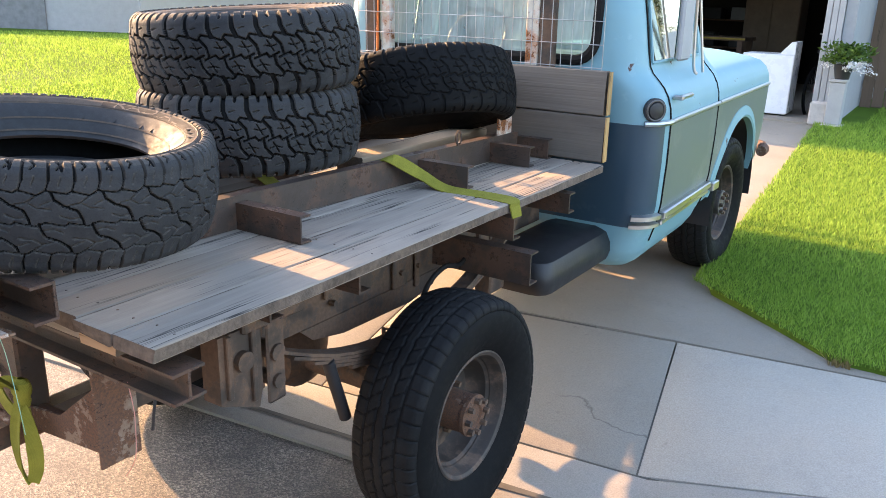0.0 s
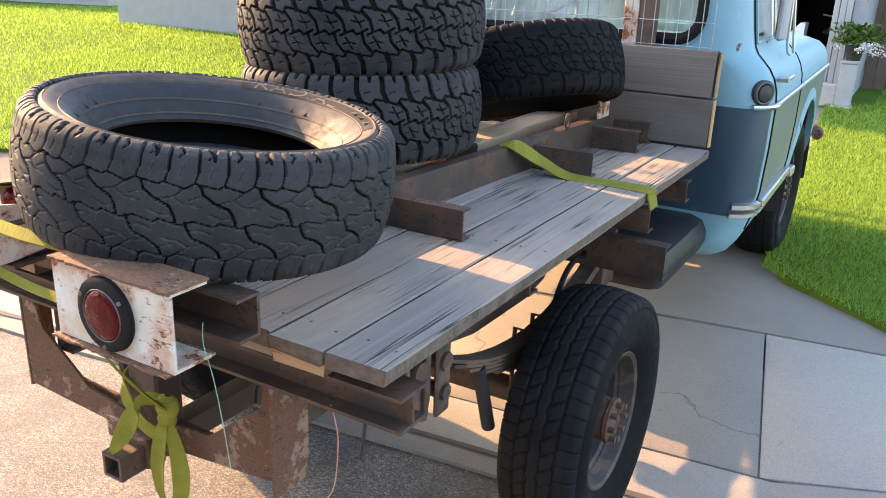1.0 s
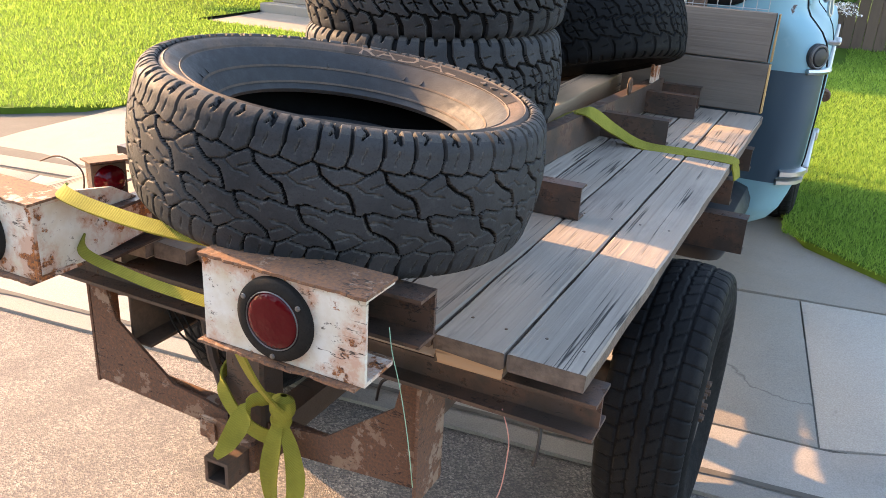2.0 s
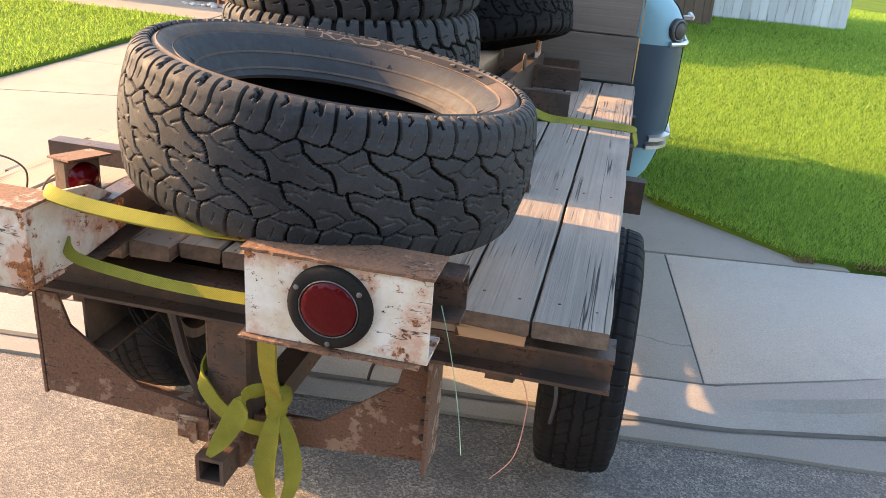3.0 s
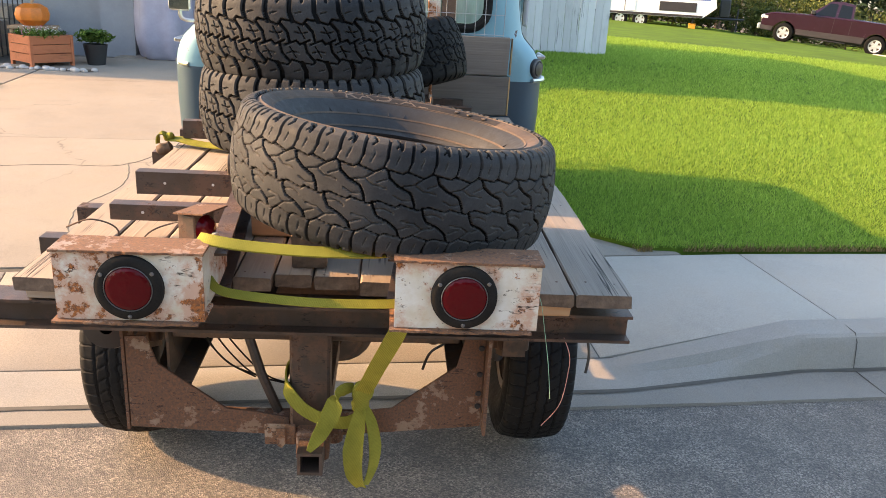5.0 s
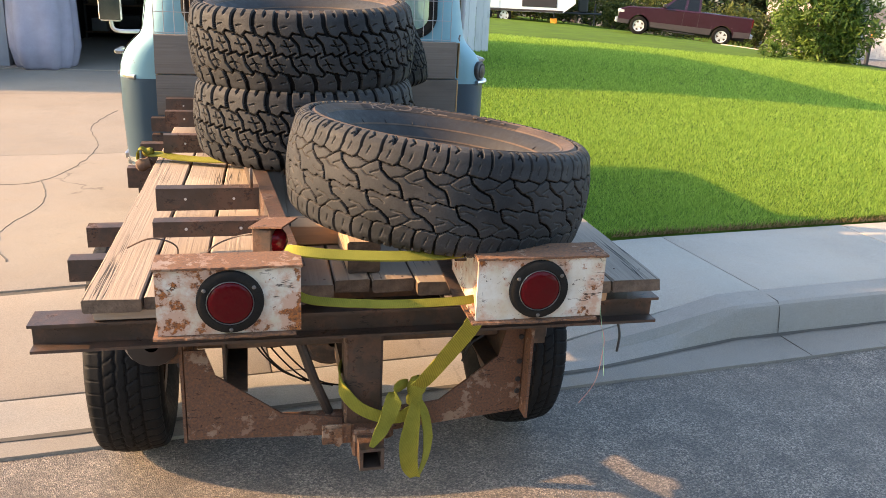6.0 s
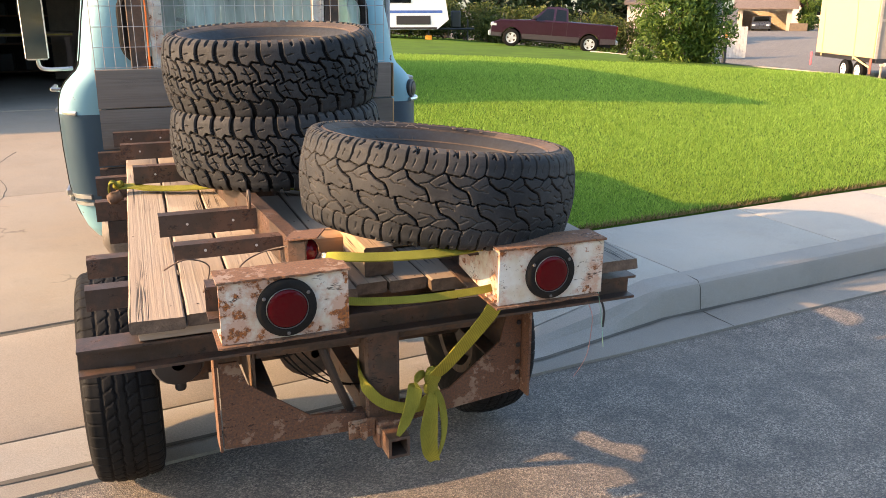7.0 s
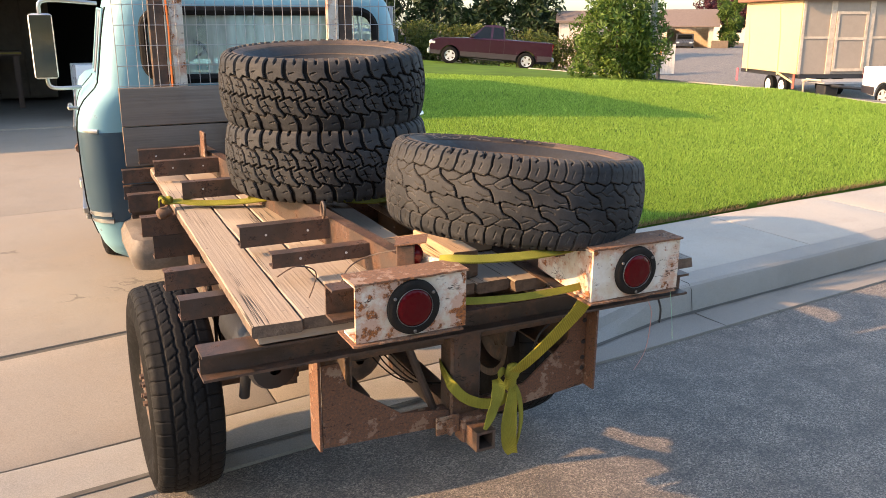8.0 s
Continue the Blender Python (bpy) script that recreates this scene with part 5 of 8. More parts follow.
def mud_lines():
    """Mud tread: two rows of many-sided blocks with cross sipes between broad shoulder lugs."""
    half = []
    for k in (0.0, 0.5):
        half += [([(k, 1.3), (k, 0.74), (k + 0.07, 0.52)], 0.0068, 1.0), ([(k + 0.25, 1.3), (k + 0.25, 0.98)], 0.0046, 0.8),
                 ([(k + 0.07, 0.52), (k + 0.27, 0.43), (k + 0.35, 0.56), (k + 0.57, 0.52)], 0.0024, 1.0),
                 ([(k + 0.31, 0.48), (k + 0.46, 0.26), (k + 0.50, 0.02)], 0.0034, 1.0),
                 ([(k + 0.12, 0.26), (k + 0.24, 0.22), (k + 0.36, 0.26)], 0.0011, 0.8), ([(k + 0.18, 0.38), (k + 0.30, 0.10)], 0.0011, 0.8),
                 ([(k + 0.12, 0.70), (k + 0.24, 0.74)], 0.0008, 0.6)]
    mid = []
    for k in (0.0, 0.5):
        mid += [([(k - 0.10, -0.06), (k + 0.14, 0.05), (k + 0.20, -0.05), (k + 0.40, 0.06)], 0.0024, 1.0)]
    return half + mid + [(turned(p, 0.30), w, d) for p, w, d in half]


def road_lines():
    half = [([(0.0, 0.56), (0.04, 1.3)], 0.0020, 0.9), ([(0.5, 0.56), (0.54, 1.3)], 0.0020, 0.9),
            ([(0.0, 0.52), (0.5, 0.55), (1.0, 0.52)], 0.0042, 1.0), ([(0.0, 0.14), (0.25, 0.18), (0.5, 0.12), (0.75, 0.18), (1.0, 0.14)], 0.0035, 1.0),
            ([(0.1, 0.52), (0.4, 0.15)], 0.0018, 0.9), ([(0.6, 0.52), (0.9, 0.15)], 0.0018, 0.9)]
    return half + [(turned(p, 0.2), w, d) for p, w, d in half]


def sidewall(R, b, rim, r1, z1, mounted=False):
    """Profile of one sidewall from the shoulder over its crest down to the bead and inside."""
    h = r1 - rim
    if mounted:
        return [(r1 - 0.04 * h, z1 + 0.005), (rim + h * 0.88, z1 + 0.010), (rim + h * 0.74, z1 + 0.013), (rim + h * 0.56, z1 + 0.010), (rim + h * 0.36, z1 - 0.002), (rim + h * 0.18, z1 - 0.018),
                (rim + h * 0.07, z1 - 0.030), (rim + 0.001, z1 - 0.040), (rim, z1 - 0.050), (rim + 0.010, z1 - 0.056)]
    return [(r1 - 0.04 * h, z1 + 0.004), (rim + h * 0.90, z1 + 0.005), (rim + h * 0.82, z1 + 0.001), (rim + h * 0.62, z1 - 0.010), (rim + h * 0.48, z1 - 0.022), (rim + h * 0.30, z1 - 0.042),
            (rim + h * 0.14, z1 - 0.064), (rim + 0.008, z1 - 0.078), (rim, z1 - 0.086), (rim + 0.004, z1 - 0.094), (rim + 0.016, z1 - 0.098)]


def tyre_form(R, b, rim, lines, pitches, depth, nu=48, nv=112, mounted=False):
    """One moulded tyre about z with its tread; b: half width, rim: bead radius."""
    f = Form()
    reach, length = 1.22, 2 * math.pi * R / pitches
    h = groove_field(lines, length, b, nu, nv, reach)
    fade = np.clip((reach - np.abs(np.linspace(-reach, reach, nv))) / 0.05, 0, 1)
    h = h * fade[None, :]
    base = np.array([tyre_skin(v, R - depth, b, rim) for v in np.linspace(-reach, reach, nv) * b])
    d = np.gradient(base, axis=0)
    d /= np.linalg.norm(d, axis=1)[:, None]
    nrm = np.stack([d[:, 1], -d[:, 0]], 1)
    n = pitches * nu
    ang = 2 * math.pi * np.arange(n) / n
    hh = np.tile(h, (pitches, 1))
    rng = np.random.default_rng(5)
    hh = hh - 0.05 * rng.random(hh.shape) * (hh > 0.9)
    r = base[None, :, 0] + nrm[None, :, 0] * hh * depth
    z = base[None, :, 1] + nrm[None, :, 1] * hh * depth
    pts = np.stack([r * np.cos(ang)[:, None], r * np.sin(ang)[:, None], z], 2).reshape(-1, 3)
    i, j = np.meshgrid(np.arange(n), np.arange(nv - 1), indexing="ij")
    i2 = (i + 1) % n
    quads = np.stack([i * nv + j, i2 * nv + j, i2 * nv + j + 1, i * nv + j + 1], 2).reshape(-1, 4)
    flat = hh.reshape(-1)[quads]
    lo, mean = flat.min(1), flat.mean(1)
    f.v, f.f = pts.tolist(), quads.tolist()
    # Near-black groove floors and sunlit-pale edges put light and shade into the colour.
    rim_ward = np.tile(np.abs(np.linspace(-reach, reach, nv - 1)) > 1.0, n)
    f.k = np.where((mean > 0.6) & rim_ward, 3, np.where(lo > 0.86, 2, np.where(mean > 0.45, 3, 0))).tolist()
    r1, z1 = base[-1]
    side = [(r1, z1)] + sidewall(R, b, rim, r1, z1, mounted)
    inner = [(rim + (r1 - rim) * 0.5, b * 0.80), (R - 0.05, b * 0.80), (R - 0.035, b * 0.5), (R - 0.033, 0)]
    f.lathe(side[:5], n, k=1)
    f.lathe(side[4:], n, k=4)
    f.lathe([(q, -w) for q, w in side[4::-1]], n, k=1)
    f.lathe([(q, -w) for q, w in side[:3:-1]], n, k=4)
    f.lathe([side[-1]] + inner + [(q, -w) for q, w in inner[-2::-1]] + [(side[-1][0], -side[-1][1])], n)
    return f, side


def on_side(side, r):
    """The height of the sidewall at radius r."""
    for (ra, za), (rb, zb) in zip(side, side[1:]):
        if rb <= r <= ra:
            return za + (zb - za) * (ra - r) / (ra - rb + 1e-9)
    return side[0][1]


def truck_tyre(label, m, R, b, rim, lines, pitches, depth, mats, nu=48):
    t = thing("spare_tyre", label, "tyre", m, group="loose tyres on the deck")
    f, side = tyre_form(R, b, rim, lines, pitches, depth, nu)
    f.made("casing", mats, t, smooth=40, weld=True)
    h = side[0][0] - rim
    for s in (1, -1):
        g = Form()
        for q in (0.93, 0.66, 0.30, 0.10):
            r = rim + h * q
            w = on_side(side, r)
            g.lathe([(r - 0.003, s * (w - 0.002)), (r, s * (w + 0.0022)), (r + 0.003, s * (w - 0.0005))], 96)
        g.made("sidewall_rib", mats[1], t, smooth=50)
    return t, side


def ring_text(text, r, side, size, wide, start, mat, parent):
    """Raised letters bent round the sidewall, their feet towards the hub."""
    cu = bpy.data.curves.new("lettering", "FONT")
    cu.body, cu.size, cu.extrude, cu.resolution_u = text, size, 0.0016, 2
    tmp = new("lettering_source", cu)
    bpy.context.view_layer.update()
    me = bpy.data.meshes.new_from_object(tmp.evaluated_get(bpy.context.evaluated_depsgraph_get()))
    bpy.data.objects.remove(tmp)
    for v in me.vertices:
        a = start - v.co.x * wide / r
        q = r + v.co.y
        v.co = (q * math.cos(a), q * math.sin(a), on_side(side, q) + v.co.z)
    me.materials.clear()
    me.materials.append(mat)
    ob = new("lettering", me)
    ob.parent = parent
    return ob


b2 = 0.122
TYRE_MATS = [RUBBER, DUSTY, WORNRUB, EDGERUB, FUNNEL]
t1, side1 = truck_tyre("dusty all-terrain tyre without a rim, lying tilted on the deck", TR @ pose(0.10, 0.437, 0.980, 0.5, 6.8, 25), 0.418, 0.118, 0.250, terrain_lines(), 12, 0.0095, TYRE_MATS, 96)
band = Form()
band.rings([[(q * math.cos(radians(a)), q * math.sin(radians(a)), on_side(side1, q) + 0.0012) for a in range(10, 101, 3)] for q in (0.322, 0.332, 0.345, 0.358, 0.366)], closed=False)
band.made("letter_band", LETTER, t1, "dark band behind the raised letters", smooth=60)
ring_text("RADIAL", 0.328, side1, 0.046, 1.62, radians(95), PALEDUST, t1)
for i, (w, tilt) in enumerate(((0.022, 18), (0.018, -18), (0.022, 18))):
    a = radians(36 - i * 8)
    Form().box(-0.014, 0.014, -w / 4, w / 4, -0.001, 0.0018, Matrix.Rotation(a, 4, "Z") @ Matrix.Translation((0.344, 0, on_side(side1, 0.344))) @ Matrix.Rotation(radians(tilt), 4, "Z")).made("raised_mark", PALEDUST, t1)
for k in range(3):
    a0 = 62 - k * 122
    f = Form()
    f.rings([[(q * math.cos(radians(a0 + i)), q * math.sin(radians(a0 + i)), on_side(side1, q) + 0.0012) for i in range(0, 46, 3)] for q in (0.283, 0.2855)], closed=False)
    for i in (0, 9, 27, 45):
        f.box(-0.009, 0.009, -0.0012, 0.0012, -0.001, 0.0015, Matrix.Rotation(radians(a0 + i), 4, "Z") @ Matrix.Translation((0.292, 0, on_side(side1, 0.292))) @ Matrix.Rotation(radians(-32), 4, "Y"))
    f.made("moulded_line", FUNNEL, t1)
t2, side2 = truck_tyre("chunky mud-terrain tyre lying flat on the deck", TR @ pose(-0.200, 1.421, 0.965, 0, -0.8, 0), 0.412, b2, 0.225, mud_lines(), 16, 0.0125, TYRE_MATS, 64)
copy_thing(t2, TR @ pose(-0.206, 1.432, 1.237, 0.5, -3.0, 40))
t4, side4 = truck_tyre("worn black tyre leaning on a timber by the headboard", TR @ pose(0.02, 2.24, 1.005, -12, -14, 10), 0.41, 0.128, 0.225, mud_lines(), 15, 0.006, [RUBBER, RUBBER, RUBBER, RUBBER, RUBBER])


def road_wheel(m, R, b, rim, label, hub_mat, made={}):
    """A mounted wheel as a part of the truck; its outer side is +z."""
    w = new("wheel")
    w.parent = truck
    w.matrix_local = m
    tagged(w, label)
    if R not in made:
        f, side = tyre_form(R, b, rim, road_lines(), 26, 0.0042, 24, 60, True)
        made[R] = f.made("tyre", [RUBBER, RUBBER, TREADRUB, TREADRUB, RUBBER], w, "black worn road tyre", smooth=40, weld=True)
    else:
        ob = new("tyre", made[R].data)
        ob.parent = w
        tagged(ob, "black worn road tyre")
    g = Form()
    g.lathe([(rim + 0.004, b * 0.60), (rim + 0.012, b * 0.80), (rim + 0.016, b * 0.84), (rim + 0.010, b * 0.86), (rim - 0.002, b * 0.80), (rim - 0.010, b * 0.62), (rim - 0.016, b * 0.40), (rim - 0.030, b * 0.28), (rim - 0.036, -b * 0.10), (rim - 0.055, -b * 0.34), (rim - 0.080, -b * 0.34), (rim - 0.105, -b * 0.20), (rim - 0.122, -b * 0.17), (0.075, -b * 0.2), (0.03, -b * 0.2)], 56)
    g.lathe([(rim - 0.02, b * 0.4), (rim - 0.02, -b * 0.8), (rim + 0.014, -b * 0.84)], 48)
    g.made("rim", RIM, w, "dirty painted steel rim")
    g = Form()
    g.lathe([(0.075, -b * 0.2), (0.072, b * 0.72), (0.078, b * 0.74), (0.078, b * 0.86), (0.06, b * 0.90), (0.045, b * 0.90), (0.04, b * 0.84), (0.0, b * 0.84)], 28)
    g.made("hub", hub_mat, w)
    for i in range(8):
        a = 2 * math.pi * i / 8
        Form().lathe([(0.0, 0.02), (0.011, 0.02), (0.012, 0.0)], 6, pose(0.06 * math.cos(a), 0.06 * math.sin(a), b * 0.90)).made("hub_bolt", DARKSTEEL, w)
        Form().lathe([(0.0, 0.025), (0.012, 0.025), (0.014, 0.0)], 6, pose(0.092 * math.cos(a), 0.092 * math.sin(a), -b * 0.2)).made("wheel_nut", DARKSTEEL, w)
    return w


RX = pose(0, 0, 0, 0, 90, 0)
road_wheel(pose(0.69, 1.475, 0.015) @ RX, 0.435, 0.118, 0.222, "rear wheel with a deep rusty rim", RUSTPLATE)
road_wheel(pose(-0.885, 1.475, 0.015) @ RX @ pose(0, 0, 0, 180, 0, 0), 0.435, 0.118, 0.222, "rear wheel with a deep rusty rim", RUSTPLATE)
road_wheel(pose(0.73, 4.36, 0.205) @ RX, 0.42, 0.112, 0.222, "front wheel with a pale rim", DULLMETAL)
road_wheel(pose(-0.80, 4.36, 0.205) @ RX @ pose(0, 0, 0, 180, 0, 0), 0.42, 0.112, 0.222, "front wheel with a pale rim", DULLMETAL)


# ---- cab ----
def plan_ring(z, w, yr, yf, rr, rf, counts=(46, 9, 46, 7, 36, 7, 46, 9)):
    """A rounded outline in plan, from the middle of the back round by the right side; evenly divided by stretches."""
    nb, nc, ns, nf, nw = counts[0], counts[1], counts[2], counts[3], counts[4]
    pts = []
    for i in range(nb):
        pts.append((-(w - rr) + 2 * (w - rr) * i / nb, yr))
    for i in range(nc):
        a = radians(-90 + 90 * i / nc)
        pts.append((w - rr + rr * math.cos(a), yr + rr + rr * math.sin(a)))
    for i in range(ns):
        pts.append((w, yr + rr + (yf - rf - yr - rr) * i / ns))
    for i in range(nf):
        a = radians(90 * i / nf)
        pts.append((w - rf + rf * math.cos(a), yf - rf + rf * math.sin(a)))
    for i in range(nw):
        pts.append((w - rf - 2 * (w - rf) * i / nw, yf))
    for i in range(nf):
        a = radians(90 + 90 * i / nf)
        pts.append((-w + rf + rf * math.cos(a), yf - rf + rf * math.sin(a)))
    for i in range(ns):
        pts.append((-w, yf - rf - (yf - rf - yr - rr) * i / ns))
    for i in range(nc):
        a = radians(180 + 90 * i / nc)
        pts.append((-w + rr + rr * math.cos(a), yr + rr + rr * math.sin(a)))
    return [(CX + x, y, z) for x, y in pts]


def taper(p):
    """The body narrows a little towards its nose."""
    x, y, z = p
    u = max(0.0, y - 2.95) / 1.85
    return Vector((CX + (x - CX) * (1 - 0.04 * u if x > CX else 1.028 - 0.113 * u), y, z))


def lofted(keys, step=0.018):
    """Rings between key rows (z, ...), with every key kept."""
    out = []
    for a, b in zip(keys, keys[1:]):
        n = max(1, round((b[0] - a[0]) / step))
        out += [tuple(p + (q - p) * i / n for p, q in zip(a, b)) for i in range(n)]
    return out + [keys[-1]]


CAB = [(0.165, 0.82, 2.90, 3.80, 0.10, 0.1), (0.20, 0.865, 2.85, 3.82, 0.12, 0.1), (0.26, 0.905, 2.82, 3.83, 0.13, 0.1), (0.33, 0.930, 2.81, 3.84, 0.13, 0.1), (0.40, 0.950, 2.80, 3.85, 0.13, 0.1), (0.50, 0.966, 2.795, 3.86, 0.13, 0.1),
       (0.70, 0.974, 2.79, 3.87, 0.13, 0.1), (0.885, 0.974, 2.79, 3.88, 0.13, 0.1), (0.95, 0.966, 2.79, 3.90, 0.13, 0.1), (1.00, 0.950, 2.792, 3.92, 0.13, 0.1), (1.04, 0.926, 2.794, 3.94, 0.13, 0.1), (1.075, 0.893, 2.796, 3.95, 0.13, 0.1),
       (1.10, 0.868, 2.798, 3.955, 0.13, 0.1), (1.13, 0.852, 2.80, 3.95, 0.13, 0.12), (1.20, 0.838, 2.802, 3.92, 0.13, 0.14), (1.35, 0.815, 2.81, 3.84, 0.13, 0.14), (1.48, 0.790, 2.825, 3.765, 0.13, 0.14), (1.55, 0.770, 2.84, 3.72, 0.13, 0.14),
       (1.60, 0.735, 2.87, 3.67, 0.14, 0.15), (1.635, 0.675, 2.92, 3.61, 0.15, 0.15), (1.655, 0.57, 3.02, 3.51, 0.15, 0.15), (1.665, 0.35, 3.15, 3.38, 0.10, 0.10)]


def in_round(u, v, u0, u1, v0, v1, r):
    du, dv = max(u0 + r - u, u - (u1 - r), 0), max(v0 + r - v, v - (v1 - r), 0)
    return u0 <= u <= u1 and v0 <= v <= v1 and math.hypot(du, dv) <= r


REAR = (-0.715, 0.575, 1.150, 1.500, 0.10)
SIDE = (2.985, 3.70, 1.145, 1.50, 0.05)


def skin_zone(c, n):
    """Which piece of the cab a face belongs to: None cuts it out."""
    x, y, z = c
    if y < 2.83 and in_round(x, z, *REAR):
        return None
    if abs(x - CX) > 0.73 and z > 1.1 and in_round(y, z, *SIDE):
        return None
    if y > 3.70 and z > 1.14 and z < 1.53 and abs(x - CX) < 0.66:
        return None
    if x > CX and abs(n.x) > 0.6 and 2.955 < y < 3.775 and 0.32 < z < 1.14:
        return "door_right"
    if x < CX and abs(n.x) > 0.6 and 2.955 < y < 3.775 and 0.32 < z < 1.14:
        return "door_left"
    return "shell"


rings = [plan_ring(*k) for k in lofted(CAB)]
zones = {"shell": Form(), "door_right": Form(), "door_left": Form()}
n = len(rings[0])
for r in range(len(rings) - 1):
    for i in range(n):
        j = (i + 1) % n
        q = [taper(rings[r][i]), taper(rings[r][j]), taper(rings[r + 1][j]), taper(rings[r + 1][i])]
        c = sum(q, Vector()) / 4
        nn = (q[1] - q[0]).cross(q[3] - q[0])
        if nn.length < 1e-9:
            continue
        z = skin_zone(c, nn.normalized())
        if z is None:
            continue
        dark = 0.40 < c.z < 0.885 and not (z == "shell" and c.x > CX and 2.895 < c.y < 3.0)
        zones[z].add(q, [(0, 1, 2, 3)], 1 if dark else 0)
zones["shell"].add([taper(p) for p in rings[-1]], [tuple(range(n))], 0)
body = zones["shell"].made("cab_body", [BLUE, SLATE], truck, "two-tone light blue and dark slate cab shell", smooth=40, weld=True)
for side, s in (("door_right", 1), ("door_left", -1)):
    d = zones[side].made("door", [BLUE, OLIVE], truck, "light blue door with a grey-green lower panel", smooth=40, weld=True)
    d.location.x = 0.0025 * s
    xs = CX + s * 0.974
    # Trim, handle, seam.
    f = Form()
    f.tube([taper((CX + s * 0.982, y, 0.893)) for y in (2.96, 3.3, 3.77)], 0.011, 8)
    f.made("trim_strip", CHROME, d, "bright chrome trim")
    f = Form()
    f.box(min(CX + s * 0.955, CX + s * 0.99), max(CX + s * 0.955, CX + s * 0.99), 2.965, 3.77, 0.425, 0.462, c=0.006)
    f.box(min(CX + s * 0.945, CX + s * 0.978), max(CX + s * 0.945, CX + s * 0.978), 2.965, 3.77, 0.392, 0.420, c=0.006)
    f.v = [tuple(taper(q)) for q in f.v]
    f.made("lower_trim", CHROME, d, "double chrome lower trim")
    f = Form()
    f.box(min(CX + s * 0.955, CX + s * 1.005), max(CX + s * 0.955, CX + s * 1.005), 3.00, 3.03, 0.985, 1.005, c=0.005)
    f.box(min(CX + s * 0.985, CX + s * 1.008), max(CX + s * 0.985, CX + s * 1.008), 3.0, 3.17, 0.988, 1.008, c=0.006)
    f.v = [tuple(taper(q)) for q in f.v]
    f.made("door_handle", CHROME, d, "chrome pull handle")
    seam = []
    for k in lofted(CAB):
        if 0.31 <= k[0] <= 1.52:
            seam.append((CX + s * (k[1] + 0.001), 2.955, k[0]))
    Form().tube([taper(q) for q in seam], 0.004, 5).made("door_seam", GASKET, d)
    Form().tube([taper((x, 3.776, z)) for x, y, z in seam if z < 1.13], 0.004, 5).made("door_seam", GASKET, d)
    # Side window.
    g = Form()
    y0, y1, z0, z1 = SIDE[:4]
    xa, xb = CX + s * 0.846, CX + s * 0.788
    g.add([(xa, y0 - 0.01, z0 - 0.01), (xa, y1 + 0.01, z0 - 0.01), (xb, y1 + 0.01, z1 + 0.01), (xb, y0 - 0.01, z1 + 0.01)], [(0, 1, 2, 3)])
    g.v = [tuple(taper(q)) for q in g.v]
    wn_ = g.made("window", SIDEGLASS, d, "door window", smooth=0)
    wn_.visible_shadow = False
    Form().tube([taper(q) for q in ((xa + 0.006 * s, y0, z0), (xa + 0.006 * s, y1, z0), (xb + 0.006 * s, y1, z1), (xb + 0.006 * s, y0, z1), (xa + 0.006 * s, y0, z0))], 0.007, 6).made("window_frame", BLUE, wn_)
    Form().tube([taper((xa + 0.003 * s, 3.48, z0)), taper((xb + 0.003 * s, 3.48, z1))], 0.008, 6).made("vent_bar", CHROME, wn_)
# Rear window with its rubber seal.
f = Form()
x0, x1, z0, z1, rr = REAR


def rear_y(z):
    return 2.80 + (max(0, z - 1.2)) * 0.075


loop = []
for cx, cz, s in ((x1 - rr, z1 - rr, 0), (x0 + rr, z1 - rr, 90), (x0 + rr, z0 + rr, 180), (x1 - rr, z0 + rr, 270)):
    loop += [(cx + rr * math.cos(radians(s + q)), cz + rr * math.sin(radians(s + q))) for q in range(0, 91, 15)]
f.add([(x, rear_y(z) + 0.012, z) for x, z in loop], [tuple(range(len(loop)))])
rear_pane = f.made("rear_window", GLASS, truck, "pale green reflecting rear window", smooth=0)
rear_pane.visible_shadow = False
Form().tube([(x, rear_y(z) - 0.002, z) for x, z in loop + loop[:2]], 0.024, 8).made("window_seal", GASKET, rear_pane, "thick black rubber seal")
g = Form()
g.add([(CX - 0.70, 3.95, 1.13), (CX + 0.70, 3.95, 1.13), (CX + 0.67, 3.725, 1.54), (CX - 0.67, 3.725, 1.54)], [(0, 1, 2, 3)])
wind = g.made("windscreen", GLASS, truck, "windscreen with a pale reflecting film", smooth=0)
wind.visible_shadow = False
# Inside: seat, dashboard, steering wheel, floor.
Form().box(CX - 0.72, CX + 0.72, 2.90, 3.06, 0.55, 1.08, pose(0, 0, 0), c=0.03).made("seat_back", SEAT, truck)
Form().box(CX - 0.72, CX + 0.72, 3.0, 3.45, 0.48, 0.62, c=0.03).made("seat_cushion", SEAT, truck)
Form().box(CX - 0.80, CX + 0.80, 3.72, 3.9, 0.75, 1.10, c=0.03).made("dashboard", BLUE, truck)
Form().box(CX - 0.80, CX + 0.80, 2.9, 3.85, 0.30, 0.33).made("cab_floor", BLACK, truck)
f = Form()
f.lathe([(0.185 + 0.012 * math.cos(radians(a)), 0.012 * math.sin(radians(a))) for a in range(0, 360, 45)], 36, closed=True)
for a in (30, 150):
    f.tube([(0, 0, -0.01), (0.185 * math.cos(radians(a)), 0.185 * math.sin(radians(a)), 0)], 0.008, 6)
f.tube([(0, 0, 0), (0, 0, -0.35)], 0.02, 8)
sw = f.made("steering_wheel", BLACK, truck, "thin black steering wheel")
sw.matrix_local = pose(CX - 0.36, 3.42, 1.18, 58, 0, 0)
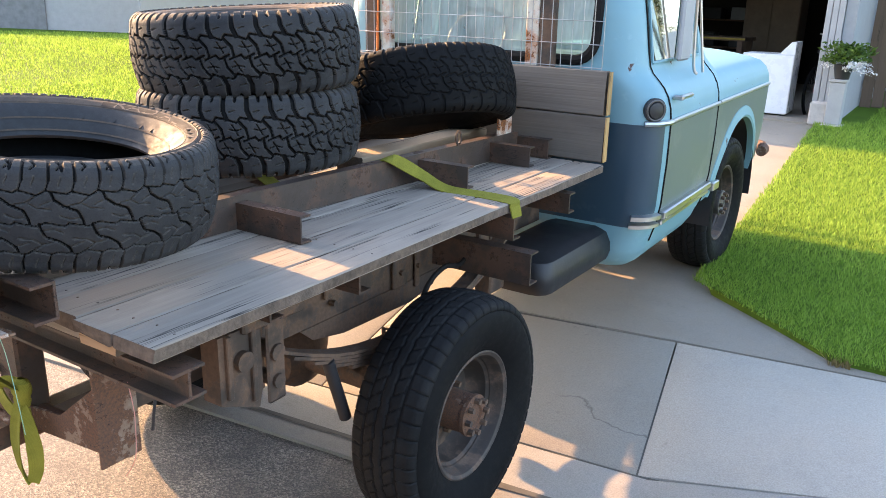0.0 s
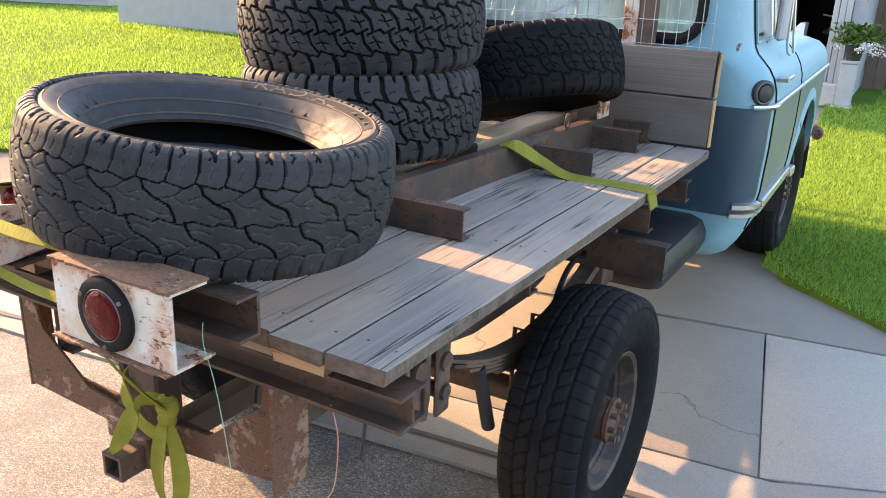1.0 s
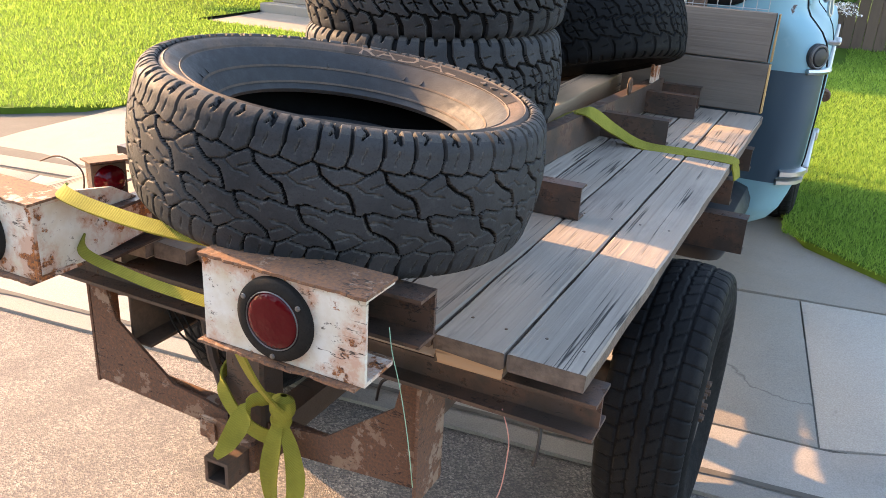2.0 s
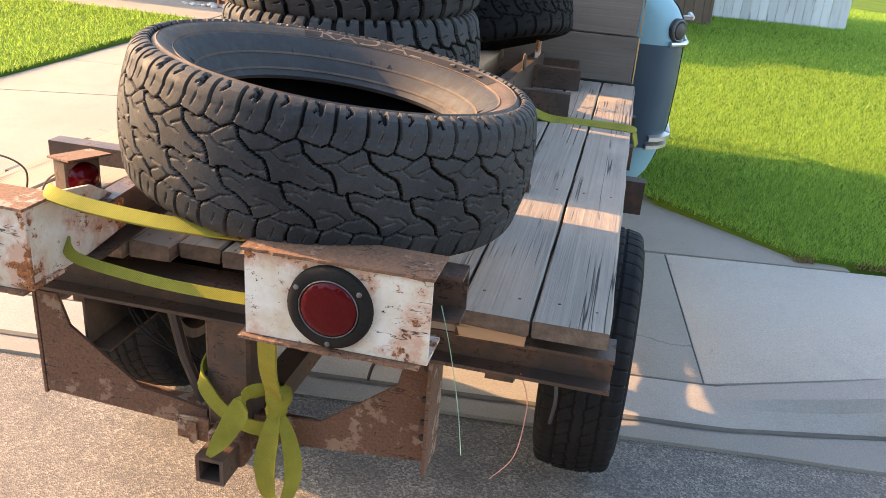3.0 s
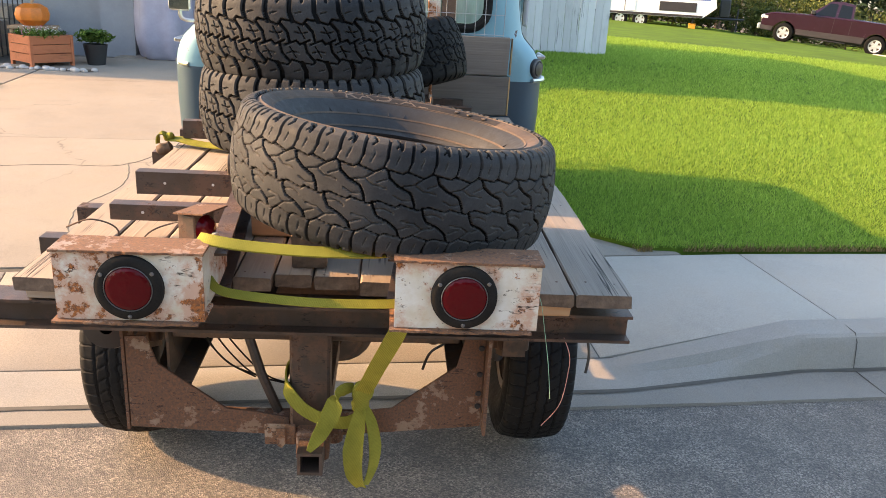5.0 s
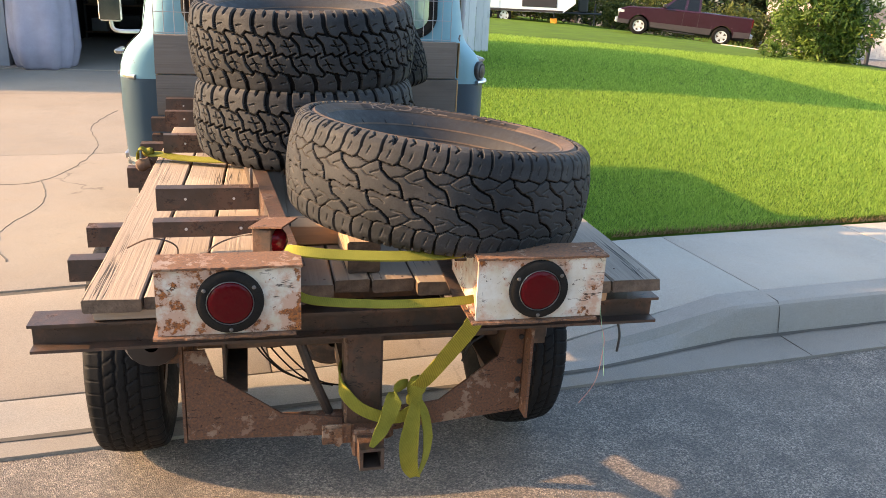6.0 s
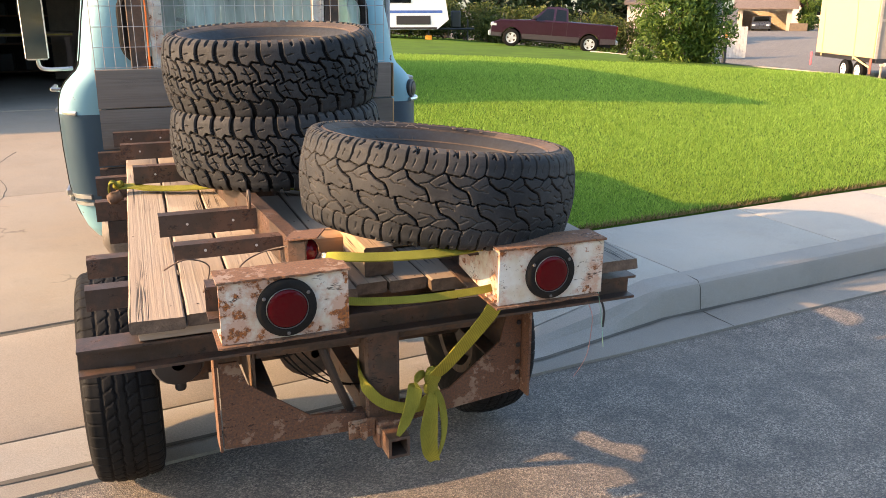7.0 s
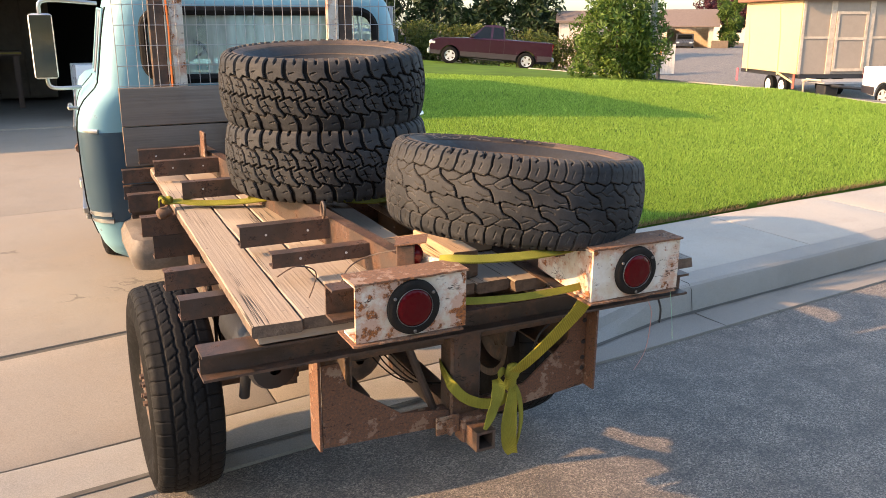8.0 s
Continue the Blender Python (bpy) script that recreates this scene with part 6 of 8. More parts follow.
# Chrome and lamps on the cab corners.
for s in (1, -1):
    f = Form()
    pts = []
    for a in (-62, -45, -30, -15, 0):
        pts.append((CX + s * (0.974 - 0.13 + 0.142 * math.cos(radians(a))), 2.79 + 0.13 + 0.142 * math.sin(radians(a)), 0.893))
    f.tube(pts + [(CX + s * 0.984, 2.95, 0.893)], 0.013, 8)
    f.made("corner_trim", CHROME, truck, "bright chrome corner trim")
    f = Form()
    for z0_, z1_, w_ in ((0.430, 0.466, 0.970), (0.392, 0.424, 0.962)):
        rings2 = []
        for a in (-70, -50, -30, -10, 0):
            px, py = w_ - 0.13, 2.795 + 0.13
            c_, s_ = math.cos(radians(a)), math.sin(radians(a))
            rings2.append([(CX + s * (px + (0.13 + q) * c_), py + (0.13 + q) * s_, z) for q, z in ((-0.01, z0_), (0.018, z0_ + 0.008), (0.018, z1_ - 0.008), (-0.01, z1_))])
        f.rings(rings2, True, (True, True))
    f.made("lower_corner_trim", CHROME, truck, "double chrome corner trim")
m = pose(CX + 0.938, 2.838, 0.952, 90, 0, 52) @ Matrix.Scale(0.86, 4)
cap = Form().lathe([(0.062, -0.02), (0.064, 0.004), (0.050, 0.012), (0.046, 0.006), (0.04, 0.016), (0.015, 0.022), (0.0, 0.022)], 28, m).made("filler_cap", [BLACK], truck, "dark round fuel filler cap")
Form().lathe([(0.047, 0.011), (0.053, 0.014), (0.057, 0.008)], 28, m).made("cap_ring", DULLMETAL, cap)

# Fenders and bonnet.
NOSE = [(0.33, 0.93, 3.78, 5.14, 0.02, 0.16), (0.40, 0.950, 3.78, 5.17, 0.02, 0.17), (0.60, 0.968, 3.78, 5.20, 0.02, 0.18), (0.885, 0.974, 3.78, 5.22, 0.02, 0.19), (0.95, 0.966, 3.78, 5.21, 0.02, 0.19), (1.00, 0.945, 3.78, 5.19, 0.02, 0.19),
        (1.035, 0.905, 3.78, 5.17, 0.02, 0.18), (1.055, 0.84, 3.78, 5.14, 0.02, 0.17), (1.07, 0.76, 3.78, 5.12, 0.02, 0.16), (1.085, 0.66, 3.78, 5.09, 0.02, 0.15), (1.105, 0.40, 3.78, 5.05, 0.02, 0.12)]
AY, AZ, AR = 4.40, 0.25, 0.50
rings = [plan_ring(*k) for k in lofted(NOSE)]
f = Form()
n = len(rings[0])
for r in range(len(rings) - 1):
    for i in range(n):
        j = (i + 1) % n
        q = [taper(rings[r][i]), taper(rings[r][j]), taper(rings[r + 1][j]), taper(rings[r + 1][i])]
        c = sum(q, Vector()) / 4
        if math.hypot(c.y - AY, c.z - AZ) < AR + 0.014 and abs(c.x - CX) > 0.85 or c.y < 3.785:
            continue
        f.add(q, [(0, 1, 2, 3)], 1 if 0.40 < c.z < 0.885 and math.hypot(c.y - AY, c.z - AZ) > AR + 0.03 else 0)
f.add([taper(p) for p in rings[-1]], [tuple(range(n))], 0)
nose = f.made("fender", [BLUE, OLIVE], truck, "light blue fenders and bonnet with a grey-green band", smooth=40, weld=True)
for s in (1, -1):
    def flank(z):
        """Half width of the fender at a height."""
        for p, q in zip(NOSE, NOSE[1:]):
            if p[0] <= z <= q[0]:
                return p[1] + (q[1] - p[1]) * (z - p[0]) / (q[0] - p[0])
        return NOSE[0][1]
    rows = []
    for q, out_ in ((AR - 0.012, -0.03), (AR - 0.010, 0.010), (AR + 0.004, 0.016), (AR + 0.022, 0.010), (AR + 0.056, 0.005), (AR + 0.060, -0.004)):
        rows.append([taper((CX + s * (flank(AZ + q * math.sin(radians(a))) + out_), AY + q * math.cos(radians(a)), AZ + q * math.sin(radians(a)))) for a in range(10, 171, 4)])
    Form().rings(rows, closed=False).made("arch_lip", BLUE, nose, "rolled light blue arch lip")
    g = Form()
    g.rings([[taper((CX + s * x, AY + (AR - 0.005) * math.cos(radians(a)), AZ + (AR - 0.005) * math.sin(radians(a)))) for a in range(-10, 191, 10)] for x in (0.97, 0.55)], closed=False)
    g.made("wheel_well", BLACK, nose)
    Form().tube([taper((CX + s * 0.983, y, 0.893)) for y in (3.79, 4.3, 4.8, 5.0)], 0.011, 8).made("trim_strip", CHROME, nose)
    Form().box(min(CX + s * 0.955, CX + s * 0.985), max(CX + s * 0.955, CX + s * 0.985), 3.79, 3.90, 0.40, 0.45, c=0.006).made("lower_trim", CHROME, nose)
Form().tube(curve_points([(CX - 0.90, 5.10, 0.44), (CX - 0.8, 5.30, 0.44), (CX, 5.38, 0.44), (CX + 0.78, 5.30, 0.44), (CX + 0.93, 5.14, 0.44), (CX + 0.95, 5.0, 0.44)], 6), 0.035, 10).made("front_bumper", RUSTPLATE, truck, "rusty front bumper")
f = Form()
f.box(CX - 0.5, CX + 0.5, 4.85, 5.0, 0.2, 0.95)
f.box(CX - 0.42, CX + 0.42, 3.9, 5.0, 0.25, 0.9)
f.made("engine", BLACK, truck)


def mirror(s):
    """A tall mirror on bent arms, on a door."""
    x = CX + (1.0 if s > 0 else -1.105)
    b = Form().box(x - 0.062, x + 0.062, 3.43, 3.465, 1.115, 1.475, c=0.012)
    ob = b.made("mirror", CHROME if s > 0 else ALLOY, truck, "tall chrome-backed door mirror")
    Form().box(x - 0.056, x + 0.056, 3.424, 3.429, 1.125, 1.465).made("mirror_glass", MIRROR, ob)
    f, g = Form(), Form()
    f.tube(curve_points([(CX + s * 0.93, 3.50, 1.06), (x - s * 0.06, 3.46, 1.06), (x - 0.01 * s, 3.448, 1.075), (x, 3.447, 1.12)], 6), 0.011, 8)
    g.tube(curve_points([(CX + s * 0.80, 3.50, 1.53), (x - s * 0.10, 3.46, 1.545), (x - 0.01 * s, 3.448, 1.535), (x, 3.447, 1.475)], 6), 0.011, 8)
    for q in (f, g):
        q.made("mirror_arm", CHROME, ob, "bent white metal mirror arm")


# Dark green tint stands in for trees that the glass would reflect.
MIRROR = plain("mirror tinted with its dark reflection", (0.26, 0.33, 0.30), 0.03, 1.0, 0.05, bump=0)
mirror(-1)
b = Form().box(0.822, 0.850, 3.17, 3.32, 1.145, 1.53, c=0.01).made("mirror", TRIMPAINT, truck, "pale folded door mirror")
Form().box(0.816, 0.8215, 3.18, 3.31, 1.155, 1.52).made("mirror_glass", MIRROR, b)
Form().tube(curve_points([(0.86, 3.42, 1.07), (0.845, 3.40, 1.12), (0.838, 3.38, 1.4), (0.836, 3.36, 1.53)], 4), 0.008, 7).made("mirror_arm", CHROME, b)
Form().tube([(0.86, 3.52, 1.07), (0.80, 3.46, 1.62)], 0.007, 7).made("mirror_stay", CHROME, b)

# ---- headboard with wire mesh ----
hb = thing("headboard", "two weathered grey boards with a wire mesh above", "headboard", TR)
plank_mesh("lower_board", 1.565, 0.038, 0.205, HEADWOOD, hb, 61, (-0.868, 2.682, 0.716), along="X")
plank_mesh("upper_board", 1.555, 0.040, 0.195, HEADWOOD, hb, 62, (-0.868, 2.680, 0.926), along="X")
for z0, z1 in ((0.718, 0.918), (0.930, 1.118)):
    Form().box(0.699, 0.705, 2.683, 2.718, z0, z1).made("cut_end", CUTEND, hb, "fresh orange cut board end")
wires = Form()
MX0, MX1, MZ0, MZ1 = -0.868, 0.655, 1.122, 1.64
for i in range(31):
    x = MX0 + (MX1 - MX0) * i / 30 + 0.003 * noise.noise((i, 1.5, 0))
    wires.tube([(x, 2.702, MZ0), (x + 0.004 * noise.noise((i, 7, 0)), 2.70, 1.4), (x, 2.702, MZ1)], 0.0020, 5)
for i in range(6):
    z = MZ0 + 0.008 + i * 0.1
    wires.tube([(MX0 + (MX1 - MX0) * k / 8, 2.698, z + 0.004 * noise.noise((i, k, 3))) for k in range(9)], 0.0020, 5)
wires.made("wire_mesh", WIRE, hb, "galvanised welded wire mesh")
for x, w, mat, nm in ((0.29, 0.065, CHIPPED, "post"), (0.365, 0.075, DARKSTEEL, "post"), (-0.655, 0.075, DARKSTEEL, "post"), (-0.555, 0.065, CHIPPED, "post")):
    Form().box(x - w / 2, x + w / 2, 2.722, 2.758, 0.66, 1.70, c=0.004).made(nm, mat, hb, "upright with flaking paint" if mat is CHIPPED else "dark steel upright")
Form().tube([(-0.603, 2.712, 1.12), (-0.60, 2.715, 1.4), (-0.607, 2.714, 1.66)], 0.006, 6).made("cord", ORANGEWIRE, hb, "orange cord")

# ---- steel rack with the rear lamps, lying on the deck ----
rack = thing("steel_rack", "rusty steel rack with stub arms and red rear lamps", "rack", TR)


def rail_x(s, y):
    return 0.125 + 0.066 * y if s > 0 else -0.318 - 0.078 * y


def ragged_plate(x0, x1, y0, y1, z, t, seed):
    """A thin plate whose rear edge is eaten by rust."""
    n = 34
    edge = [(x0 + (x1 - x0) * i / n, y0 + 0.004 * noise.noise((i * 0.9, seed, 0.3)) + 0.003 * noise.noise((i * 0.23, seed, 4.3))) for i in range(n + 1)]
    return Form().prism(edge + [(x1, y1), (x0, y1)], (0, 0, z), (1, 0, 0), (0, 1, 0), (0, 0, t))


for s in (1, -1):
    z0 = DZ + DT + 0.002
    Form().channel((rail_x(s, 0.16), 0.16, z0), (rail_x(s, 2.62), 2.62, z0), 0.108, 0.045, 0.006, (-s, 0, 0)).made("rail", STEEL, rack, "brown steel side rail", smooth=0)
    # The white tail end of the rail, deeper than the rest.
    f = Form()
    f.prism([(0.0, 0.724), (0.17, 0.724), (0.30, 0.74), (0.30, 0.80), (0.20, 0.86), (0.10, 0.878), (0.0, 0.878)], (rail_x(s, 0) - 0.004, 0.004, 0), (0, 1, 0), (0, 0, 1), (0.008, 0, 0))
    f.made("tail_plate", CHIPPED, rack, "rail end with chipped white paint", smooth=0)
    arms = ((0.97, 0.275), (1.88, 0.235), (2.39, 0.20), (2.615, 0.16)) if s > 0 else ((0.553, 0.318), (0.875, 0.316), (1.69, 0.303), (2.22, 0.30), (2.57, 0.30))
    for y, l in arms:
        a = rail_x(s, y)
        za, ha = (z0, 0.087) if s > 0 else (0.767, 0.045) if y < 0.6 else (0.748, 0.072)
        g = Form().channel((a, y, za), (a + s * l, y, za), ha, 0.045, 0.006, (0, 1, 0))
        ob = g.made("stub_arm", STEEL, rack, smooth=0)
        for q in (0.25, 0.72) if s < 0 else ():
            Form().lathe([(0.0, 0.002), (0.004, 0.002), (0.0045, 0)], 10, pose(a + s * l * q, y - 0.0005, za + ha * 0.52, 90, 0, 0)).made("bolt", ALLOY, ob)
    # Channel end behind the lamp box.
    xa, xb = sorted((rail_x(s, 0.2) + s * 0.004, 0.452 if s > 0 else -0.632))
    Form().channel((xa, 0.195, 0.733), (xb, 0.195, 0.733), 0.092, 0.06, 0.007, (0, -1, 0)).made("box_channel", STEEL, rack, "brown channel behind the lamp box", smooth=0)
    # Lamp box: a channel laid on its back edge, lamp on its rear face.
    xi, xo = (0.108, 0.428) if s > 0 else (-0.305, -0.618)
    xa, xb = min(xi, xo), max(xi, xo)
    f = Form()
    f.channel((xa, 0.0, 0.722), (xb, 0.0, 0.722), 0.155, 0.088, 0.007, (0, 1, 0))
    lb = f.made("lamp_box", [CHIPPED], rack, "steel channel with chipped white paint over rust", smooth=0)
    ragged_plate(xa - 0.004, xb + 0.004, -0.007, 0.090, 0.8772, 0.0055, 5 if s > 0 else 9).made("top_flange", FLAKED, lb, "brown rusty top flange with paint remains", smooth=0)
    ragged_plate(xa - 0.010, xb - 0.012, -0.012, 0.11, 0.7150, 0.0055, 3 if s > 0 else 7).made("bottom_flange", FLAKED, lb, "brown rusty bottom flange with paint remains", smooth=0)
    lx = 0.26 if s > 0 else -0.46
    lm = pose(lx, -0.001, 0.80, 90, 0, 0)
    Form().lathe([(0.050, 0.0), (0.051, 0.010), (0.054, 0.013), (0.066, 0.013), (0.0725, 0.009), (0.074, 0.0)], 40, lm).made("lamp_ring", GASKET, lb, "black rubber lamp ring")
    Form().lathe([(0.052, 0.006), (0.049, 0.012), (0.046, 0.0145), (0.036, 0.0175), (0.030, 0.0170), (0.018, 0.0195), (0.0, 0.0205)], 40, lm).made("lamp_lens", LENS, lb, "round red lamp lens")
    Form().lathe([(0.0495, 0.0125), (0.0507, 0.0145), (0.0520, 0.0125)], 40, lm).made("lamp_bezel", DULLMETAL, lb, "thin dull metal bezel")
    for a in (35, 150, 270):
        Form().lathe([(0.0, 0.004), (0.004, 0.003), (0.005, 0.0)], 8, lm @ pose(0.0635 * math.cos(radians(a)), 0.0635 * math.sin(radians(a)), 0.0125)).made("screw", DULLMETAL, lb)
# Eye rings on the rails.
for x, y in ((0.268, 2.146), (-0.412, 0.87)):
    f = Form()
    f.tube([(x + 0.002, y + 0.018 * math.cos(radians(a)), 0.855 + 0.028 * math.sin(radians(a))) for a in range(-70, 251, 20)] + [(x, y - 0.006, 0.823)], 0.0055, 7)
    f.made("eye_ring", DARKSTEEL, rack, "bent rod eye")
Form().box(0.272, 0.285, 2.46, 2.58, 0.80, 0.91, c=0.003).made("upright_tab", CHIPPED, rack, "pale upright steel tab")
Form().box(-0.535, -0.522, 2.33, 2.43, 0.80, 0.925, c=0.003).made("upright_tab", RUSTPLATE, rack, "orange rusty upright tab")
# Small red side lamp on the left rail, under a little hood.
LM = pose(-0.345, 0.228, 0.861, 90, 0, 62)
f = Form()
f.box(-0.036, 0.036, -0.040, 0.038, -0.055, -0.004, LM, c=0.003)
hood = f.made("lamp_hood", STEEL, rack, "brown bracket of a small lamp", smooth=0)
f = Form()
f.prism([(-0.044, 0.036), (0.044, 0.036), (0.044, 0.040), (-0.044, 0.040)], (0, 0, -0.06), (1, 0, 0), (0, 1, 0), (0, 0.012, 0.090))
f.v = [tuple(LM @ Vector(q)) for q in f.v]
f.made("hood_plate", RUSTPLATE, hood, "bent rusty hood plate", smooth=0)
Form().lathe([(0.0, 0.020), (0.012, 0.0185), (0.022, 0.013), (0.030, 0.004), (0.033, -0.004)], 28, LM).made("marker_lens", LENS, hood, "small red marker lens")

# Timbers packed under the tyres.
tim = thing("timber_block", "bare wooden block packed under a tyre", "timber", TR, group="timbers on the deck")
plank_mesh("block", 0.42, 0.10, 0.062, TIMBERX, tim, 71, (-0.30, 0.60, 0.7165), along="X")
tim = thing("timber_block", "long bare timber under the leaning tyre", "timber", TR, group="timbers on the deck")
plank_mesh("block", 0.95, 0.13, 0.10, TIMBER, tim, 72, (-0.02, 1.70, 0.7165))
tim = thing("timber_block", "short timber under the tilted tyre", "timber", TR, group="timbers on the deck")
plank_mesh("block", 0.30, 0.09, 0.09, TIMBER, tim, 73, (-0.16, 0.36, 0.7165))

# ---- straps ----
lash = thing("rear_strap", "yellow-green webbing strap knotted round the hitch", "strap", TR)
Form().ribbon(curve_points([(-0.335, 0.10, 0.880), (-0.30, 0.07, 0.887), (-0.22, 0.06, 0.880), (-0.08, 0.06, 0.872), (0.05, 0.075, 0.868), (0.11, 0.10, 0.866)], 6), (0, 0.85, 0.45), 0.030).made("upper_run", STRAP, lash)
Form().ribbon(curve_points([(-0.320, 0.12, 0.775), (-0.28, 0.09, 0.757), (-0.15, 0.08, 0.745), (-0.03, 0.075, 0.742), (0.11, 0.07, 0.748), (0.14, 0.10, 0.75)], 6), (0, 0.6, 0.8), 0.021).made("lower_run", STRAP, lash)
Form().ribbon(curve_points([(0.128, 0.05, 0.715), (0.112, 0.075, 0.66), (0.075, 0.16, 0.54), (0.045, 0.25, 0.43), (0.028, 0.295, 0.385)], 6), (0.9, -0.5, 0.25), 0.042).made("down_run", STRAP, lash)
f = Form()
f.lathe([(0.006, -0.050), (0.021, -0.040), (0.026, -0.022), (0.023, -0.010), (0.029, 0.004), (0.031, 0.020), (0.025, 0.040), (0.008, 0.050)], 16, pose(0.033, 0.300, 0.372, 6, 8, 20) @ Matrix.Diagonal((1.0, 0.72, 1.0, 1)))
f.made("knot", STRAP, lash, "tight webbing knot")


def lobe(name, pts, widths, wides, owner=lash):
    """A folded strap end whose width swells and narrows."""
    path = curve_points(pts, 6)
    n = len(path) - 1
    g = Form()
    rings = []
    for i, p in enumerate(path):
        u = i / n * (len(widths) - 1)
        k = min(int(u), len(widths) - 2)
        w = widths[k] + (widths[k + 1] - widths[k]) * (u - k)
        sd = (Vector(wides[0]) + (Vector(wides[1]) - Vector(wides[0])) * (i / n)).normalized()
        d = (path[min(i + 1, n)] - path[max(i - 1, 0)]).normalized()
        sd = (sd - d * sd.dot(d)).normalized()
        up = d.cross(sd)
        cup = 0.14 * w
        rings.append([p - sd * w / 2 + up * cup, p - sd * w / 4 + up * cup * 0.3, p, p + sd * w / 4 + up * cup * 0.3, p + sd * w / 2 + up * cup,
                      p + sd * w / 2 + up * (cup + 0.003), p + up * 0.003, p - sd * w / 2 + up * (cup + 0.003)])
    g.rings(rings, True, (True, True))
    return g.made(name, STRAP, owner, smooth=50)


lobe("tail", [(0.030, 0.292, 0.345), (0.022, 0.284, 0.290), (0.014, 0.280, 0.215), (0.020, 0.280, 0.140), (0.040, 0.286, 0.096)], (0.026, 0.044, 0.056, 0.050, 0.034), ((1, 0.2, 0.1), (1, -0.5, 0.1)))
lobe("tail", [(0.040, 0.296, 0.340), (0.058, 0.296, 0.290), (0.068, 0.297, 0.215), (0.062, 0.296, 0.150), (0.043, 0.290, 0.098)], (0.022, 0.034, 0.044, 0.040, 0.032), ((1, 0.7, 0), (0.8, 1.0, 0)))
lobe("bow", [(0.012, 0.305, 0.395), (-0.020, 0.280, 0.392), (-0.050, 0.258, 0.340), (-0.078, 0.244, 0.285), (-0.104, 0.232, 0.243)], (0.024, 0.042, 0.052, 0.042, 0.012), ((0.3, 0.3, 1), (1, 0.3, 0.55)))
Form().ribbon(curve_points([(0.030, 0.318, 0.300), (-0.010, 0.312, 0.283), (-0.070, 0.312, 0.291), (-0.132, 0.322, 0.322), (-0.172, 0.338, 0.372), (-0.176, 0.39, 0.40), (-0.16, 0.44, 0.40)], 6), (0, 0.25, 1), 0.034).made("loop", STRAP, lash)
lash2 = thing("deck_strap", "yellow-green webbing strap across the deck", "strap", TR)
Form().ribbon(curve_points([(0.742, 1.815, 0.662), (0.731, 1.815, 0.700), (0.712, 1.82, 0.7185), (0.58, 1.83, 0.7185), (0.42, 1.82, 0.721), (0.32, 1.80, 0.765), (0.25, 1.71, 0.830), (0.19, 1.69, 0.815), (0.09, 1.46, 0.745), (-0.02, 1.39, 0.738), (-0.16, 1.44, 0.750), (-0.28, 1.505, 0.770)], 6), (0.15, 1, 0.25), 0.052).made("run", STRAP, lash2)
Form().ribbon(curve_points([(-0.26, 1.50, 0.768), (-0.36, 1.535, 0.760), (-0.48, 1.575, 0.744), (-0.60, 1.62, 0.736), (-0.70, 1.66, 0.736), (-0.76, 1.69, 0.742), (-0.81, 1.705, 0.740)], 6), (0.25, 1, 0.2), 0.046).made("run", STRAP, lash2)
lobe("flap", [(-0.50, 1.60, 0.748), (-0.45, 1.64, 0.757), (-0.40, 1.68, 0.772), (-0.36, 1.70, 0.782)], (0.008, 0.034, 0.046, 0.030), ((0.6, 1, 0.3), (1, 0.5, 0.6)), lash2)
Form().lathe([(0.004, -0.024), (0.013, -0.018), (0.018, 0.0), (0.014, 0.018), (0.005, 0.025)], 12, pose(-0.815, 1.705, 0.748, 20, 65, 0)).made("knot", STRAP, lash2, "tight webbing knot")
Form().ribbon(curve_points([(-0.82, 1.70, 0.75), (-0.835, 1.69, 0.764), (-0.85, 1.68, 0.755), (-0.853, 1.675, 0.725)], 5), (0.2, 1, 0.2), 0.03).made("tail", STRAP, lash2)
Form().lathe([(0.004, -0.034), (0.020, -0.028), (0.027, -0.008), (0.022, 0.012), (0.026, 0.024), (0.006, 0.034)], 12, pose(-0.832, 1.695, 0.700, 15, 70, 25)).made("hook", DARKSTEEL, lash2, "rusty lump of chain")

# ---- loose wires ----
def hanging(label, pts, mat, r=0.0022):
    w = thing("loose_wire", label, "wire", TR, group="loose wires on the truck")
    Form().tube(curve_points(pts, 8), r, 5).made("strand", mat, w)


hanging("thin pink wire hanging below the deck", [(0.56, 0.275, 0.575), (0.578, 0.27, 0.53), (0.581, 0.27, 0.483), (0.568, 0.27, 0.38), (0.523, 0.27, 0.311)], PINKWIRE, 0.0012)
hanging("thin green wire hanging below the deck", [(0.43, 0.07, 0.80), (0.445, 0.055, 0.765), (0.459, 0.06, 0.70), (0.477, 0.06, 0.608), (0.49, 0.06, 0.515)], GREENWIRE, 0.0008)
hanging("dark wire arching over the deck", [(-0.62, 0.38, 0.722), (-0.60, 0.37, 0.80), (-0.66, 0.36, 0.83), (-0.72, 0.35, 0.81)], DARKSTEEL)
hanging("dark wire on the deck", [(-0.37, 0.30, 0.86), (-0.45, 0.36, 0.83), (-0.52, 0.34, 0.80), (-0.55, 0.33, 0.72)], DARKSTEEL)
for i, (x, y) in enumerate(((-0.42, 0.42), (-0.44, 0.45), (-0.40, 0.44), (-0.38, 0.46))):
    hanging("black wiring bunched behind the bumper plate", [(x, y, 0.56), (x + 0.03, y - 0.02, 0.48), (x + 0.08 + 0.02 * i, y - 0.03, 0.42 - 0.02 * i), (x + 0.15 + 0.03 * i, y, 0.36 - 0.015 * i)], GASKET, 0.0026)
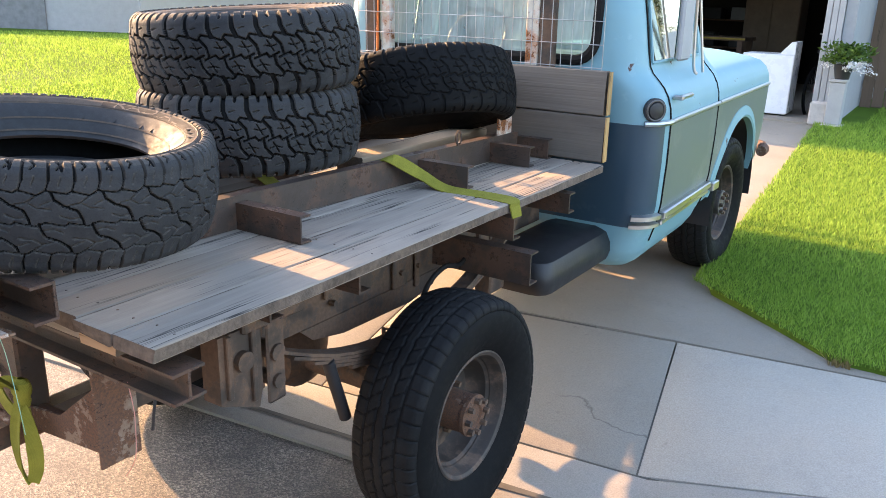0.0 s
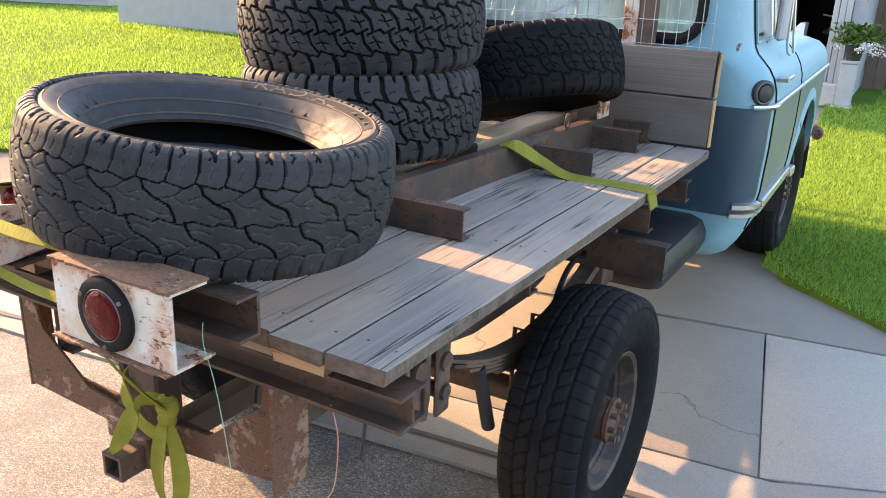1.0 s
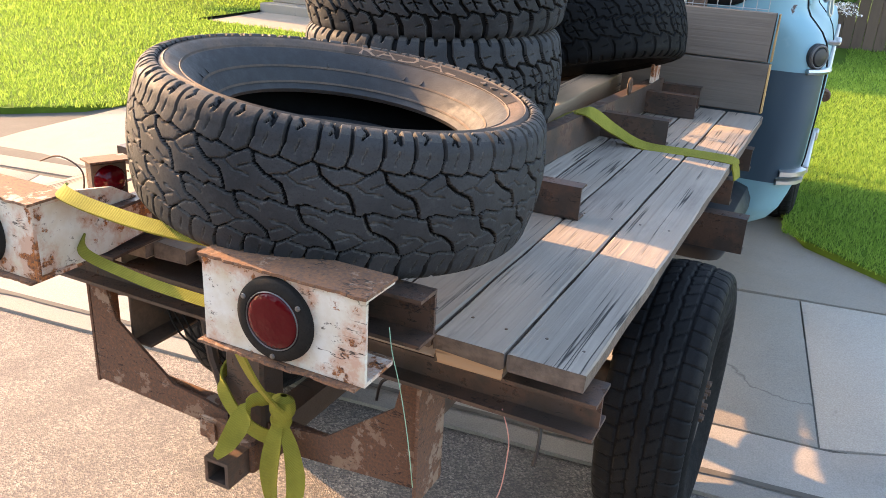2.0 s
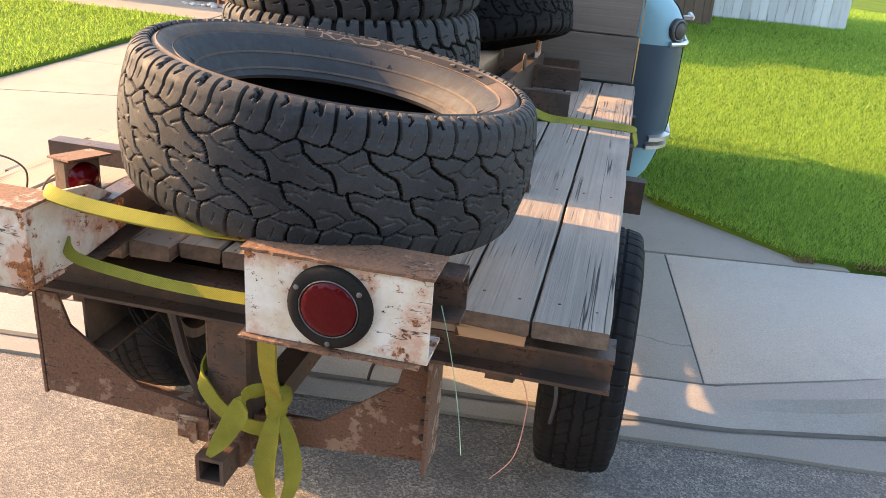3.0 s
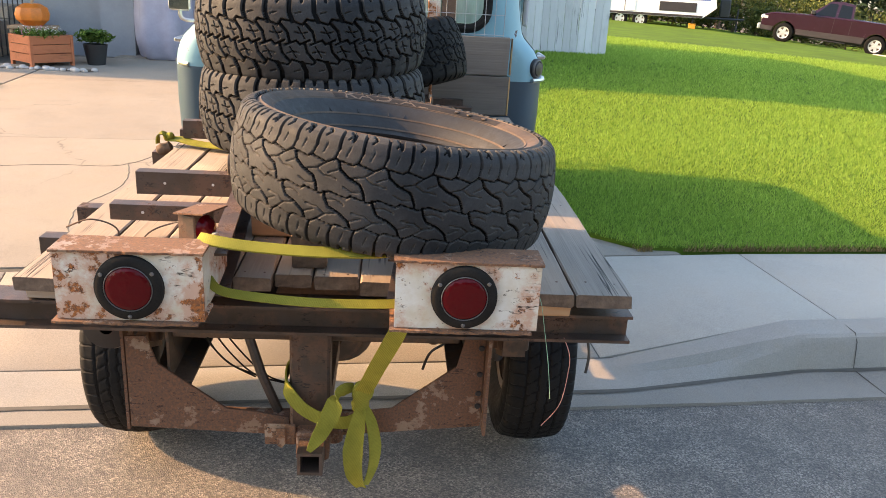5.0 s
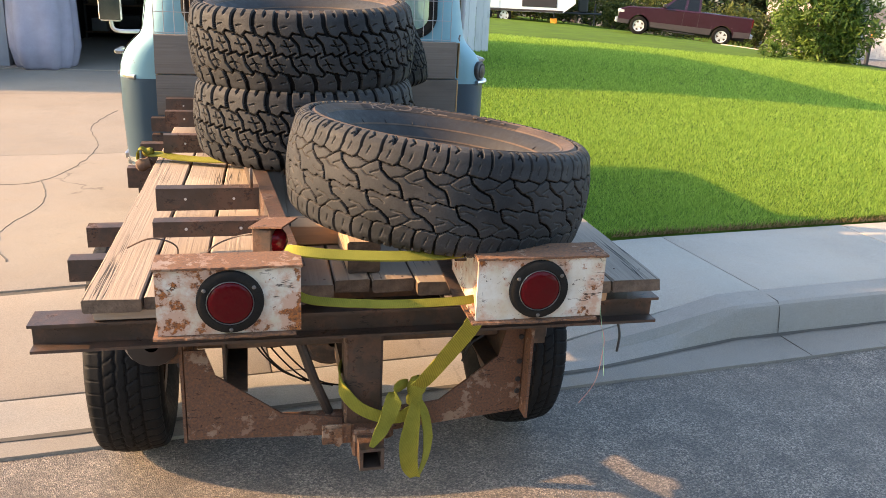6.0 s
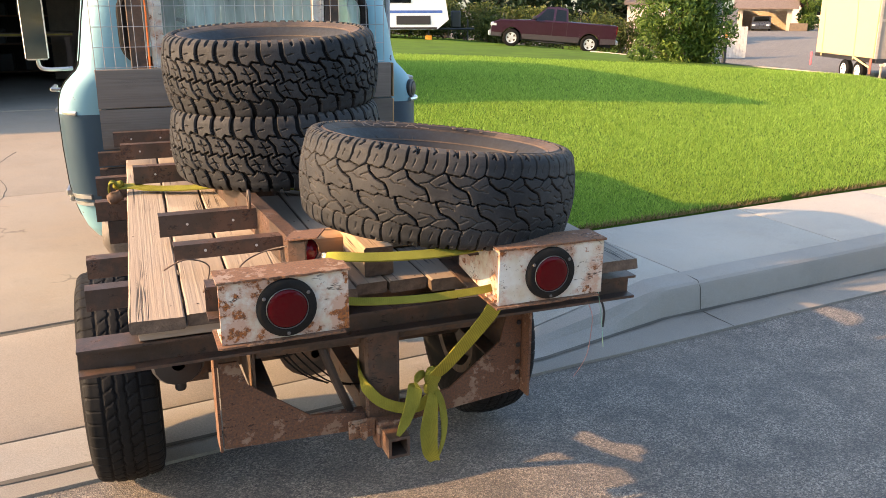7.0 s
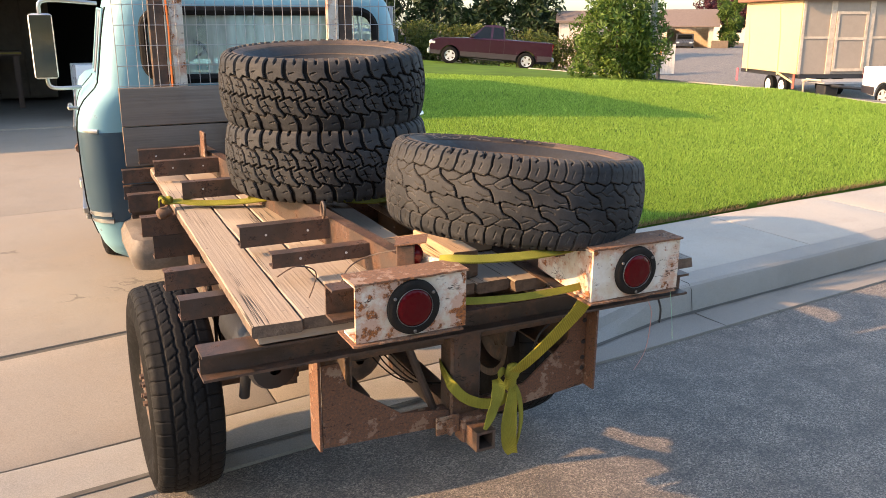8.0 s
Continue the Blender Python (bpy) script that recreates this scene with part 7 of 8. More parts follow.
hanging("black wiring behind the bumper plate", [(0.30, 0.44, 0.55), (0.27, 0.42, 0.49), (0.22, 0.42, 0.45), (0.20, 0.43, 0.39)], BLACK, 0.004)
hanging("black cable stub below the lamp box", [(0.63, 0.30, 0.56), (0.635, 0.285, 0.52), (0.63, 0.28, 0.47)], BLACK, 0.004)


# ---- beyond the lawn ----
MAROON = plain("dark maroon car paint", (0.026, 0.007, 0.016), 0.18, 0.0, 0.1, bump=0)
GREYTRIM = plain("dark body cladding", (0.030, 0.024, 0.026), 0.5)
WHITEPAINT = plain("white car paint", (0.75, 0.75, 0.76), 0.3, 0, 0.04, bump=0)
RVWHITE = plain("white trailer panel", (0.72, 0.73, 0.75), 0.45, 0, 0.05)
RVBLUE = plain("blue stripe", (0.06, 0.12, 0.38), 0.4)
CREAM = plain("yellow cream board", (0.62, 0.46, 0.23), 0.8, var=0.06, fine=30)
TANBOARD = plain("tan board siding", (0.33, 0.275, 0.22), 0.85, var=0.08, fine=30)
TANTRIM = plain("tan trim", (0.52, 0.43, 0.33), 0.8)
BROWNROOF = plain("brown shed roof", (0.22, 0.10, 0.06), 0.8)
ORANGE = plain("orange plastic", (0.75, 0.28, 0.02), 0.5)


def side_wheel(parent, x, y, r, w, mat=ALLOY):
    """A car wheel whose axle lies along y; the outer side faces -y."""
    s = 1 if y > 0 else -1
    wh = new("wheel")
    wh.parent = parent
    wh.matrix_local = pose(x, y, r, 90 if s < 0 else -90, 0, 0)
    Form().lathe([(r * 0.62, w * 0.5), (r * 0.72, w * 0.52), (r * 0.93, w * 0.46), (r, w * 0.34), (r, -w * 0.34), (r * 0.93, -w * 0.46), (r * 0.62, -w * 0.5)], 28, closed=True).made("tyre", RUBBER, wh)
    f = Form()
    f.lathe([(r * 0.63, w * 0.46), (r * 0.58, w * 0.40), (r * 0.55, w * 0.2), (r * 0.52, w * 0.05), (0, w * 0.05)], 28)
    f.made("rim", DARKSTEEL, wh)
    f = Form()
    for i in range(5):
        a = 2 * math.pi * i / 5
        f.box(r * 0.08, r * 0.60, -r * 0.15, r * 0.15, w * 0.30, w * 0.42, Matrix.Rotation(a, 4, "Z"))
    f.lathe([(r * 0.62, w * 0.40), (r * 0.61, w * 0.47), (r * 0.52, w * 0.44)], 28)
    f.lathe([(r * 0.18, w * 0.3), (r * 0.17, w * 0.46), (0, w * 0.47)], 16)
    f.made("spokes", mat, wh, smooth=30)
    return wh


def pickup(name, label, m, paint, lower):
    """An extended-cab pickup, nose towards -x, 5.8 m long."""
    p = thing(name, label, "pickup", m)
    r, W = 0.40, 0.98
    wheels = (-1.85, 1.72)

    def arch_profile(base):
        pts = []
        for wx in wheels:
            pts += [(wx + 0.47 * math.cos(radians(a)), r + 0.47 * math.sin(radians(a))) for a in range(180, -1, -15) if r + 0.47 * math.sin(radians(a)) >= base]
        return pts
    low = [(-2.80, 0.45)] + arch_profile(0.40) + [(2.88, 0.48)]
    body = low + [(2.90, 1.00), (2.88, 1.30), (0.72, 1.30), (0.68, 1.28), (-1.05, 1.25), (-2.45, 1.16), (-2.72, 1.05), (-2.82, 0.80)]
    f = Form()
    rings = []
    for y, s in ((-W, 0.03), (-W + 0.04, 0.0), (W - 0.04, 0.0), (W, 0.03)):
        rings.append([(x * (1 - 0.006 * (s > 0)), y, z - (s if z > 1.0 else 0)) for x, z in body])
    f.rings(rings, True, (True, True))
    f.made("body", paint, p, smooth=35)
    f = Form()
    roof = [(-1.05, 1.24, 0.93), (0.68, 1.27, 0.93), (0.60, 1.86, 0.74), (0.15, 1.92, 0.72), (-0.30, 1.88, 0.72)]
    f.rings([[(x, s * w, z) for x, z, w in roof] for s in (-1, 1)], True, (True, True))
    cab = f.made("cab", paint, p, smooth=20)
    for s in (-1, 1):
        def lean(z):
            return s * (0.935 - (z - 1.25) * 0.31)
        for pts in (((-0.80, 1.29), (-0.02, 1.30), (-0.02, 1.80), (-0.33, 1.80)), ((0.08, 1.30), (0.58, 1.31), (0.53, 1.78), (0.10, 1.81))):
            Form().add([(x, lean(z) + 0.006 * s, z) for x, z in pts], [(0, 1, 2, 3)]).made("side_window", CARGLASS, cab, smooth=0)
        Form().box(-0.95, -0.78, min(s * 0.95, s * 1.15), max(s * 0.95, s * 1.15), 1.28, 1.44, c=0.03).made("wing_mirror", BLACK, p)
        f = Form()
        f.prism([(-2.81, 0.42)] + [(-2.34, 0.42), (-2.30, 0.60), (-2.81, 0.60)][0:] , (0, s * (W + 0.004), 0), (1, 0, 0), (0, 0, 1), (0, 0.01 * s, 0))
        f.prism([(-1.36, 0.40), (1.22, 0.40), (1.26, 0.66), (-1.39, 0.62)], (0, s * (W + 0.004), 0), (1, 0, 0), (0, 0, 1), (0, 0.01 * s, 0))
        f.prism([(2.19, 0.42), (2.88, 0.48), (2.88, 0.70), (2.19, 0.68)], (0, s * (W + 0.004), 0), (1, 0, 0), (0, 0, 1), (0, 0.01 * s, 0))
        f.made("cladding", lower, p, smooth=0)
        Form().box(-0.75, 0.6, min(s * 0.90, s * 1.0), max(s * 0.90, s * 1.0), 0.30, 0.35, c=0.01).made("side_step", BLACK, p)
        for x in (-0.02, 0.64):
            Form().box(x, x + 0.012, s * (W + 0.002) - 0.003, s * (W + 0.002) + 0.003, 0.62, 1.24).made("door_seam", BLACK, p)
        Form().box(2.86, 2.915, min(s * 0.80, s * 0.985), max(s * 0.80, s * 0.985), 0.92, 1.26, c=0.01).made("tail_lamp", LENS, p)
        Form().box(-2.85, -2.55, min(s * 0.66, s * 0.985), max(s * 0.66, s * 0.985), 0.86, 1.02, c=0.03).made("headlamp", ALLOY, p)
        for wx in wheels:
            side_wheel(p, wx, s * 0.86, r, 0.26)
    Form().add([(-1.03, -0.86, 1.26), (-1.03, 0.86, 1.26), (-0.33, 0.70, 1.85), (-0.33, -0.70, 1.85)], [(0, 1, 2, 3)]).made("windscreen", CARGLASS, cab, smooth=0)
    Form().box(-2.93, -2.76, -0.95, 0.95, 0.42, 0.66, c=0.03).made("front_bumper", CHROME, p)
    Form().box(2.86, 3.0, -0.92, 0.92, 0.46, 0.62, c=0.02).made("rear_bumper", CHROME, p)
    Form().box(-2.86, -2.78, -0.6, 0.6, 0.70, 1.02, c=0.02).made("grille", CHROME, p)
    Form().box(-2.2, 2.7, -0.6, 0.6, 0.30, 0.6).made("chassis", BLACK, p)
    return p


pickup("parked_pickup", "dark maroon extended-cab pickup parked on the side street", pose(17.05, 30.45, 0.10, 0, 4.6, -30.5) @ Matrix.Scale(0.92, 4), MAROON, GREYTRIM)
pickup("white_pickup", "white pickup parked on the side street", pose(22.93, 13.4, -0.74, 0, 0, 69), WHITEPAINT, GREYTRIM)

# Travel trailer behind the pickup.
rv = thing("travel_trailer", "white travel trailer with blue stripes, jacked on an orange block", "trailer", pose(12.0, 37.2, 0.28, 0, 0, -20))
prof = [(-3.6, 0.55), (2.2, 0.55), (2.75, 1.0), (2.6, 1.9), (2.1, 2.75), (1.6, 2.95), (-3.6, 2.95)]
Form().prism(prof, (0, -1.15, 0), (1, 0, 0), (0, 0, 1), (0, 2.3, 0)).made("body", RVWHITE, rv)
Form().box(-3.55, 2.45, -1.162, -1.152, 1.30, 1.42).made("stripe", RVBLUE, rv)
Form().box(-3.55, 2.2, -1.164, -1.152, 0.56, 0.66).made("skirt", GREYTRIM, rv)
for a, b, c, d in ((-2.6, -1.9, 0.7, 2.5), (-1.2, -0.75, 0.7, 2.5)):
    Form().box(a, b, -1.175, -1.153, c, d, c=0.01).made("door", RVWHITE, rv)
    Form().box(a - 0.03, a, -1.178, -1.153, c, d).made("door_seal", BLACK, rv)
for a, b, c, d in ((-0.3, 1.0, 1.75, 2.45), (-1.7, -1.35, 1.8, 2.4)):
    Form().box(a, b, -1.17, -1.153, c, d, c=0.01).made("window", CARGLASS, rv)
Form().box(0.3, 1.9, -1.17, -1.153, 0.78, 1.18, c=0.01).made("hatch", GREYTRIM, rv)
for x in (-1.4, -0.5):
    side_wheel(rv, x, -1.0, 0.34, 0.22)
f = Form()
f.tube([(2.3, -0.6, 0.55), (4.0, 0, 0.55)], 0.05, 6)
f.tube([(2.3, 0.6, 0.55), (4.0, 0, 0.55)], 0.05, 6)
f.made("tongue", IRON, rv)
Form().tube([(3.7, 0, 0.0), (3.7, 0, 1.0)], 0.04, 8).made("jack", IRON, rv)
Form().box(2.9, 3.35, -0.3, 0.3, 0.6, 1.4, c=0.05).made("gas_bottle_cover", BLACK, rv)
Form().box(1.65, 1.95, -1.0, -0.7, 0.0, 0.3, c=0.01).made("support_block", ORANGE, rv)
Form().tube([(1.8, -0.85, 0.3), (1.8, -0.85, 0.55)], 0.04, 8).made("support_leg", IRON, rv)


# Foliage.
def leaves_at(centres, n, size, name, mat, parent, seed, flat=0.6):
    """Many small leaves round the centres (x, y, z, radius) as one mesh."""
    g = np.random.default_rng(seed)
    c = np.array(centres)
    pick = g.integers(0, len(c), n)
    d = g.normal(0, 1, (n, 3))
    d /= np.linalg.norm(d, axis=1)[:, None]
    p = c[pick, :3] + d * (c[pick, 3] * g.uniform(0.35, 1.0, n) ** 0.6)[:, None]
    t = g.normal(0, 1, (n, 3))
    t /= np.linalg.norm(t, axis=1)[:, None]
    u = np.cross(t, g.normal(0, 1, (n, 3)))
    u /= np.linalg.norm(u, axis=1)[:, None] + 1e-9
    s = size * g.uniform(0.6, 1.4, n)[:, None]
    v = np.stack([p - t * s, p - u * s * flat * 0.5, p + t * s, p + u * s * flat * 0.5], 1)
    me = bpy.data.meshes.new(name)
    me.vertices.add(4 * n)
    me.vertices.foreach_set("co", v.reshape(-1))
    me.loops.add(4 * n)
    me.loops.foreach_set("vertex_index", np.arange(4 * n, dtype=np.int32))
    me.polygons.add(n)
    me.polygons.foreach_set("loop_start", np.arange(0, 4 * n, 4, dtype=np.int32))
    me.materials.append(mat)
    me.update(calc_edges=True)
    ob = new(name, me)
    ob.parent = parent
    return ob


HEDGELEAF = leaf_mat("hedge leaves", (0.035, 0.06, 0.012), (0.16, 0.17, 0.04))
TREELEAF = leaf_mat("tree leaves", (0.03, 0.07, 0.012), (0.15, 0.22, 0.04))
DARKLEAF = leaf_mat("dark conifer sprays", (0.010, 0.022, 0.010), (0.035, 0.06, 0.022), 0.15)
PLUMLEAF = leaf_mat("plum red leaves", (0.05, 0.012, 0.018), (0.13, 0.04, 0.045))
BARK = plain("brown bark", (0.12, 0.085, 0.06), 0.95, var=0.35, fine=20, bump=0.8)
WOODPOLE = plain("weathered grey pole", (0.50, 0.48, 0.45), 0.9, var=0.2, fine=20, bump=0.5)


def hedge(label, a, b, h, w, seed, lumps=60):
    t = thing("hedge", label, "hedge")
    g = random.Random(seed)
    cs = []
    for i in range(lumps):
        u = g.random()
        x, y = a[0] + (b[0] - a[0]) * u + g.uniform(-w, w) / 2, a[1] + (b[1] - a[1]) * u + g.uniform(-w, w) / 2
        cs.append((x, y, slope(x, y) + g.uniform(0.3, h - 0.35), g.uniform(0.4, 0.6)))
    f = Form()
    for i in range(9):
        u = (i + 0.5) / 9
        x, y = a[0] + (b[0] - a[0]) * u, a[1] + (b[1] - a[1]) * u
        for k in range(2):
            f.tube([(x + g.uniform(-.2, .2), y, slope(x, y) - 0.2), (x + g.uniform(-.4, .4), y + g.uniform(-.2, .2), slope(x, y) + h * 0.8)], 0.04, 5, taper=0.3)
    f.made("stems", BARK, t)
    leaves_at(cs, 16000, 0.10, "leaves", HEDGELEAF, t, seed)
    return t


hedge("clipped hedge of yellow-green leaves behind the pickup", (9.5, 42.0), (17.6, 37.2), 2.0, 1.2, 3, 150)
hedge("clipped hedge of yellow-green leaves behind the pickup", (17.6, 37.2), (25.0, 32.4), 2.0, 1.2, 5, 150)


def tree(name, label, x, y, h, crown, trunk_r, n, size, mat, seed, base=0.3, z=None):
    """A tapered trunk with limbs; crown: (x, y, z, r) lumps about the foot."""
    g = random.Random(seed)
    zz = slope(x, y) - 0.45 if z is None else z
    t = thing(name, label, "tree", pose(x, y, zz))
    f = Form()
    f.tube(curve_points([(0, 0, -0.1), (0.05, 0.02, h * 0.3), (-0.04, 0.05, h * 0.6), (0.02, 0, h * 0.9)], 4), trunk_r, 9, taper=0.25)
    for i in range(10):
        c = g.choice(crown)
        z0 = h * g.uniform(base, 0.75)
        f.tube(curve_points([(0, 0, z0), (c[0] * 0.5, c[1] * 0.5, (z0 + c[2]) / 2), (c[0], c[1], c[2])], 3), trunk_r * 0.4, 6, taper=0.2)
    f.made("trunk", BARK, t, "brown tapered trunk with limbs")
    leaves_at(crown, n, size, "crown", mat, t, seed)
    return t


g = random.Random(8)
crown = [(g.gauss(0, 0.62), g.gauss(0, 0.6), 0.35 + abs(g.gauss(1.4, 1.3)), g.uniform(0.35, 0.6)) for _ in range(54)]
tree("bushy_tree", "bushy green tree reaching to the ground beside the pole", 14.85, 18.55, 3.6, crown, 0.09, 16000, 0.085, TREELEAF, 21, 0.1)
pole = thing("utility_pole", "weathered grey wooden pole at the lawn's far corner", "pole", pose(15.6, 18.05, 0.1))
Form().tube([(0, 0, -0.3), (0.03, 0, 3), (0.02, 0, 6.5)], 0.095, 14, taper=0.9).made("shaft", WOODPOLE, pole)
post2 = thing("marker_post", "dark post with an amber reflector at the kerb", "post", pose(17.6, 20.0, slope(17.6, 20.0)))
Form().box(-0.05, 0.05, -0.05, 0.05, -0.2, 1.25, c=0.01).made("shaft", IRON, post2)
Form().box(-0.055, 0.055, -0.062, -0.052, 0.85, 1.1).made("reflector", ORANGE, post2)
for i, (x, y, h, w) in enumerate(((7, 56, 8, 3.2), (12, 54, 9, 3.4), (16.5, 52, 8.5, 3.4), (20, 50, 8, 3.4), (23, 48.3, 9, 3.4), (26, 46.4, 8.5, 3.2), (28.6, 44.8, 7.5, 2.4))):
    g = random.Random(30 + i)
    crown = []
    for _ in range(40):
        z = g.uniform(0.5, h)
        q = w * (1 - z / h) * 0.85 + 0.35
        a = g.uniform(0, 6.3)
        crown.append((q * math.cos(a) * g.uniform(0.2, 1), q * math.sin(a) * g.uniform(0.2, 1), z, g.uniform(0.6, 1.1)))
    tree("dark_conifer", "dense dark green conifer behind the hedge", x, y, h, crown, 0.2, 7000, 0.22, DARKLEAF, 50 + i)

# House with an open garage at the end of the side street.
far_house = thing("far_house", "tan single-storey house with an open garage at the street's end", "house", pose(51.3, 55.5, -0.3, 0, 0, -43) @ Matrix.Scale(0.8, 4))
f = Form()
f.box(-2.7, -2.2, 0, 0.4, -0.5, 2.6)
f.box(2.2, 2.7, 0, 0.4, -0.5, 2.6)
f.box(-2.2, 2.2, 0, 0.4, 2.15, 2.6)
f.box(-2.7, -2.4, 0.4, 7, -0.5, 2.6)
f.box(2.4, 2.7, 0.4, 7, -0.5, 2.6)
f.box(-2.4, 2.4, 6.5, 7, -0.5, 2.6)
f.made("wall", TANTRIM, far_house)
Form().box(-2.4, 2.4, 0.4, 6.5, -0.3, -0.02).made("garage_floor", CONCRETE, far_house)
Form().prism([(-0.6, 2.5), (3.6, 4.3), (7.8, 2.5), (7.8, 2.35), (3.6, 4.1), (-0.6, 2.35)], (-3.2, 0, 0), (0, 1, 0), (0, 0, 1), (6.5, 0, 0)).made("roof", ROOFING, far_house)
car = thing("parked_car", "dark car in the far garage doorway", "car", pose(51.5, 56.0, -0.3, 0, 0, -133) @ Matrix.Scale(0.85, 4))
prof = [(-2.1, 0.35), (2.1, 0.35), (2.2, 0.7), (1.9, 0.95), (0.9, 1.05), (0.4, 1.5), (-1.2, 1.55), (-1.9, 1.1), (-2.2, 0.9)]
Form().prism(prof, (0, -0.88, 0), (1, 0, 0), (0, 0, 1), (0, 1.76, 0)).made("body", plain("dark grey car paint", (0.05, 0.055, 0.065), 0.3, bump=0), car)
Form().add([(0.97, -0.75, 1.06), (0.97, 0.75, 1.06), (0.50, 0.68, 1.46), (0.50, -0.68, 1.46)], [(0, 1, 2, 3)]).made("windscreen", CARGLASS, car, smooth=0)
for s in (-1, 1):
    Form().box(2.12, 2.23, min(s * 0.5, s * 0.8), max(s * 0.5, s * 0.8), 0.62, 0.78, c=0.02).made("headlamp", ALLOY, car)
    for x in (-1.35, 1.35):
        side_wheel(car, x, s * 0.80, 0.32, 0.2)
box_ = thing("cardboard_box", "brown box beside the far garage", "box", pose(53.1, 53.4, -0.3, 0, 0, -43))
Form().box(-0.7, 0.7, -0.4, 0.4, 0, 0.75, c=0.02).made("body", CARD, box_)
shop = thing("far_building", "tall cream building with dark sign bars, far beyond the houses", "building", pose(88, 78, -0.3, 0, 0, -45))
Form().box(-9, 26, 0, 12, -1, 5.0).made("wall", plain("cream stucco", (0.62, 0.50, 0.40), 0.85, var=0.05), shop)
Form().box(-9.3, 26.3, -0.3, 12.3, 5.0, 5.3).made("parapet", TANTRIM, shop)
for i in range(7):
    Form().box(-5.6 + i * 0.75, -5.6 + i * 0.75 + 0.5, -0.1, -0.01, 3.3, 4.2).made("sign_bar", BROWNROOF, shop, "dark brown sign bar")
Form().box(-3.5, 0.2, -0.1, -0.01, 2.4, 2.9).made("sign_bar", RVBLUE, shop, "blue sign bar")
for i in range(5):
    Form().box(-7 + i * 6, -5 + i * 6, -0.05, -0.005, 1.0, 3.0).made("window", CARGLASS, shop)
g = random.Random(77)
crown = [(g.gauss(0, 1.5), g.gauss(0, 1.5), 2.2 + abs(g.gauss(1.0, 0.9)), g.uniform(0.6, 1.1)) for _ in range(26)]
tree("plum_tree", "plum-red leafed tree beyond the far house", 61.5, 60.5, 3.0, crown, 0.15, 6000, 0.2, PLUMLEAF, 78, z=-0.4)
crown = [(g.gauss(0, 0.5), g.gauss(0, 0.5), 0.6 + i * 0.24, 0.6) for i in range(16)]
tree("slim_tree", "slim green tree beside the far house", 54.2, 53.4, 4.2, crown, 0.12, 4500, 0.16, TREELEAF, 79, z=-0.3)
wall2 = thing("garden_fence", "grey board fence behind the bushy tree", "fence", pose(25.3, 33.5, -0.6, 0, 0, -32))
for i in range(24):
    Form().box(i * 0.16, i * 0.16 + 0.15, 0, 0.02, 0, 1.5).made("board", WOODPOLE, wall2)
house3 = thing("pale_house", "pale pink house glimpsed between hedge and tree", "house", pose(30.0, 42.0, -0.5, 0, 0, -35))
Form().box(-1.2, 1.2, 0, 3, -0.5, 2.6).made("wall", plain("pale pink stucco", (0.60, 0.47, 0.42), 0.85), house3)
Form().prism([(-0.3, 2.55), (1.5, 3.2), (3.3, 2.55), (3.3, 2.45), (1.5, 3.1), (-0.3, 2.45)], (-1.4, 0, 0), (0, 1, 0), (0, 0, 1), (2.8, 0, 0)).made("roof", ROOFING, house3)

# A garden shed carried on a tandem trailer.
ST = pose(25.27, 20.30, -0.74, 0, 0, -111.2)
tr = thing("flat_trailer", "black tandem-axle trailer under the shed", "trailer", ST)
Form().box(-3.6, 1.15, -1.12, 2.5, 0.70, 0.84, c=0.01).made("bed", IRON, tr)
Form().box(1.16, 2.7, -1.0, 1.2, 0.60, 0.68, c=0.01).made("front_deck", plain("dull aluminium deck", (0.42, 0.42, 0.42), 0.5, 0.4), tr, "grey aluminium front deck")
for x in (-1.05, 0.0):
    for s in (-1, 1):
        side_wheel(tr, x, s * 1.05, 0.36, 0.22, PETALW)
f = Form()
f.tube([(2.6, -0.7, 0.55), (3.9, 0, 0.50)], 0.06, 6)
f.tube([(2.6, 0.7, 0.55), (3.9, 0, 0.50)], 0.06, 6)
f.made("tongue", IRON, tr)
Form().tube([(1.55, -1.12, 0), (1.56, -1.12, 0.62), (1.75, -1.12, 0.72), (2.6, -1.05, 0.72)], 0.04, 6).made("fender_bar", TANTRIM, tr)
Form().box(2.0, 2.6, -0.9, -0.4, 0.16, 0.58, c=0.04).made("tool_box", IRON, tr)
shed = thing("garden_shed", "cream and tan wooden garden shed strapped on a trailer", "shed", ST @ pose(0, 0, 0.85))
Form().box(-3.4, 1.05, -1.15, 2.75, 0, 2.62).made("wall", TANBOARD, shed)
Form().box(-3.4, 1.04, -1.185, -1.152, 0.02, 2.58).made("end_wall", CREAM, shed, "plain yellow cream side wall")
Form().box(-3.75, 1.35, -1.45, 3.0, 2.60, 2.78, c=0.02).made("eave", BROWNROOF, shed, "brown roof eave")
Form().prism([(-1.4, 2.78), (0.8, 3.7), (3.0, 2.78)], (-3.7, 0, 0), (0, 1, 0), (0, 0, 1), (5.0, 0, 0)).made("roof", BROWNROOF, shed)
for y in (-1.15, -0.1, 0.0, 1.35, 1.45, 2.65):
    Form().box(1.052, 1.085, y, y + 0.10, 0, 2.56).made("batten", TANTRIM, shed)
Form().box(1.052, 1.08, -1.15, 2.75, 1.25, 1.33).made("batten", TANTRIM, shed)
dr = Form().box(1.053, 1.09, 0.12, 1.32, 0.10, 2.2).made("door", TANBOARD, shed)
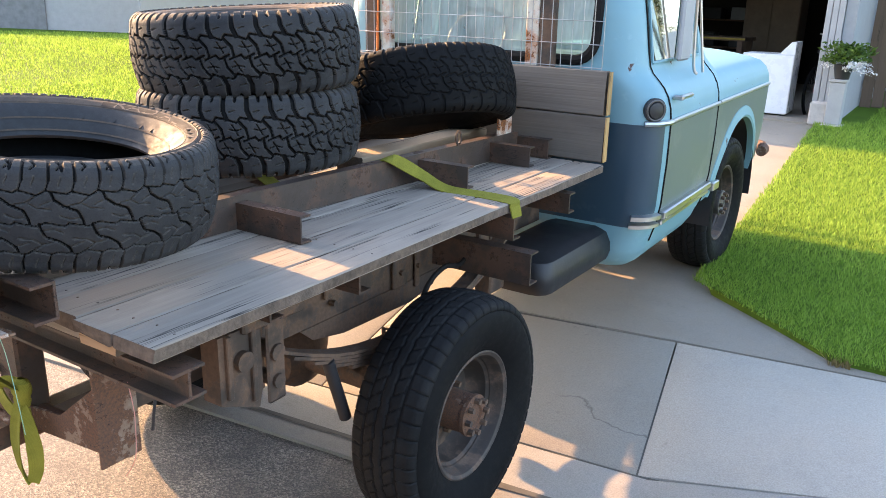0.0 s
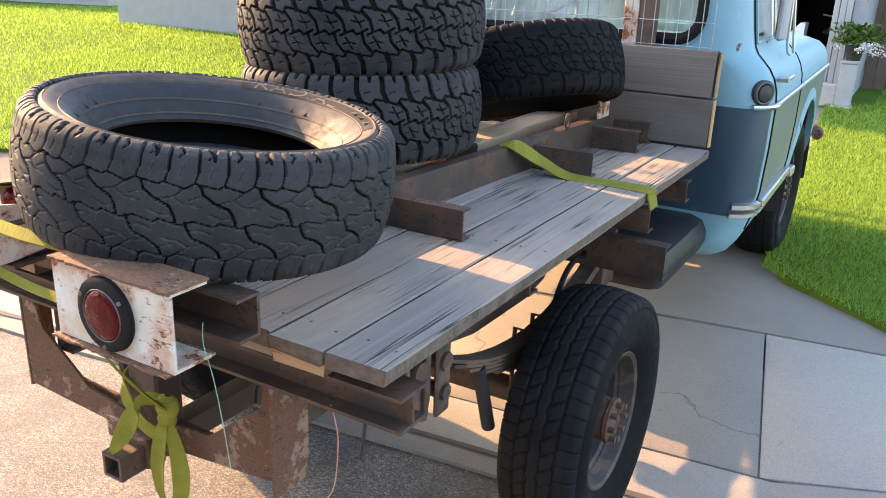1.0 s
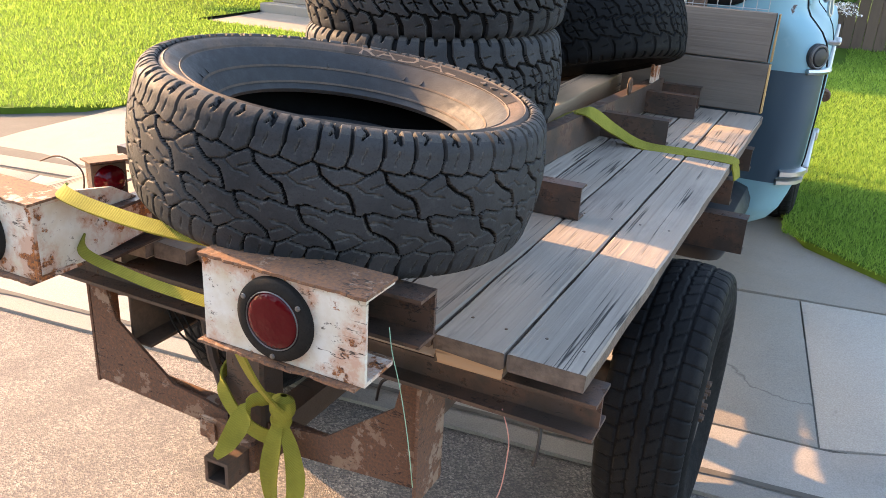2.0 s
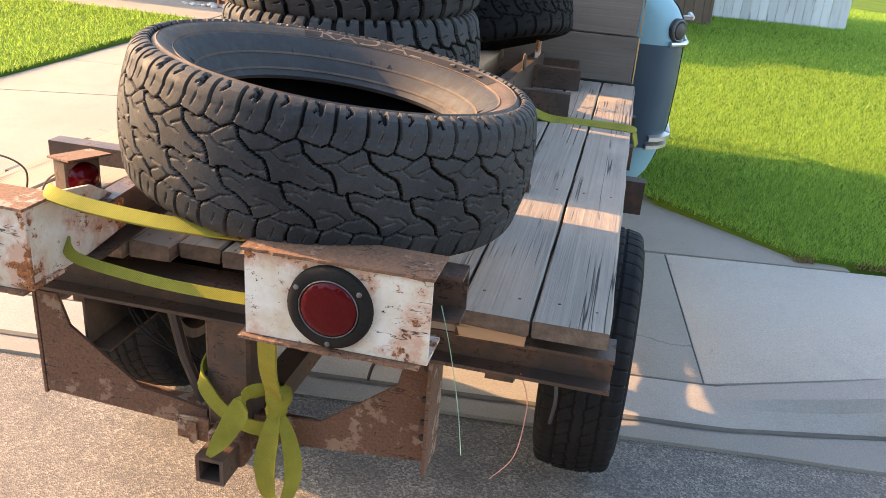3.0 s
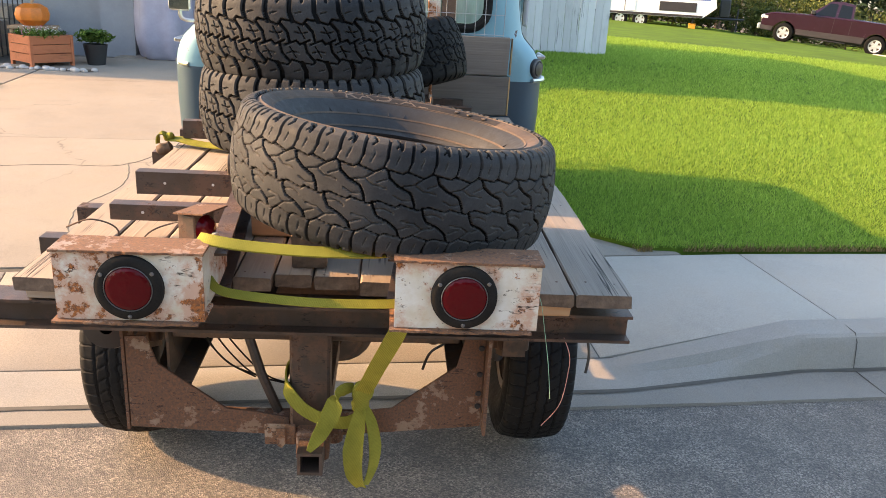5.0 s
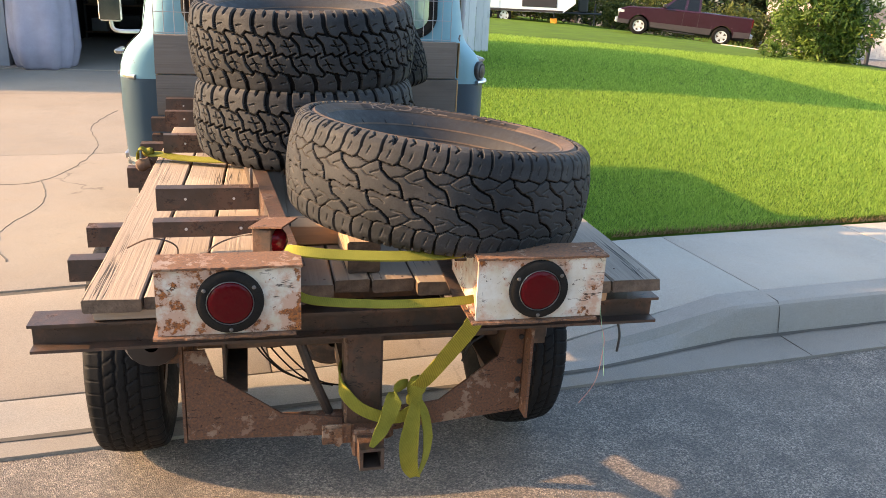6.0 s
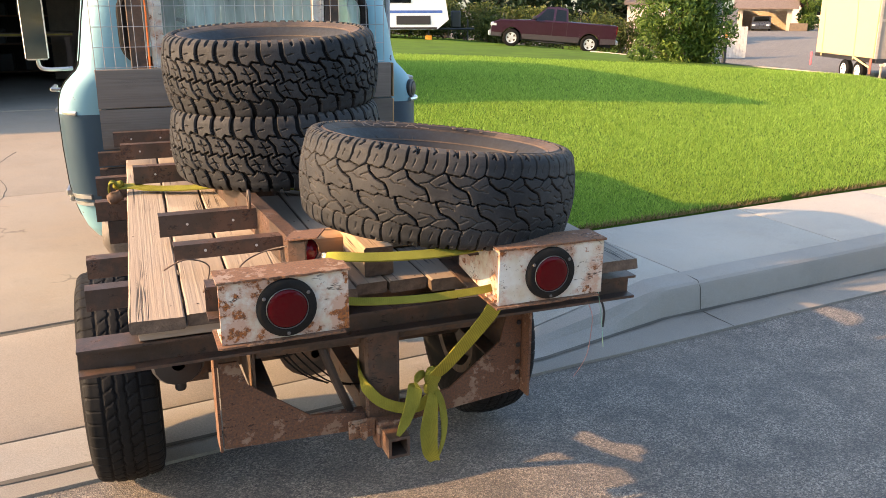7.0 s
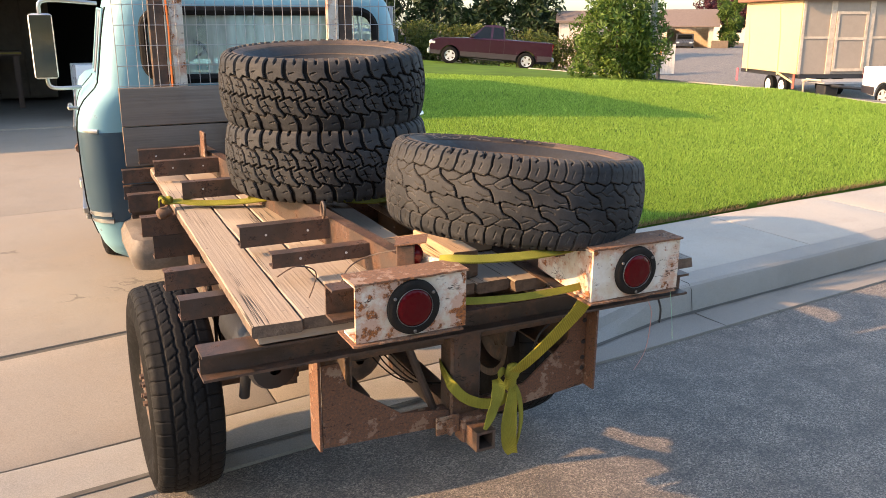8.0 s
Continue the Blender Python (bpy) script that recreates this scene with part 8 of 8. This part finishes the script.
for a, b, c, d in ((0.12, 0.22, 0.1, 2.2), (1.22, 1.32, 0.1, 2.2), (0.22, 1.22, 2.1, 2.2), (0.22, 1.22, 0.1, 0.2), (0.22, 1.22, 1.2, 1.3)):
    Form().box(1.092, 1.115, a, b, c, d).made("door_rail", TANTRIM, dr)
for x in (-2.9, -0.35):
    Form().ribbon([(x - 0.3, -1.195, 2.6), (x - 0.05, -1.2, 1.3), (x, -1.2, -0.1)], (1, 0, 0), 0.07).made("tie_strap", CREAM, shed, "pale tie-down strap")
Form().ribbon([(-0.35, -1.2, 0.0), (0.2, -1.22, -0.12), (0.9, -1.2, -0.3)], (0.2, 0, 1), 0.07).made("tie_strap", CREAM, shed, "pale tie-down strap")
for x, c in ((-3.75, (0.62, 0.10, 0.13)), (0.95, (0.30, 0.09, 0.06))):
    Form().box(x, x + 0.14, -1.24, -1.215, -0.52, 0.0, c=0.004).made("flag", plain("red flag cloth", c, 0.8), shed, "red warning flag")

# Unseen house and trees added behind the walk to darken skylight and reflections.
opp = thing("opposite_house", "unseen plain tan house added across the street", "house", pose(2, -24, -0.3), kind="structure")
Form().box(-14, 14, -8, 0, 0, 3.0).made("wall", TANBOARD, opp)
Form().prism([(-8.6, 2.9), (-4, 5.0), (0.6, 2.9), (0.6, 2.75), (-8.6, 2.75)], (-14.6, 0, 0), (0, 1, 0), (0, 0, 1), (29.2, 0, 0)).made("roof", ROOFING, opp)
for i, (x, y, h) in enumerate(((-13, -15, 7.5), (-5, -17, 8.5), (4, -15.5, 7.5), (12, -17, 8.5), (20, -15, 7.5), (-25, -13, 8.5), (-36, -8, 8))):
    g = random.Random(130 + i)
    crown = [(g.gauss(0, 1.7), g.gauss(0, 1.5), h * 0.30 + abs(g.gauss(h * 0.28, h * 0.2)), g.uniform(0.8, 1.4)) for _ in range(30)]
    tree("unseen_tree", "unseen leafy green tree added across the street", x, y, h, crown, 0.2, 6000, 0.24, TREELEAF, 140 + i, z=-0.3)

# ---- slabs of the drive and the pavement ----
for c4, owner in PAVE:
    # Pavement and right-hand slabs, lying in shade, take the paler copy.
    slab(c4, owner, PALE if owner is pavement or sum(x for x, y in c4) > 1.6 else CONCRETE)
